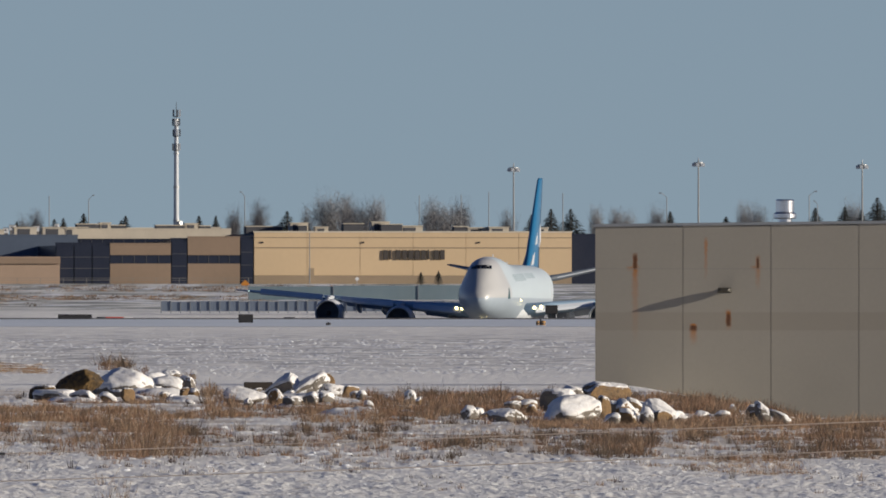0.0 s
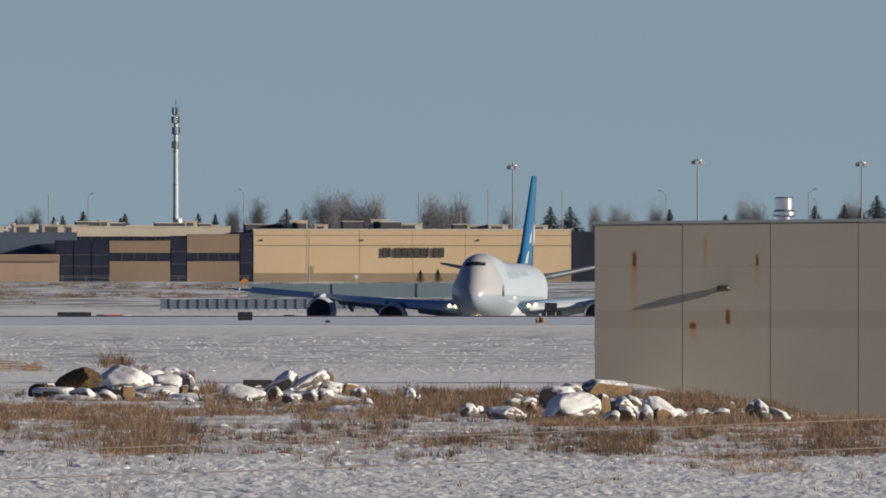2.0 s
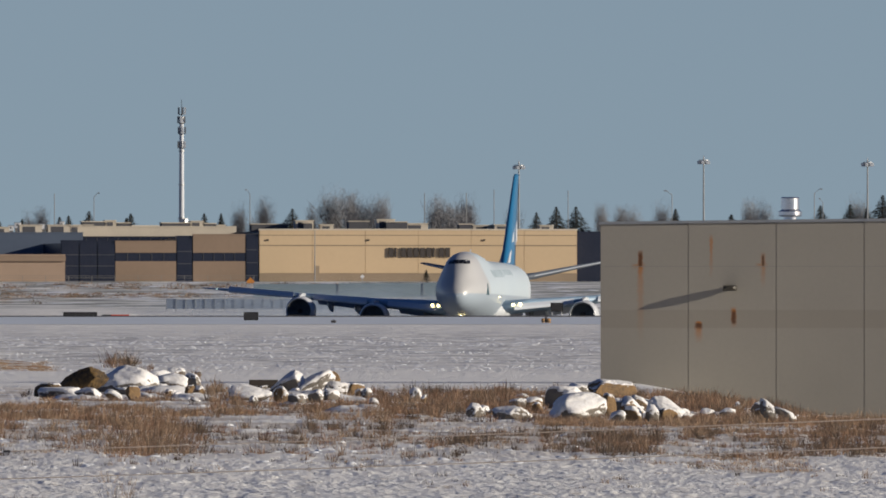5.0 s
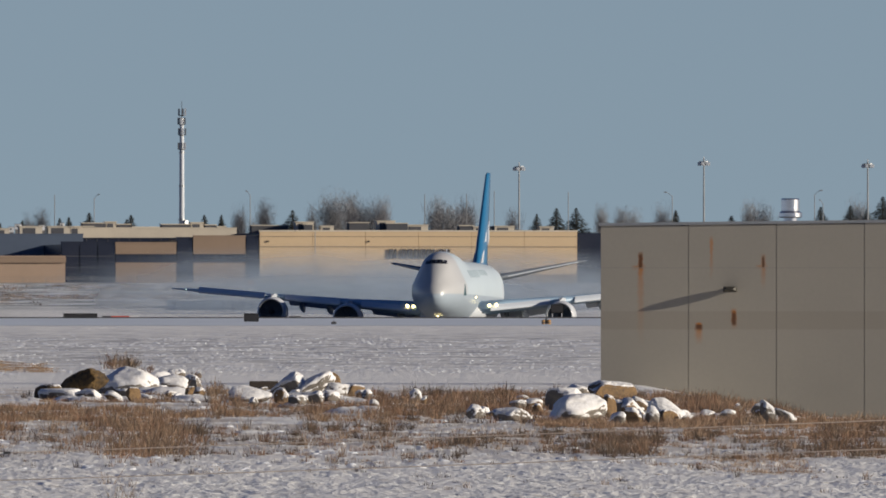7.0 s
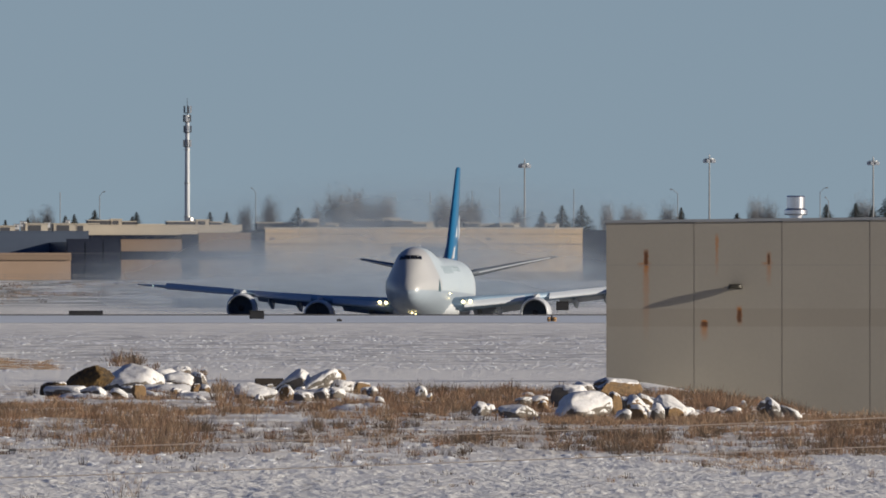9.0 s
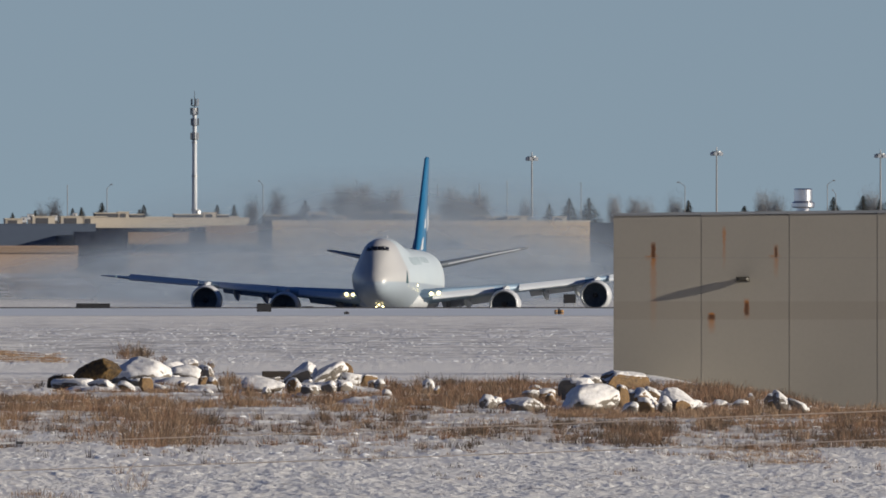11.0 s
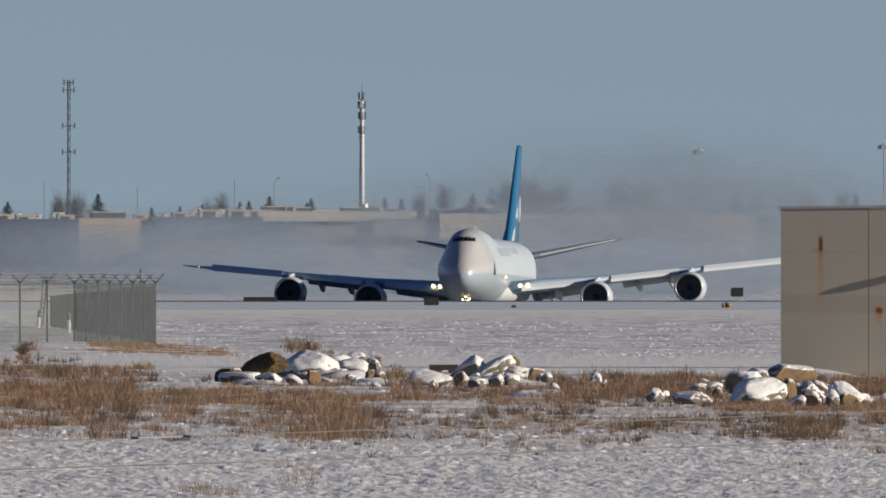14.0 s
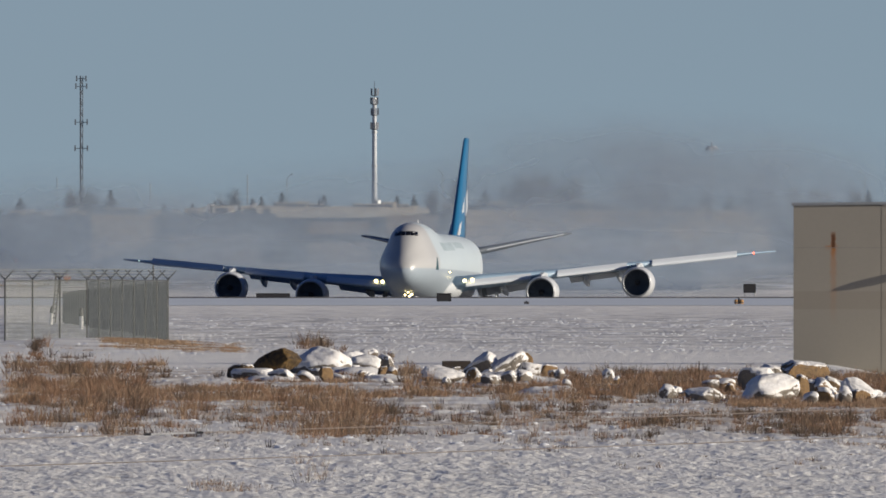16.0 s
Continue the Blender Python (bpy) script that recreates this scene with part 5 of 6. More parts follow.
grass_patch("dry_weeds", "dark dry weed stalks in scattered tufts", (
    (-13.04, -9.35, 525, 704, 90, 0.35, 0.26, 0.06, 14, (4, 3, 3, 0)),
    (-9.23, -3.16, 495, 564, 90, 0.4, 0.2, 0.06, 14, (4, 3, 3, 0)),
    (3.75, 10.17, 439, 469, 110, 0.3, 0.16, 0.08, 18, (3, 4, 2, 2)),
    (0.89, 4.22, 456, 564, 120, 0.3, 0.24, 0.1, 26, (2, 5, 2, 1)),
    (11.84, 14.70, 443, 505, 120, 0.3, 0.2, 0.1, 24, (3, 4, 2, 1)),
    (-10.54, -1.49, 358, 443, 405, 0.47, 0.244, 0.07, 22, (1, 2, 7, 0)),
    (-1.97, 7.79, 353, 413, 445, 0.45, 0.268, 0.07, 24, (1, 2, 7, 0)),
    (6.13, 8.98, 358, 407, 121, 0.2, 0.268, 0.1, 32, (1, 3, 6, 0)),
    (10.05, 11.36, 395, 429, 54, 0.25, 0.22, 0.09, 28, (2, 2, 6, 0)),
    (15.29, 18.98, 353, 426, 175, 0.33, 0.268, 0.09, 28, (1, 3, 6, 0)),
    (9.46, 15.41, 351, 398, 175, 0.47, 0.22, 0.07, 22, (1, 2, 7, 0)),
    (-18.64, 18.70, 320, 358, 405, 0.55, 0.159, 0.06, 16, (2, 2, 6, 0)),
    (-26.73, -10.54, 413, 564, 297, 0.53, 0.293, 0.06, 20, (1, 3, 6, 0)),
    (-14.35, -13.25, 823, 910, 35, 0.05, 0.61, 0.2, 18, (3, 2, 4, 0)),
    (-25.78, -25.02, 704, 855, 18, 0.05, 0.549, 0.1, 26, (2, 3, 4, 0)),
    (-26.85, -22.92, 597, 767, 67, 0.45, 0.39, 0.08, 22, (1, 3, 5, 0)),
    (-14.40, -13.35, 270, 305, 10, 0, 0.268, 0.12, 12, (3, 1, 4, 0)),
    (-18.64, -16.37, 254, 268, 18, 0.05, 0.171, 0.12, 16, (4, 1, 2, 0)),
    (-3.40, 4.22, 536, 583, 121, 0.4, 0.317, 0.07, 22, (1, 3, 6, 0)),
    (10.05, 11.96, 495, 536, 54, 0.05, 0.366, 0.1, 34, (1, 4, 6, 0)),
    (12.1, 14.6, 505, 560, 60, 0.2, 0.30, 0.12, 34, (1, 3, 6, 0)),
    (-16.6, -15.2, 548, 580, 12, 0.05, 0.24, 0.07, 16, (3, 3, 3, 0)),
    (-13.6, -12.0, 546, 600, 40, 0.2, 0.34, 0.07, 16, (3, 4, 2, 0)),
    (14.46, 15.17, 473, 495, 13, 0.05, 0.244, 0.1, 26, (2, 3, 3, 0)),
    (-1.25, 18.70, 288, 317, 35, 0.25, 0.122, 0.06, 14, (3, 2, 5, 0)),
), 51)
grass_patch("far_weeds", "grey dead weeds on the snowy field below the warehouses", (
    (-19.0, -7.5, 3440, 3640, 700, 0.5, 0.5, 0.9, 16, (4, 1, 3, 1)),
    (-19.0, 2.0, 3780, 4080, 900, 0.5, 0.6, 1.0, 16, (4, 1, 4, 1)),
    (-28.0, -17.0, 3100, 3900, 700, 0.52, 0.5, 0.9, 16, (4, 1, 3, 1)),
), 71)
grass_patch("fence_grass", "orange-brown low grass on the rise by the fence", (
    (-22.7, -18.6, 812, 885, 1300, 0.40, 0.10, 0.28, 26, (2, 1, 0, 7)),
    (-19.2, -16.9, 790, 870, 700, 0.46, 0.08, 0.28, 22, (3, 1, 0, 6)),
    (-27.0, -22.0, 760, 860, 120, 0.55, 0.15, 0.2, 18, (4, 2, 2, 2)),
), 61)


# ---- the security fence ----
def fence_material():
    return mat("fence_wire", (0.26, 0.28, 0.27), (0.20, 0.215, 0.205), 2, 0.6, 0.3)


WIRE = fence_material()
FENCE_POST = mat("fence_post", (0.075, 0.08, 0.08), (0.055, 0.06, 0.06), 3, 0.7, 0.2)


def chain_link(span, high):
    """One bay of woven wire, standing along x."""
    bm = bmesh.new()
    pitch, r = 0.085, 0.0055
    k = -int(high / pitch)
    while k * pitch < span:
        for way in (1, -1):
            a = k * pitch if way > 0 else k * pitch + high
            p0, p1 = [a, 0.0], [a + way * high, high]
            for p, q in ((p0, p1), (p1, p0)):
                if p[0] < 0:
                    t = (0 - p[0]) / (q[0] - p[0]) if q[0] != p[0] else 0
                    p[1] += (q[1] - p[1]) * t
                    p[0] = 0
                if p[0] > span:
                    t = (p[0] - span) / (p[0] - q[0]) if q[0] != p[0] else 0
                    p[1] += (q[1] - p[1]) * t
                    p[0] = span
            if abs(p0[0] - p1[0]) > 0.02:
                d = Vector((p1[0] - p0[0], 0, p1[1] - p0[1])).normalized()
                s = Vector((-d.z, 0, d.x)) * r
                o = 0.006 * way
                v = [bm.verts.new((p0[0] + s.x, o, p0[1] + s.z)), bm.verts.new((p0[0] - s.x, o, p0[1] - s.z)), bm.verts.new((p0[0], o + r, p0[1])),
                     bm.verts.new((p1[0] + s.x, o, p1[1] + s.z)), bm.verts.new((p1[0] - s.x, o, p1[1] - s.z)), bm.verts.new((p1[0], o + r, p1[1]))]
                for q in ((0, 1, 4, 3), (1, 2, 5, 4), (2, 0, 3, 5)):
                    bm.faces.new([v[i] for i in q])
        k += 1
    return bm


def security_fence(points, tall, label, arms=True, tall_end=None, first_post=True):
    f = root("security_fence", pose(points[0][0], points[0][1], float(ground_z(points[0][0], points[0][1]))), label, "fence", "security fencing")
    base = Vector((points[0][0], points[0][1], float(ground_z(points[0][0], points[0][1]))))
    feet = [Vector((x, y, float(ground_z(x, y)))) - base for x, y in points]
    mesh = None
    for i, p in enumerate(feet):
        high = tall + ((tall_end or tall) - tall) * i / (len(feet) - 1)
        post = part("post", rod(p - Vector((0, 0, 0.2)), p + Vector((0, 0, high)), 0.035, n=8), FENCE_POST, f) if i or first_post else None
        if arms and post:
            for s in (-1, 1):
                part("arm", rod(p + Vector((0, 0, high)), p + Vector((s * 0.34, -0.08 * s, high + 0.36)), 0.028, 0.02, n=6), FENCE_POST, post)
        if i + 1 < len(feet):
            q = feet[i + 1]
            d = q - p
            flat = Vector((d.x, d.y, 0)).length
            part("top_rail", rod(p + Vector((0, 0, high - 0.05)), q + Vector((0, 0, high - 0.05)), 0.024, n=6), FENCE_POST, f)
            if mesh is None or abs(mesh[1] - flat) > 0.02 or tall_end:
                bm = chain_link(flat, high - 0.1)
                me = bpy.data.meshes.new("chain_link")
                bm.to_mesh(me)
                bm.free()
                me.materials.append(WIRE)
                mesh = (me, flat)
            bay = new("chain_link", mesh[0])
            bay.parent = f
            bay.matrix_basis = Matrix.Translation(p + Vector((0, 0, 0.04))) @ pose(0, 0, 0, 0, 0, math.degrees(math.atan2(d.y, d.x)))
            if arms:
                for s in (-1, 1):
                    for k in (0.35, 0.68, 1.0):
                        e = Vector((s * 0.34 * k, -0.08 * s * k, high + 0.36 * k))
                        part("barbed_wire", rod(p + e, q + e, 0.011, n=4), WIRE, f)
    return f


FRONT_A, TURN, CORNER, BACK_END = (-24.182, 902.0, 1.593), (-21.208, 908.0, 1.635), (-18.547, 930.0, 1.766), (-32.155, 1315.0, 2.545)
front = [(FRONT_A[0] + (TURN[0] - FRONT_A[0]) * i / 3, FRONT_A[1] + (TURN[1] - FRONT_A[1]) * i / 3) for i in range(4)]
security_fence(front, 2.36, "galvanised chain-link security fence with barbed-wire arms")
turned = [(TURN[0] + (CORNER[0] - TURN[0]) * i / 7, TURN[1] + (CORNER[1] - TURN[1]) * i / 7) for i in range(1, 8)]
security_fence([(TURN[0] + 0.06, TURN[1] + 0.12)] + turned, 2.4, "weathered chain-link fence with barbed-wire arms, seen along its run", first_post=False)
back = [(CORNER[0] + 0.08 + (BACK_END[0] - CORNER[0]) * i / 36, CORNER[1] + 2 + (BACK_END[1] - CORNER[1]) * i / 36) for i in range(1, 37)]
security_fence(back, 2.3, "chain-link fence running back from the corner", False, 1.75)

pole_x, pole_y = CORNER[0] - 0.9, CORNER[1] + 16.0
pole = part("short_pole", rod((0, 0, -0.2), (0, 0, 2.98), 0.032, n=10), DARK_METAL)
pole.matrix_basis = pose(pole_x, pole_y, float(ground_z(pole_x, pole_y)))
tagged(pole, "plain grey steel pole standing behind the fence corner", "pole")


def marker_post(x, y, lean):
    p = root("marker_post", pose(x, y, float(ground_z(x, y)), 0, lean, 0), "white marker post with a black top in the snow", "marker post", "marker posts")
    part("shaft", rod((0, 0, -0.1), (0, 0, 0.62), 0.11, 0.095, 12), mat("white_plastic", (0.78, 0.78, 0.78), None, 3, 0.5), p)
    part("black_band", rod((0, 0, 0.622), (0, 0, 0.85), 0.10, 0.10, 12), DARK_METAL, p)
    part("tip", rod((0, 0, 0.852), (0, 0, 1.02), 0.085, 0.07, 12), DARK_METAL, p)


marker_post(-32.096, 1290, 4)
marker_post(-27.37, 1160, 0)


def leaning_ladder():
    x, y = -32.438, 1310
    b = root("steel_ladder", pose(x, y, float(ground_z(x, y)), 0, 3, 0), "dark narrow steel ladder standing by the fence", "ladder")
    for s in (-0.09, 0.09):
        part("stile", rod((s, 0, 0), (s + 0.1, 0, 2.8), 0.05, n=6), DARK_METAL, b)
    for i in range(9):
        part("rung", rod((-0.09 + 0.01 * i, 0, 0.3 + 0.25 * i), (0.09 + 0.01 * i, 0, 0.3 + 0.25 * i), 0.03, n=5), DARK_METAL, b)


leaning_ladder()


# ---- the wire fence in front ----
WHITE_SLEEVE = mat("white_sleeve", (0.8, 0.79, 0.76), None, 3, 0.5)


def wire_fence():
    f = root("wire_fence", pose(0, 200, 0), "slack smooth-wire farm fence in the snow", "fence")
    wood = mat("grey_fence_post", (0.22, 0.19, 0.16), (0.16, 0.14, 0.12), 5, 0.9)
    pale = mat("pale_wire", (0.5, 0.42, 0.35), (0.4, 0.33, 0.28), 3, 0.6, 0.1)
    ends = (-7.352, 5.6)
    for x, hi in ((ends[0], 1.15), (ends[1], 1.65)):
        part("post", rod((x, 0, -0.5), (x, 0, hi), 0.06, n=10), wood, f)
    for z0, z1 in ((0.806, 1.275), (0.58, 1.03)):
        rings = []
        for i in range(13):
            u = i / 12
            c = (ends[0] + (ends[1] - ends[0]) * u, z0 + (z1 - z0) * u - 0.02 * math.sin(math.pi * u))
            rings.append([(c[0], 0.0045 * math.cos(k * 1.2566), c[1] + 0.0045 * math.sin(k * 1.2566)) for k in range(5)])
        bm = loft(rings)
        part("wire", bm, pale, f)
    # a splice sleeve on the upper wire
    def on_wire(x):
        u = (x - ends[0]) / (ends[1] - ends[0])
        return (x, 0, 0.806 + (1.275 - 0.806) * u - 0.02 * math.sin(math.pi * u))
    sleeve = part("splice", rod(on_wire(-4.14), on_wire(-3.75), 0.008, n=8), WHITE_SLEEVE, f, "white splice sleeve")
    for x in (-4.19, -3.75):
        part("clamp", rod(on_wire(x), on_wire(x + 0.06), 0.011, n=8), DARK_METAL, sleeve, "dark clamp")


wire_fence()


# ---- airfield signs and lights ----
SIGN_BACK = mat("sign_back", (0.012, 0.012, 0.013), (0.02, 0.02, 0.02), 1.5, 0.9)
ORANGE = mat("orange_marker", (0.72, 0.30, 0.05), (0.6, 0.22, 0.03), 3, 0.6)
RUST_DRUM = mat("weathered_marker", (0.42, 0.25, 0.09), (0.26, 0.14, 0.06), 6, 0.8)
RED = mat("red_stripe", (0.62, 0.10, 0.06), None, 2, 0.6)
WHITE_PAINT = mat("white_paint", (0.8, 0.8, 0.8), None, 2, 0.6)


def airfield_sign(x, y, z0, z1, wide, label, panels=1):
    s = root("airfield_sign", pose(x, y, z0), label, "airfield sign", "airfield signs")
    h = z1 - z0
    foot = float(np.interp(y, [p[0] for p in PROFILE], [p[1] for p in PROFILE])) - z0
    part("cabinet", box(-wide / 2, wide / 2, 0, 0.3, 0, h, 0.03), SIGN_BACK, s)
    part("trim", box(-wide / 2 - 0.03, wide / 2 + 0.03, -0.02, 0.32, h + 0.004, h + 0.05), DARK_METAL, s)
    part("face", box(-wide / 2 + 0.06, wide / 2 - 0.06, -0.02, -0.003, 0.08, h - 0.08), mat("sign_face", (0.032, 0.032, 0.036), (0.022, 0.022, 0.025), 2, 0.8), s)
    n = max(2, int(wide / 0.8) + 1)
    for i in range(n):
        xx = -wide / 2 + 0.15 + (wide - 0.3) * i / (n - 1)
        part("leg", rod((xx, 0.15, foot - 0.1), (xx, 0.15, -0.002), 0.05, n=8), GALVANISED, s)


airfield_sign(-33.971, 2190, 5.48, 6.002, 3.129, "long low dark airfield sign seen from behind")
airfield_sign(-16.993, 2045, 5.05, 5.717, 1.266, "small square dark airfield sign beside the taxiway")
airfield_sign(10.514, 2300, 6.3, 7.121, 1.205, "small dark airfield sign standing past the runway edge")
airfield_sign(-14.248, 2200, 5.576, 5.76, 1.048, "very low dark airfield sign at the pavement edge")


def edge_marker(x, y, big):
    z = float(np.interp(y, [p[0] for p in PROFILE], [p[1] for p in PROFILE])) + 0.06
    m = root("edge_marker", pose(x, y, z), "weathered tan pair of drum-shaped edge markers with a dark lamp", "edge marker", "taxiway edge markers")
    k, skin = (1.0, RUST_DRUM) if big else (0.55, DARK_METAL)
    for dx, r in ((-0.2, 0.15), (0.19, 0.19)):
        drum = part("drum", lathe([(r * k, 0), (r * 1.06 * k, 0.08 * k), (r * k, 0.30 * k), (r * 0.6 * k, 0.37 * k)], 14), skin, m)
        drum.matrix_basis = pose(dx * k, 0, 0, 0, -8 if dx < 0 else 6)
        part("band", lathe([(r * 1.09 * k, 0.10 * k), (r * 1.09 * k, 0.17 * k)], 14), DARK_METAL, drum)
    part("lamp_head", lathe([(0.07 * k, 0), (0.10 * k, 0.30 * k), (0.09 * k, 0.44 * k), (0.03 * k, 0.50 * k)], 12), DARK_METAL, m)


edge_marker(8.073, 1960, True)
edge_marker(-9.473, 1960, False)


def barrier():
    global BARRIER
    b = BARRIER = root("barrier_board", pose(-30.634, 2214.5, 5.64), "low red and white barrier board on the pavement", "barrier")
    w = 0.843
    for i in range(4):
        part("stripe", box((i - 2) * w, (i - 1) * w - 0.004, 0, 0.1, 0, 0.22, 0.01), (DARK_METAL, RED, RED, WHITE_PAINT)[i], b)
    part("foot", box(-1.9 * w, 0.9 * w, -0.1, 0.2, -0.5, -0.003), DARK_METAL, b)


barrier()


# ---- across the runway: fences and road furniture ----
HAZE_FABRIC = mat("windscreen_fabric", (0.12, 0.155, 0.22), (0.18, 0.215, 0.275), 0.25, 0.9)
GREEN_FABRIC = mat("green_grey_fabric", (0.16, 0.225, 0.27), (0.21, 0.275, 0.305), 0.12, 0.9)


FABRIC_POST = mat("dull_post", (0.22, 0.24, 0.27), (0.18, 0.20, 0.23), 1, 0.8)


def screened_fence(x0, x1, y, z_lo, z_hi, material, step, label):
    f = root("screened_fence", pose(0, y, 0), label, "fence", "screened fences")
    n = max(2, int((x1 - x0) / step))
    w = (x1 - x0) / n
    rnd = random.Random(int(y))
    bay = [box(0.01, w - 0.01, 0, 0.05, 0, 1.0), box(0.01, w - 0.01, 0, 0.05, 0, 0.97), box(0.01, w - 0.01, 0, 0.05, 0, 0.92)]
    kinds = []
    for bm in bay:
        me = bpy.data.meshes.new("fabric_panel")
        bm.to_mesh(me)
        bm.free()
        me.materials.append(material)
        kinds.append(me)
    for i in range(n):
        p = new("fabric_panel", rnd.choice(kinds))
        p.parent = f
        p.matrix_basis = Matrix.Translation((x0 + i * w, 0, z_lo)) @ Matrix.Diagonal((1, 1, z_hi - z_lo, 1))
        part("post", box(x0 + i * w - 0.06, x0 + i * w + 0.06, -0.1, -0.004, z_lo - 0.25, z_hi - 0.03), FABRIC_POST, f)
    return f


screened_fence(-35.524, 7.546, 2990, 8.036, 9.317, HAZE_FABRIC, 1.2, "low dark blue screened fence along the field")
screened_fence(-28.503, 8.783, 3480, 10.731, 12.886, GREEN_FABRIC, 9.5, "grey-green screened fence below the warehouse")


def rail_fence(x0, x1, y, z_lo, z_hi):
    f = root("rail_fence", pose(0, y, 0), "thin grey roadside post-and-rail fence", "fence")
    n = int((x1 - x0) / 4)
    for i in range(n + 1):
        x = x0 + (x1 - x0) * i / n
        part("post", box(x - 0.05, x + 0.05, 0, 0.1, z_lo - 0.8, z_hi), POST_GREY, f)
    for k in (0.35, 0.7, 0.97):
        z = z_lo + (z_hi - z_lo) * k
        part("rail", box(x0, x1, -0.06, -0.004, z - 0.025, z + 0.025), POST_GREY, f)


POST_GREY = mat("weathered_grey_post", (0.24, 0.23, 0.21), (0.19, 0.18, 0.17), 1, 0.8)
rail_fence(-118.967, -33.99, 4150, 14.842, 16.324)


def road_sign(x, y, z, size, material, label):
    s = root("road_sign", pose(x, y, z), label, "road sign", "road signs")
    g = float(np.interp(y, [p[0] for p in PROFILE], [p[1] for p in PROFILE])) - z
    bm = rod((0, 0, 0), (0, 0.06, 0), size, n=4)
    part("plate", bm, material, s)
    part("pole", rod((0, 0.12, g), (0, 0.12, 0.2), 0.06, n=6), GALVANISED, s)


road_sign(-34.167, 4100, 15.074, 0.75, ORANGE, "orange diamond road sign on a pole")
road_sign(-79.829, 3300, 10.421, 0.6, ORANGE, "orange diamond road sign on a pole")
road_sign(-107.967, 4100, 15.66, 0.3, RED, "small red road sign on a pole")
road_sign(-14.838, 4100, 15.952, 0.4, WHITE_PAINT, "small white road sign on a pole")


# ---- masts, poles and towers ----
POLE_GREY = mat("pole_grey", (0.24, 0.25, 0.26), (0.2, 0.21, 0.22), 0.5, 0.6)
TOWER_WHITE = mat("tower_white", (0.52, 0.55, 0.59), (0.44, 0.47, 0.51), 0.6, 0.55)

TOWER_DARK = mat("dull_dark_steel", (0.12, 0.14, 0.17), (0.10, 0.115, 0.14), 0.5, 0.7)


def monopole(x, y, top, label):
    g = float(ground_z(x, y))
    h = top - g
    t = root("cell_tower", pose(x, y, g), label, "cell tower")
    n = 5
    for i in range(n):
        z0, z1 = h * 0.94 * i / n, h * 0.94 * (i + 1) / n
        part("shaft_section", rod((0, 0, z0), (0, 0, z1 - 0.03), 0.62 - 0.05 * i, 0.6 - 0.05 * i, 16), TOWER_WHITE, t)
        part("flange", rod((0, 0, z1 - 0.2), (0, 0, z1 + 0.1), 0.72 - 0.05 * i, n=16), GALVANISED, t)
    for z in (h * 0.98, h * 0.93, h * 0.87, h * 0.79):
        r = 0.68
        ring = part("antenna_ring", rod((0, 0, z - 0.9), (0, 0, z - 0.75), r * 0.8, n=12), DARK_METAL, t)
        for k in range(5):
            a = 2 * math.pi * k / 5 + z
            p = Vector((r * math.cos(a), r * math.sin(a), z))
            part("antenna", box(p.x - 0.16, p.x + 0.16, p.y - 0.1, p.y + 0.1, z - 0.8, z + 0.55), TOWER_WHITE if k % 3 == 0 else TOWER_DARK, ring)
    for z, s in ((h * 0.28, 1), (h * 0.36, 1), (h * 0.26, -1)):
        part("dish", rod((s * 0.7, -0.3, z), (s * 0.95, -0.6, z), 0.5, 0.45, 12), GALVANISED, t)
    part("lightning_rod", rod((0, 0, h * 0.94), (0, 0, h * 1.04), 0.07, 0.04, 6), DARK_METAL, t)


monopole(-51.695, 4600, 50.657, "tall pale steel cell tower with rings of antennas")


def lattice_tower(x, y, top):
    g = float(ground_z(x, y))
    h = top - g
    t = root("lattice_tower", pose(x, y, g), "thin dark grey lattice radio tower with antenna arms", "radio tower")
    w = 0.30
    feet = [Vector((w * math.cos(a), w * math.sin(a), 0)) for a in (0.3, 2.4, 4.5)]
    for p in feet:
        part("leg", rod(p, p + Vector((0, 0, h)), 0.08, n=6), TOWER_DARK, t)
    n = 18
    for i in range(n):
        for k in range(3):
            a, b = feet[k], feet[(k + 1) % 3]
            part("brace", rod(a + Vector((0, 0, h * i / n)), b + Vector((0, 0, h * (i + 1) / n)), 0.04, n=4), TOWER_DARK, t)
    for z, r in ((0.985, 0.9), (0.945, 1.05), (0.757, 1.15), (0.62, 1.2)):
        for s in (-1, 1):
            arm = part("antenna_arm", rod((0, 0, h * z), (s * r, -0.2, h * z), 0.07, n=5), TOWER_DARK, t)
            part("antenna", box(s * r - 0.13, s * r + 0.13, -0.35, -0.1, h * z - 0.5, h * z + 0.6), TOWER_DARK, arm)


lattice_tower(-109.01, 4620, 53.18)


def high_mast(x, y, top):
    g = float(ground_z(x, y))
    h = top - g
    t = root("high_mast_light", pose(x, y, g), "tall slender mast with a ring of floodlights", "light mast", "high-mast lights")
    part("pole", rod((0, 0, 0), (0, 0, h), 0.22, 0.12, 10), POLE_GREY, t)
    ring = part("ring", rod((0, 0, h - 0.5), (0, 0, h - 0.35), 0.9, n=12), GALVANISED, t)
    for k in range(6):
        a = 2 * math.pi * k / 6 + 0.3
        c, s = math.cos(a) * 0.95, math.sin(a) * 0.95
        part("floodlight", box(c - 0.3, c + 0.3, s - 0.25, s + 0.25, h - 1.2, h - 0.52, 0.08), TOWER_WHITE, ring)
    part("cap", rod((0, 0, h), (0, 0, h + 0.5), 0.12, 0.05, 8), GALVANISED, t)


for mx, mz in ((13.393, 38.879), (48.429, 39.843), (79.5, 39.414)):
    high_mast(mx, 4500, mz)


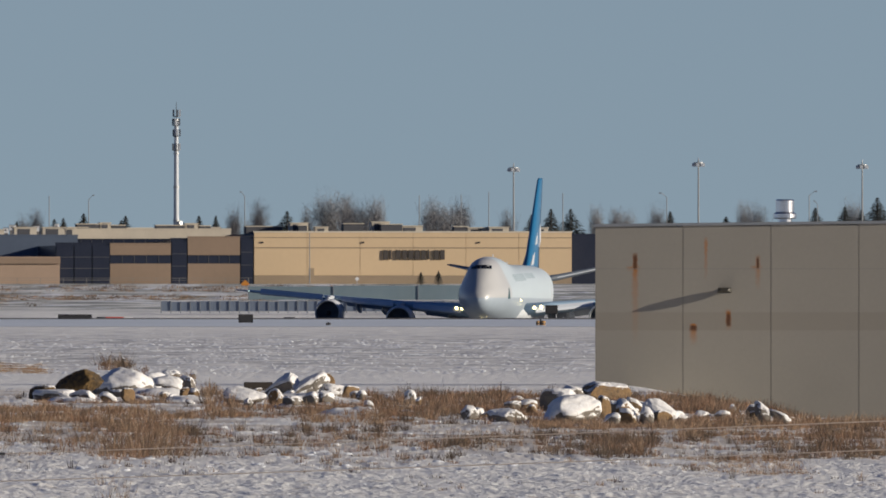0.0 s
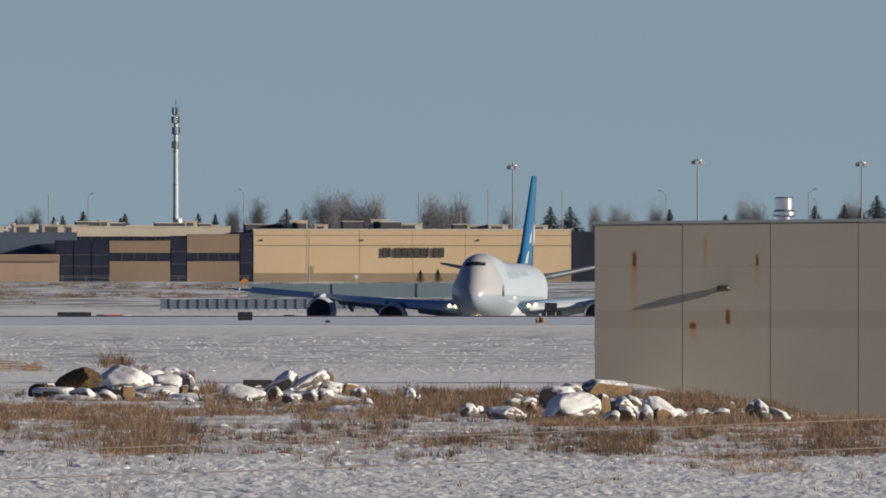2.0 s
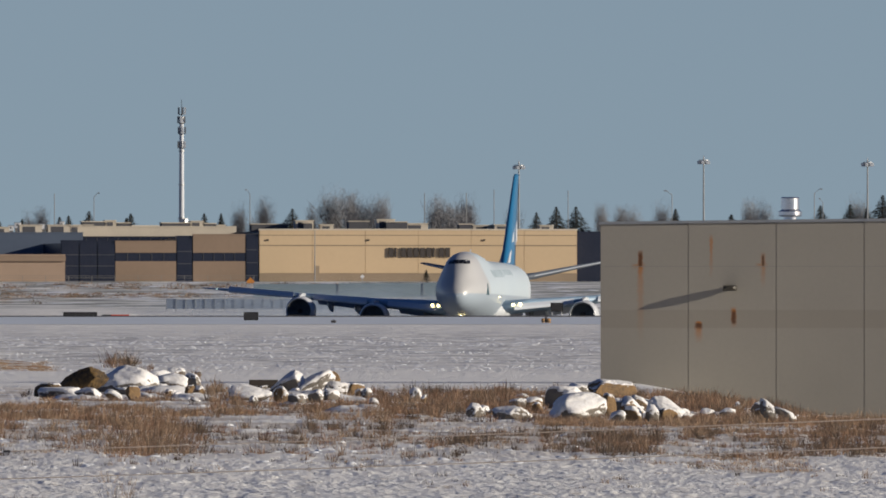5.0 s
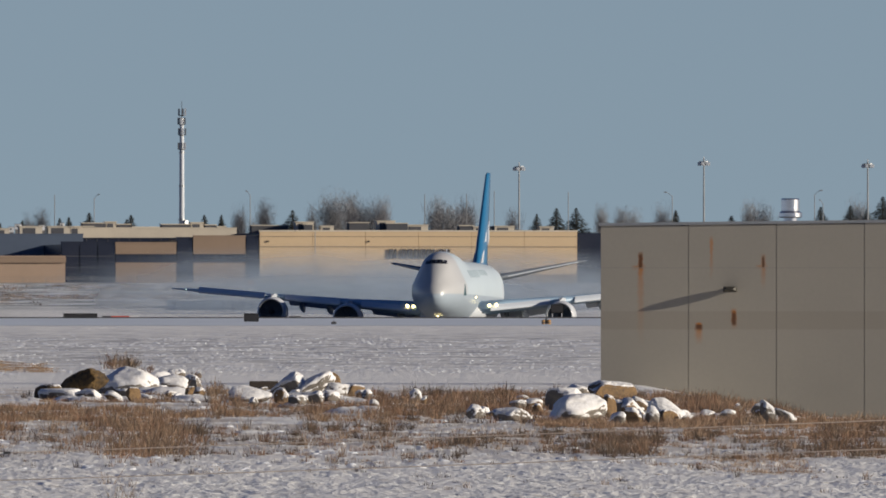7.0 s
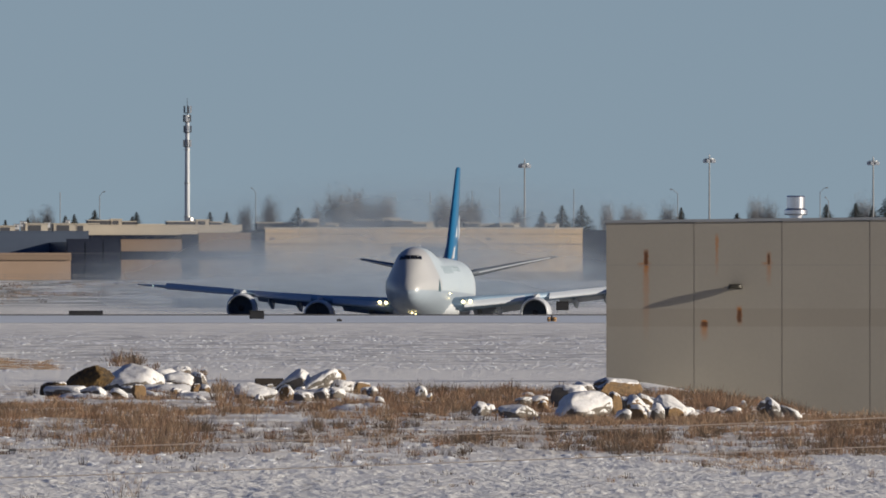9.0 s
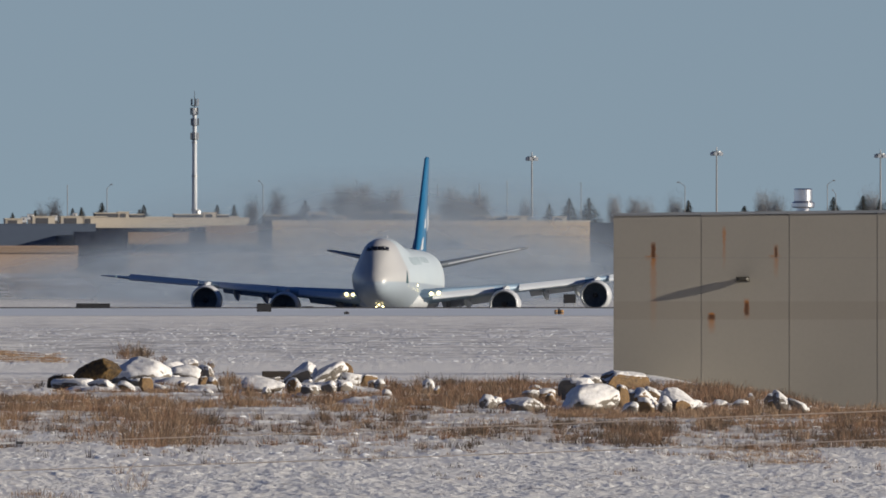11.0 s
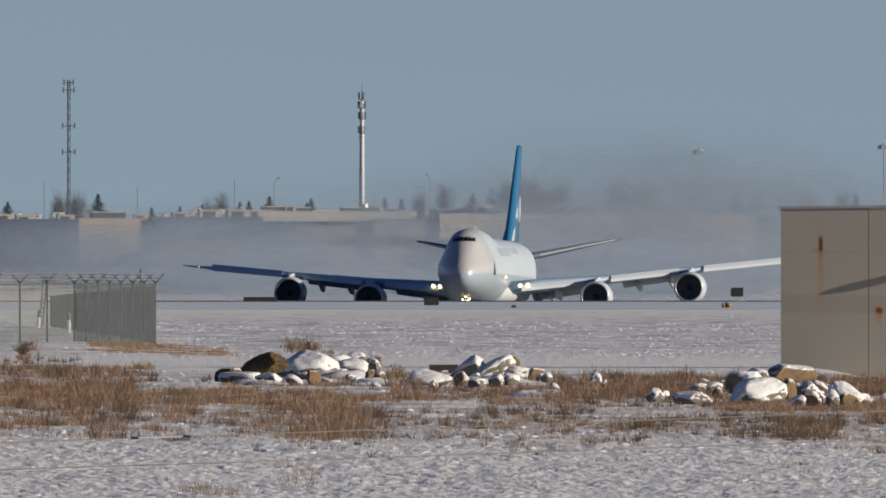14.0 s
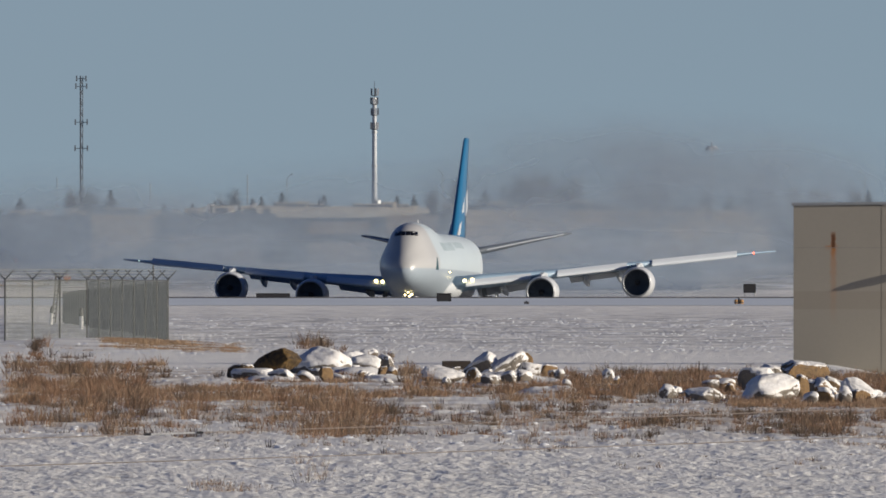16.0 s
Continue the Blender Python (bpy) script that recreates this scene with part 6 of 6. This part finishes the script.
def street_lamp(x, y, top, arm):
    g = float(ground_z(x, y))
    h = top - g
    t = root("street_lamp", pose(x, y, g), "thin grey street lamp with a bent arm" if arm else "thin plain grey pole", "street lamp" if arm else "pole", "street poles")
    part("pole", rod((0, 0, 0), (0, 0, h - (0.8 if arm else 0)), 0.10, 0.07, 8), POLE_GREY, t)
    if arm:
        part("arm", rod((0, 0, h - 0.8), (arm, 0, h), 0.06, 0.05, 6), POLE_GREY, t)
        part("lamp_head", box(min(arm, arm * 1.5), max(arm, arm * 1.5), -0.2, 0.2, h - 0.12, h + 0.1, 0.03), POLE_GREY, t)


for lx, lz, arm in ((8.582, 33.486, 0), (22.462, 33.274, 0), (-4.45, 32.85, 0), (-73.849, 32.744, 0),
                    (-66.432, 32.85, 0.7), (-37.189, 33.486, -0.6), (68.657, 33.592, 1.0), (70.246, 31.79, -0.5),
                    (41.957, 33.274, -1.0), (3.39, 32.85, 0), (-92.073, 31.155, 0), (-109.555, 32.214, 0)):
    street_lamp(lx, 4450, lz, arm)
street_lamp(-23.319, 4150, 24.229, 0)


def trailer(x, y, wide, top, tall):
    """A small pale trailer or cabin on the ridge."""
    g = float(ground_z(x, y))
    t = root("site_trailer", pose(x, y, g), "small white site trailer on the ridge", "trailer", "site trailers")
    z = top - g
    part("body", box(-wide / 2, wide / 2, 0, 2.4, z - tall, z, 0.06), WHITE_PAINT, t)
    part("roof", box(-wide / 2 - 0.06, wide / 2 + 0.06, -0.06, 2.5, z + 0.004, z + 0.1), GALVANISED, t)
    part("window", box(-wide * 0.2, wide * 0.1, -0.03, -0.003, z - tall * 0.55, z - tall * 0.25), DARK_METAL, t, "dark window")
    part("skirt", box(-wide / 2 + 0.1, wide / 2 - 0.1, 0.1, 2.3, -0.2, z - tall - 0.004), CONCRETE_DARK, t)


trailer(-80.373, 4430, 1.266, 27.12, 0.949)
trailer(-75.943, 4430, 1.055, 26.909, 0.949)
trailer(-72.673, 4430, 1.477, 26.803, 0.949)
trailer(-67.927, 4430, 1.266, 26.698, 0.949)
trailer(-63.075, 4430, 1.477, 26.803, 0.949)
trailer(-114.336, 4430, 1.688, 26.17, 0.949)
trailer(-110.328, 4430, 1.266, 25.96, 0.949)
trailer(-106.425, 4430, 2.11, 26.276, 0.949)
trailer(-95.35, 4430, 1.055, 25.749, 0.949)
trailer(-72.146, 4430, 0.844, 27.331, 0.949)
trailer(-27.213, 4430, 0.844, 27.225, 0.949)
trailer(-86.912, 4430, 1.477, 26.065, 0.949)
trailer(-81.639, 4430, 1.055, 26.592, 0.949)


# ---- trees ----
BARK = mat("grey_bark", (0.12, 0.095, 0.08), (0.17, 0.14, 0.12), 0.8, 0.9)
TWIG = mat("bare_twigs", (0.145, 0.145, 0.155), (0.185, 0.185, 0.195), 0.3, 0.95)
NEEDLE = mat("spruce_needles", (0.045, 0.055, 0.055), (0.065, 0.075, 0.07), 0.6, 0.95)


def bare_tree(seed, high, wide):
    """Trunk with limbs, and a wide crown of fine bare twigs."""
    rnd = random.Random(seed)
    t = root("bare_tree", pose(0, 0, -500), "leafless grey-brown deciduous tree", "tree", "bare trees behind the warehouses")
    limbs, twigs = bmesh.new(), bmesh.new()
    rod((0, 0, -0.5), (0, 0, high * 0.4), 0.28, 0.2, 7, limbs)
    tips = []
    for k in range(16):
        a, lean = rnd.uniform(0, 2 * math.pi), rnd.uniform(0.1, 0.62)
        d = Vector((math.cos(a) * lean * wide / high * 1.5, math.sin(a) * lean, 1)).normalized()
        p = Vector((0, 0, high * rnd.uniform(0.2, 0.42)))
        size = high * rnd.uniform(0.42, 0.62)
        r = 0.06
        for _ in range(4):
            q = p + d * size / 4
            rod(p, q, r, r * 0.7, 5, limbs, False)
            p, r = q, r * 0.7
            d = (d + Vector((rnd.gauss(0, 0.22), rnd.gauss(0, 0.22), 0.10))).normalized()
            tips.append((p.copy(), d.copy()))
    for k in range(9000):
        # twigs fill a rounded, uneven crown
        v = Vector((rnd.gauss(0, 1), rnd.gauss(0, 1), rnd.gauss(0, 1))).normalized() * rnd.random() ** 0.45
        reach = 0.82 + 0.5 * noise.noise(v * 1.7 + Vector((seed, 0, 0)))
        s = Vector((v.x * wide * 0.5 * reach, v.y * wide * 0.4 * reach, high * (0.60 + 0.38 * v.z * reach)))
        if k % 3:
            o = rnd.choice(tips)[0]
            s = (s + o * 1.2) / 2.2
        e = s + Vector((v.x * 0.5 + rnd.gauss(0, 0.4), rnd.gauss(0, 0.4), rnd.gauss(0.5, 0.35))).normalized() * rnd.uniform(0.4, 1.2)
        if e.z > high or e.z < high * 0.12:
            continue
        w = Vector((rnd.uniform(-1, 1), 0.2, rnd.uniform(-1, 1))).normalized() * 0.02
        twigs.faces.new([twigs.verts.new(c) for c in (s - w, s + w, e)])
    part("trunk", limbs, BARK, t)
    part("crown", twigs, TWIG, t)
    return t


def spruce(seed, high, wide):
    rnd = random.Random(seed)
    t = root("spruce", pose(0, 0, -500), "dark green spruce tree with an uneven outline", "tree", "spruces behind the warehouses")
    part("trunk", rod((0, 0, -0.5), (0, 0, high * 0.95), 0.22, 0.04, 7), BARK, t)
    bm = bmesh.new()
    for _ in range(2600):
        u = rnd.random() ** 0.75
        z = high * (0.04 + 0.96 * u)
        r = wide * 0.5 * (1 - u) * (0.88 + 0.14 * math.sin(u * 60 + seed)) + 0.02
        a = rnd.uniform(0, 2 * math.pi)
        k = rnd.uniform(0.25, 1.05)
        c = Vector((math.cos(a) * r * k, math.sin(a) * r * k, z))
        d = Vector((math.cos(a), math.sin(a), -0.45)).normalized() * rnd.uniform(0.25, 0.6) * min(1, 0.2 + 2.4 * (1 - u))
        s = Vector((-math.sin(a), math.cos(a), rnd.uniform(-0.4, 0.4))) * rnd.uniform(0.06, 0.15) * min(1, 0.3 + 2.2 * (1 - u))
        bm.faces.new([bm.verts.new(q) for q in (c - s, c + s, c + d)])
    part("crown", bm, NEEDLE, t)
    return t


BARE = [bare_tree(3, 14, 10), bare_tree(5, 14, 8), bare_tree(9, 13, 15)]
SPRUCES = [spruce(1, 12, 5), spruce(2, 12, 4), spruce(4, 12, 6.5)]


def plant(kinds, k, x, y, top, fat):
    """A tree of one kind at a place, grown to reach a height."""
    src = kinds[k]
    g = float(ground_z(x, y))
    size = (top - g) / (12.2 if kinds is BARE else 12)
    m = pose(x, y, g, 0, 0, (x * 37) % 360) @ Matrix.Diagonal((size * fat, size * fat, size, 1))
    if src.location.z < -400:
        src.matrix_basis = m
        src.scale = (size * fat, size * fat, size)
        return src
    keep = src.scale.copy()
    src.scale = (1, 1, 1)
    made = copy_thing(src, m)
    src.scale = keep
    return made


plant(BARE, 0, -22.149, 4560, 33.62, 0.75)
plant(BARE, 2, -15.658, 4567, 33.234, 0.62)
plant(BARE, 2, 0.327, 4574, 33.065, 0.75)
plant(BARE, 0, -40.247, 4581, 30.931, 0.45)
plant(BARE, 1, -35.393, 4588, 32.068, 0.5)
plant(BARE, 1, -78.99, 4595, 30.364, 0.5)
plant(BARE, 1, -26.188, 4602, 31.065, 0.4)
plant(BARE, 1, 12.73, 4609, 30.451, 0.5)
plant(BARE, 2, 35.829, 4616, 32.034, 0.4)
plant(BARE, 0, 41.607, 4623, 31.639, 0.5)
plant(BARE, 2, 61.292, 4630, 33.228, 0.45)
plant(BARE, 1, 30.03, 4637, 31.288, 0.45)
plant(BARE, 0, 80.054, 4644, 32.881, 0.6)
plant(BARE, 2, -108.413, 4651, 32.485, 0.5)
plant(BARE, 0, -111.903, 4658, 30.979, 0.45)
plant(BARE, 1, -19.104, 4665, 33.689, 0.6)
plant(BARE, 0, 3.448, 4672, 33.069, 0.5)
plant(BARE, 1, -2.674, 4679, 33.116, 0.5)
plant(BARE, 1, 59.802, 4686, 32.494, 0.5)
plant(BARE, 0, -83.133, 4693, 29.858, 0.4)
plant(BARE, 2, -38.495, 4700, 30.571, 0.3)
plant(BARE, 1, 34.294, 4707, 31.287, 0.5)
plant(BARE, 1, -13.356, 4714, 33.351, 0.5)
plant(SPRUCES, 1, -3.826, 4120, 17.297, 2.6)
plant(SPRUCES, 1, -0.785, 4120, 17.493, 2.6)
plant(SPRUCES, 0, -67.84, 4480, 29.647, 2.3)
plant(SPRUCES, 0, -60.027, 4486, 29.257, 2.3)
plant(SPRUCES, 1, -46.203, 4492, 29.294, 2.3)
plant(SPRUCES, 1, -43.052, 4498, 29.331, 2.07)
plant(SPRUCES, 2, -29.598, 4504, 30.225, 2.3)
plant(SPRUCES, 0, 20.51, 4510, 30.693, 2.3)
plant(SPRUCES, 2, 24.3, 4516, 30.731, 2.3)
plant(SPRUCES, 1, 43.282, 4522, 30.339, 2.3)
plant(SPRUCES, 0, 71.046, 4528, 31.024, 2.3)
plant(SPRUCES, 2, 83.015, 4534, 33.006, 2.3)
plant(SPRUCES, 0, 76.856, 4540, 31.318, 2.3)
plant(SPRUCES, 1, -72.736, 4546, 29.192, 2.3)
plant(SPRUCES, 1, -74.566, 4552, 29.012, 2.3)
plant(SPRUCES, 0, -101.904, 4558, 30.567, 2.3)
plant(SPRUCES, 2, -119.425, 4564, 29.084, 2.3)
plant(SPRUCES, 1, -82.042, 4570, 28.685, 2.3)
plant(SPRUCES, 0, -91.956, 4576, 28.066, 2.3)
plant(SPRUCES, 1, 54.657, 4582, 29.628, 3.22)
plant(SPRUCES, 0, -62.156, 4588, 29.01, 2.76)
plant(SPRUCES, 2, 17.063, 4594, 30.139, 1.84)
plant(SPRUCES, 1, -86.962, 4600, 28.424, 2.3)
plant(SPRUCES, 0, -79.399, 4606, 28.568, 2.3)
plant(SPRUCES, 1, -21.303, 4612, 29.372, 2.3)
plant(SPRUCES, 0, 81.475, 4618, 31.167, 2.3)


# ---- snow blown up behind the engines ----
def blown_snow_material(name, density):
    m = bpy.data.materials.new(name)
    m.use_nodes = True
    n, l = m.node_tree.nodes, m.node_tree.links
    n.remove(n["Principled BSDF"])
    tc, flat, length, fall, ns, nr = (n.new("ShaderNodeTexCoord"), n.new("ShaderNodeVectorMath"), n.new("ShaderNodeVectorMath"),
                                      n.new("ShaderNodeMapRange"), n.new("ShaderNodeTexNoise"), n.new("ShaderNodeMapRange"))
    flat.operation, length.operation = "MULTIPLY", "LENGTH"
    flat.inputs[1].default_value = (1, 0, 1)
    l.new(tc.outputs["Object"], flat.inputs[0])
    l.new(flat.outputs[0], length.inputs[0])
    fall.interpolation_type = "SMOOTHSTEP"
    l.new(length.outputs["Value"], fall.inputs[0])
    fall.inputs[1].default_value, fall.inputs[2].default_value, fall.inputs[3].default_value, fall.inputs[4].default_value = 0.97, 0.25, 0.0, 1.0
    info, add = n.new("ShaderNodeObjectInfo"), n.new("ShaderNodeMath")
    add.operation = "MULTIPLY"
    add.inputs[1].default_value = 40.0
    l.new(info.outputs["Random"], add.inputs[0])
    ns.noise_dimensions = "4D"
    ns.inputs["Scale"].default_value, ns.inputs["Detail"].default_value, ns.inputs["Roughness"].default_value = 1.3, 2, 0.5
    l.new(add.outputs[0], ns.inputs["W"])
    even = n.new("ShaderNodeMapping")
    even.inputs["Scale"].default_value = (3.0, 1.0, 1.0)
    l.new(tc.outputs["Object"], even.inputs["Vector"])
    l.new(even.outputs[0], ns.inputs["Vector"])
    l.new(ns.outputs[0], nr.inputs[0])
    nr.inputs[1].default_value, nr.inputs[2].default_value, nr.inputs[3].default_value, nr.inputs[4].default_value = 0.34, 0.68, 0.48, 1.0
    a, b = n.new("ShaderNodeMath"), n.new("ShaderNodeMath")
    a.operation = b.operation = "MULTIPLY"
    l.new(fall.outputs[0], a.inputs[0])
    l.new(nr.outputs[0], a.inputs[1])
    l.new(a.outputs[0], b.inputs[0])
    b.inputs[1].default_value = density
    clear, white, through_, half, mix = (n.new("ShaderNodeBsdfTransparent"), n.new("ShaderNodeBsdfDiffuse"), n.new("ShaderNodeBsdfTranslucent"),
                                         n.new("ShaderNodeMixShader"), n.new("ShaderNodeMixShader"))
    white.inputs[0].default_value = through_.inputs[0].default_value = (0.52, 0.61, 0.695, 1)
    half.inputs[0].default_value = 0.5
    l.new(white.outputs[0], half.inputs[1])
    l.new(through_.outputs[0], half.inputs[2])
    l.new(b.outputs[0], mix.inputs[0])
    l.new(clear.outputs[0], mix.inputs[1])
    l.new(half.outputs[0], mix.inputs[2])
    l.new(mix.outputs[0], n["Material Output"].inputs["Surface"])
    return m


def billow_mesh():
    bm = bmesh.new()
    nu, nv = 28, 20
    g = []
    for j in range(nv + 1):
        row = []
        for i in range(nu + 1):
            u, v = 2 * i / nu - 1, 2 * j / nv - 1
            s = max(abs(u), abs(v)) / max(1e-6, math.hypot(u, v)) if (u or v) else 1
            u, v = u * s, v * s
            r2 = u * u + v * v
            bulge = 1 - r2 + 0.14 * noise.noise(Vector((u * 2.3, v * 2.3, 4.0)))
            row.append(bm.verts.new((u, -bulge, v)))
        g.append(row)
    for a, b in zip(g, g[1:]):
        for i in range(nu):
            bm.faces.new((a[i], a[i + 1], b[i + 1], b[i]))
    me = bpy.data.meshes.new("snow_billow")
    for f in bm.faces:
        f.smooth = True
    bm.to_mesh(me)
    bm.free()
    return me


BILLOW = billow_mesh()
BILLOW.materials.append(blown_snow_material("blown_snow", 0.80))
DENSE_BILLOW = BILLOW.copy()
DENSE_BILLOW.materials.clear()
DENSE_BILLOW.materials.append(blown_snow_material("dense_blown_snow", 0.97))
THIN_BILLOW = BILLOW.copy()
THIN_BILLOW.materials.clear()
THIN_BILLOW.materials.append(blown_snow_material("thin_blown_snow", 0.62))
CLOUDS = []


def snow_cloud(wide, high, rows, mesh=BILLOW):
    """A billow of blown snow: half width and half height in metres, and its way as (seconds, x, y, z)."""
    ob = new("snow_cloud", mesh)
    ob.scale = (wide, 1.2, high)
    tagged(ob, "drifting cloud of fine snow blown up behind the jet", "blown snow", "clouds of blown snow")
    CLOUDS.append((ob, rows))


snow_cloud(34.3, 5.2, [(0, -4.3, 2880, -1.82), (2.6, -4.3, 2880, -1.82), (6.5, -17.7, 2880, 11.27), (9, -20.8, 2880, 11.26), (12.5, -37.8, 2880, 10.22), (16, -50.4, 2880, 11.20)])
snow_cloud(33.6, 5.6, [(0, 13.1, 2940, -1.00), (3.4, 13.1, 2940, -1.00), (7, 4.6, 2940, 11.03), (9, 3.3, 2940, 11.88), (12.5, -5.0, 2940, 10.53), (16, -16.4, 2940, 11.54)])
snow_cloud(38.6, 8.0, [(0, -2.7, 3000, -1.01), (5.5, -2.7, 3000, -1.01), (9, -13.1, 3000, 13.23), (12.5, -22.3, 3000, 13.14), (16, -33.9, 3000, 14.74)])
snow_cloud(32.1, 7.9, [(0, -27.4, 3060, -0.54), (8.5, -27.4, 3060, -0.54), (11.5, -44.0, 3060, 11.30), (12.5, -46.0, 3060, 12.06), (16, -68.8, 3060, 14.42)])
snow_cloud(38.6, 8.6, [(0, -3.4, 3120, -0.94), (8, -3.4, 3120, -0.94), (11.5, 1.2, 3120, 14.01), (12.5, 6.5, 3120, 14.71), (16, 7.1, 3120, 16.60)], DENSE_BILLOW)
snow_cloud(45.4, 11.7, [(0, -5.1, 3180, -3.71), (7.5, -5.1, 3180, -3.71), (12, -3.0, 3180, 20.38), (12.5, 6.7, 3180, 21.02), (16, -1.1, 3180, 23.25)], THIN_BILLOW)
snow_cloud(43.2, 8.9, [(0, 10.7, 3240, -0.50), (5.5, 10.7, 3240, -0.50), (8.5, -3.3, 3240, 19.35), (12.5, -17.9, 3240, 18.84), (16, -38.2, 3240, 19.49)], THIN_BILLOW)
snow_cloud(37.7, 8.5, [(0, -57.3, 3300, 0.23), (11.8, -57.3, 3300, 0.23), (14, -67.0, 3300, 13.82), (16, -75.8, 3300, 15.65)])
snow_cloud(51.9, 4.1, [(0, -10.7, 2868, -0.90), (3.6, -10.7, 2868, -0.90), (6.5, -13.5, 2868, 9.45), (9, -13.9, 2868, 9.31), (12.5, -17.2, 2868, 8.13), (16, -22.9, 2868, 8.71)])
snow_cloud(48.0, 14.0, [(0, 20.1, 3360, -4.94), (11, 20.1, 3360, -4.94), (14, 12.6, 3360, 18.04), (16, 7.6, 3360, 20.95)], DENSE_BILLOW)
snow_cloud(32.9, 8.0, [(0, -60.9, 3210, 0.17), (11.5, -60.9, 3210, 0.17), (14.5, -73.0, 3210, 16.87), (16, -79.1, 3210, 18.87)], THIN_BILLOW)
snow_cloud(36.0, 6.4, [(0, 23.1, 2905, -2.57), (10.5, 23.1, 2905, -2.57), (13.5, 9.9, 2905, 10.32), (14.5, 5.9, 2905, 11.42), (16, -1.0, 2905, 11.70)], DENSE_BILLOW)


# ---- what moves ----
def motions():
    walk(PLANE, [
        (0.0, pose(4.11, 2751.72, 4.06, 0.00, -0.7, -6.10)),
        (0.5, pose(4.01, 2744.14, 4.06, -0.05, -0.7, -6.09)),
        (1.0, pose(3.86, 2736.31, 4.06, -0.10, -0.7, -6.07)),
        (1.5, pose(3.66, 2728.26, 4.06, -0.15, -0.7, -6.06)),
        (2.0, pose(3.40, 2719.98, 4.06, -0.20, -0.7, -6.05)),
        (2.5, pose(3.10, 2711.48, 4.06, -0.24, -0.7, -6.04)),
        (3.0, pose(2.75, 2702.77, 4.06, -0.28, -0.7, -6.03)),
        (3.5, pose(2.36, 2693.85, 4.06, -0.32, -0.7, -6.01)),
        (4.0, pose(1.92, 2684.75, 4.06, -0.36, -0.7, -6.00)),
        (4.5, pose(1.44, 2675.44, 4.06, -0.36, -0.7, -5.84)),
        (5.0, pose(0.92, 2665.96, 4.06, -0.36, -0.7, -5.68)),
        (5.5, pose(0.35, 2656.31, 4.06, -0.37, -0.7, -5.52)),
        (6.0, pose(-0.26, 2646.48, 4.06, -0.37, -0.7, -5.36)),
        (6.5, pose(-0.92, 2636.50, 4.06, -0.37, -0.7, -5.20)),
        (7.0, pose(-1.63, 2626.37, 4.06, -0.38, -0.7, -5.06)),
        (7.5, pose(-2.39, 2616.10, 4.06, -0.38, -0.7, -4.92)),
        (8.0, pose(-3.19, 2605.69, 4.06, -0.38, -0.7, -4.78)),
        (8.5, pose(-4.05, 2595.14, 4.06, -0.38, -0.7, -4.64)),
        (9.0, pose(-4.96, 2584.48, 4.06, -0.39, -0.7, -4.50)),
        (9.5, pose(-5.94, 2573.70, 4.06, -0.39, -0.7, -4.50)),
        (10.0, pose(-6.97, 2562.81, 4.06, -0.39, -0.7, -4.50)),
        (10.5, pose(-8.05, 2551.82, 4.06, -0.39, -0.7, -4.50)),
        (11.0, pose(-9.20, 2540.73, 4.06, -0.40, -0.7, -4.50)),
        (11.5, pose(-10.41, 2529.54, 4.06, -0.40, -0.7, -4.50)),
        (12.0, pose(-11.68, 2518.28, 4.06, -0.40, -0.7, -4.54)),
        (12.5, pose(-13.01, 2506.93, 4.06, -0.40, -0.7, -4.59)),
        (13.0, pose(-14.42, 2495.52, 4.06, -0.40, -0.7, -4.63)),
        (13.5, pose(-15.89, 2484.03, 4.06, -0.41, -0.7, -4.68)),
        (14.0, pose(-17.43, 2472.49, 4.06, -0.41, -0.7, -4.72)),
        (14.5, pose(-19.05, 2460.88, 4.06, -0.41, -0.7, -4.77)),
        (15.0, pose(-20.73, 2449.23, 4.06, -0.41, -0.7, -4.81)),
        (15.5, pose(-22.50, 2437.53, 4.06, -0.42, -0.7, -4.86)),
        (16.0, pose(-24.34, 2425.80, 4.06, -0.42, -0.7, -4.90)),
    ])
    # the wings bend up as the jet gathers speed
    for wing, side in WINGS:
        rows = []
        for t, rise in ((0, 0.0), (8, 0.0), (12.5, 0.28), (16, 0.6)):
            rows.append((t, Matrix.Translation((side * 2.6, 0, 3.5)) @ pose(0, 0, 0, 0, -side * rise, 0) @ Matrix.Translation((-side * 2.6, 0, -3.5))))
        walk(wing, rows)
    # the barrier board tips over behind the kerb
    x, y, z = -30.634, 2214.5, 5.64
    walk(BARRIER, [(0, pose(x, y, z)), (7.2, pose(x, y, z)), (8.3, pose(x, y + 0.2, z - 0.12, -35)), (8.9, pose(x, y + 0.4, z - 0.42, -80)), (16, pose(x, y + 0.4, z - 0.42, -80))])
    for ob, rows in CLOUDS:
        walk(ob, [(t, pose(x, y, z)) for t, x, y, z in rows])


motions()
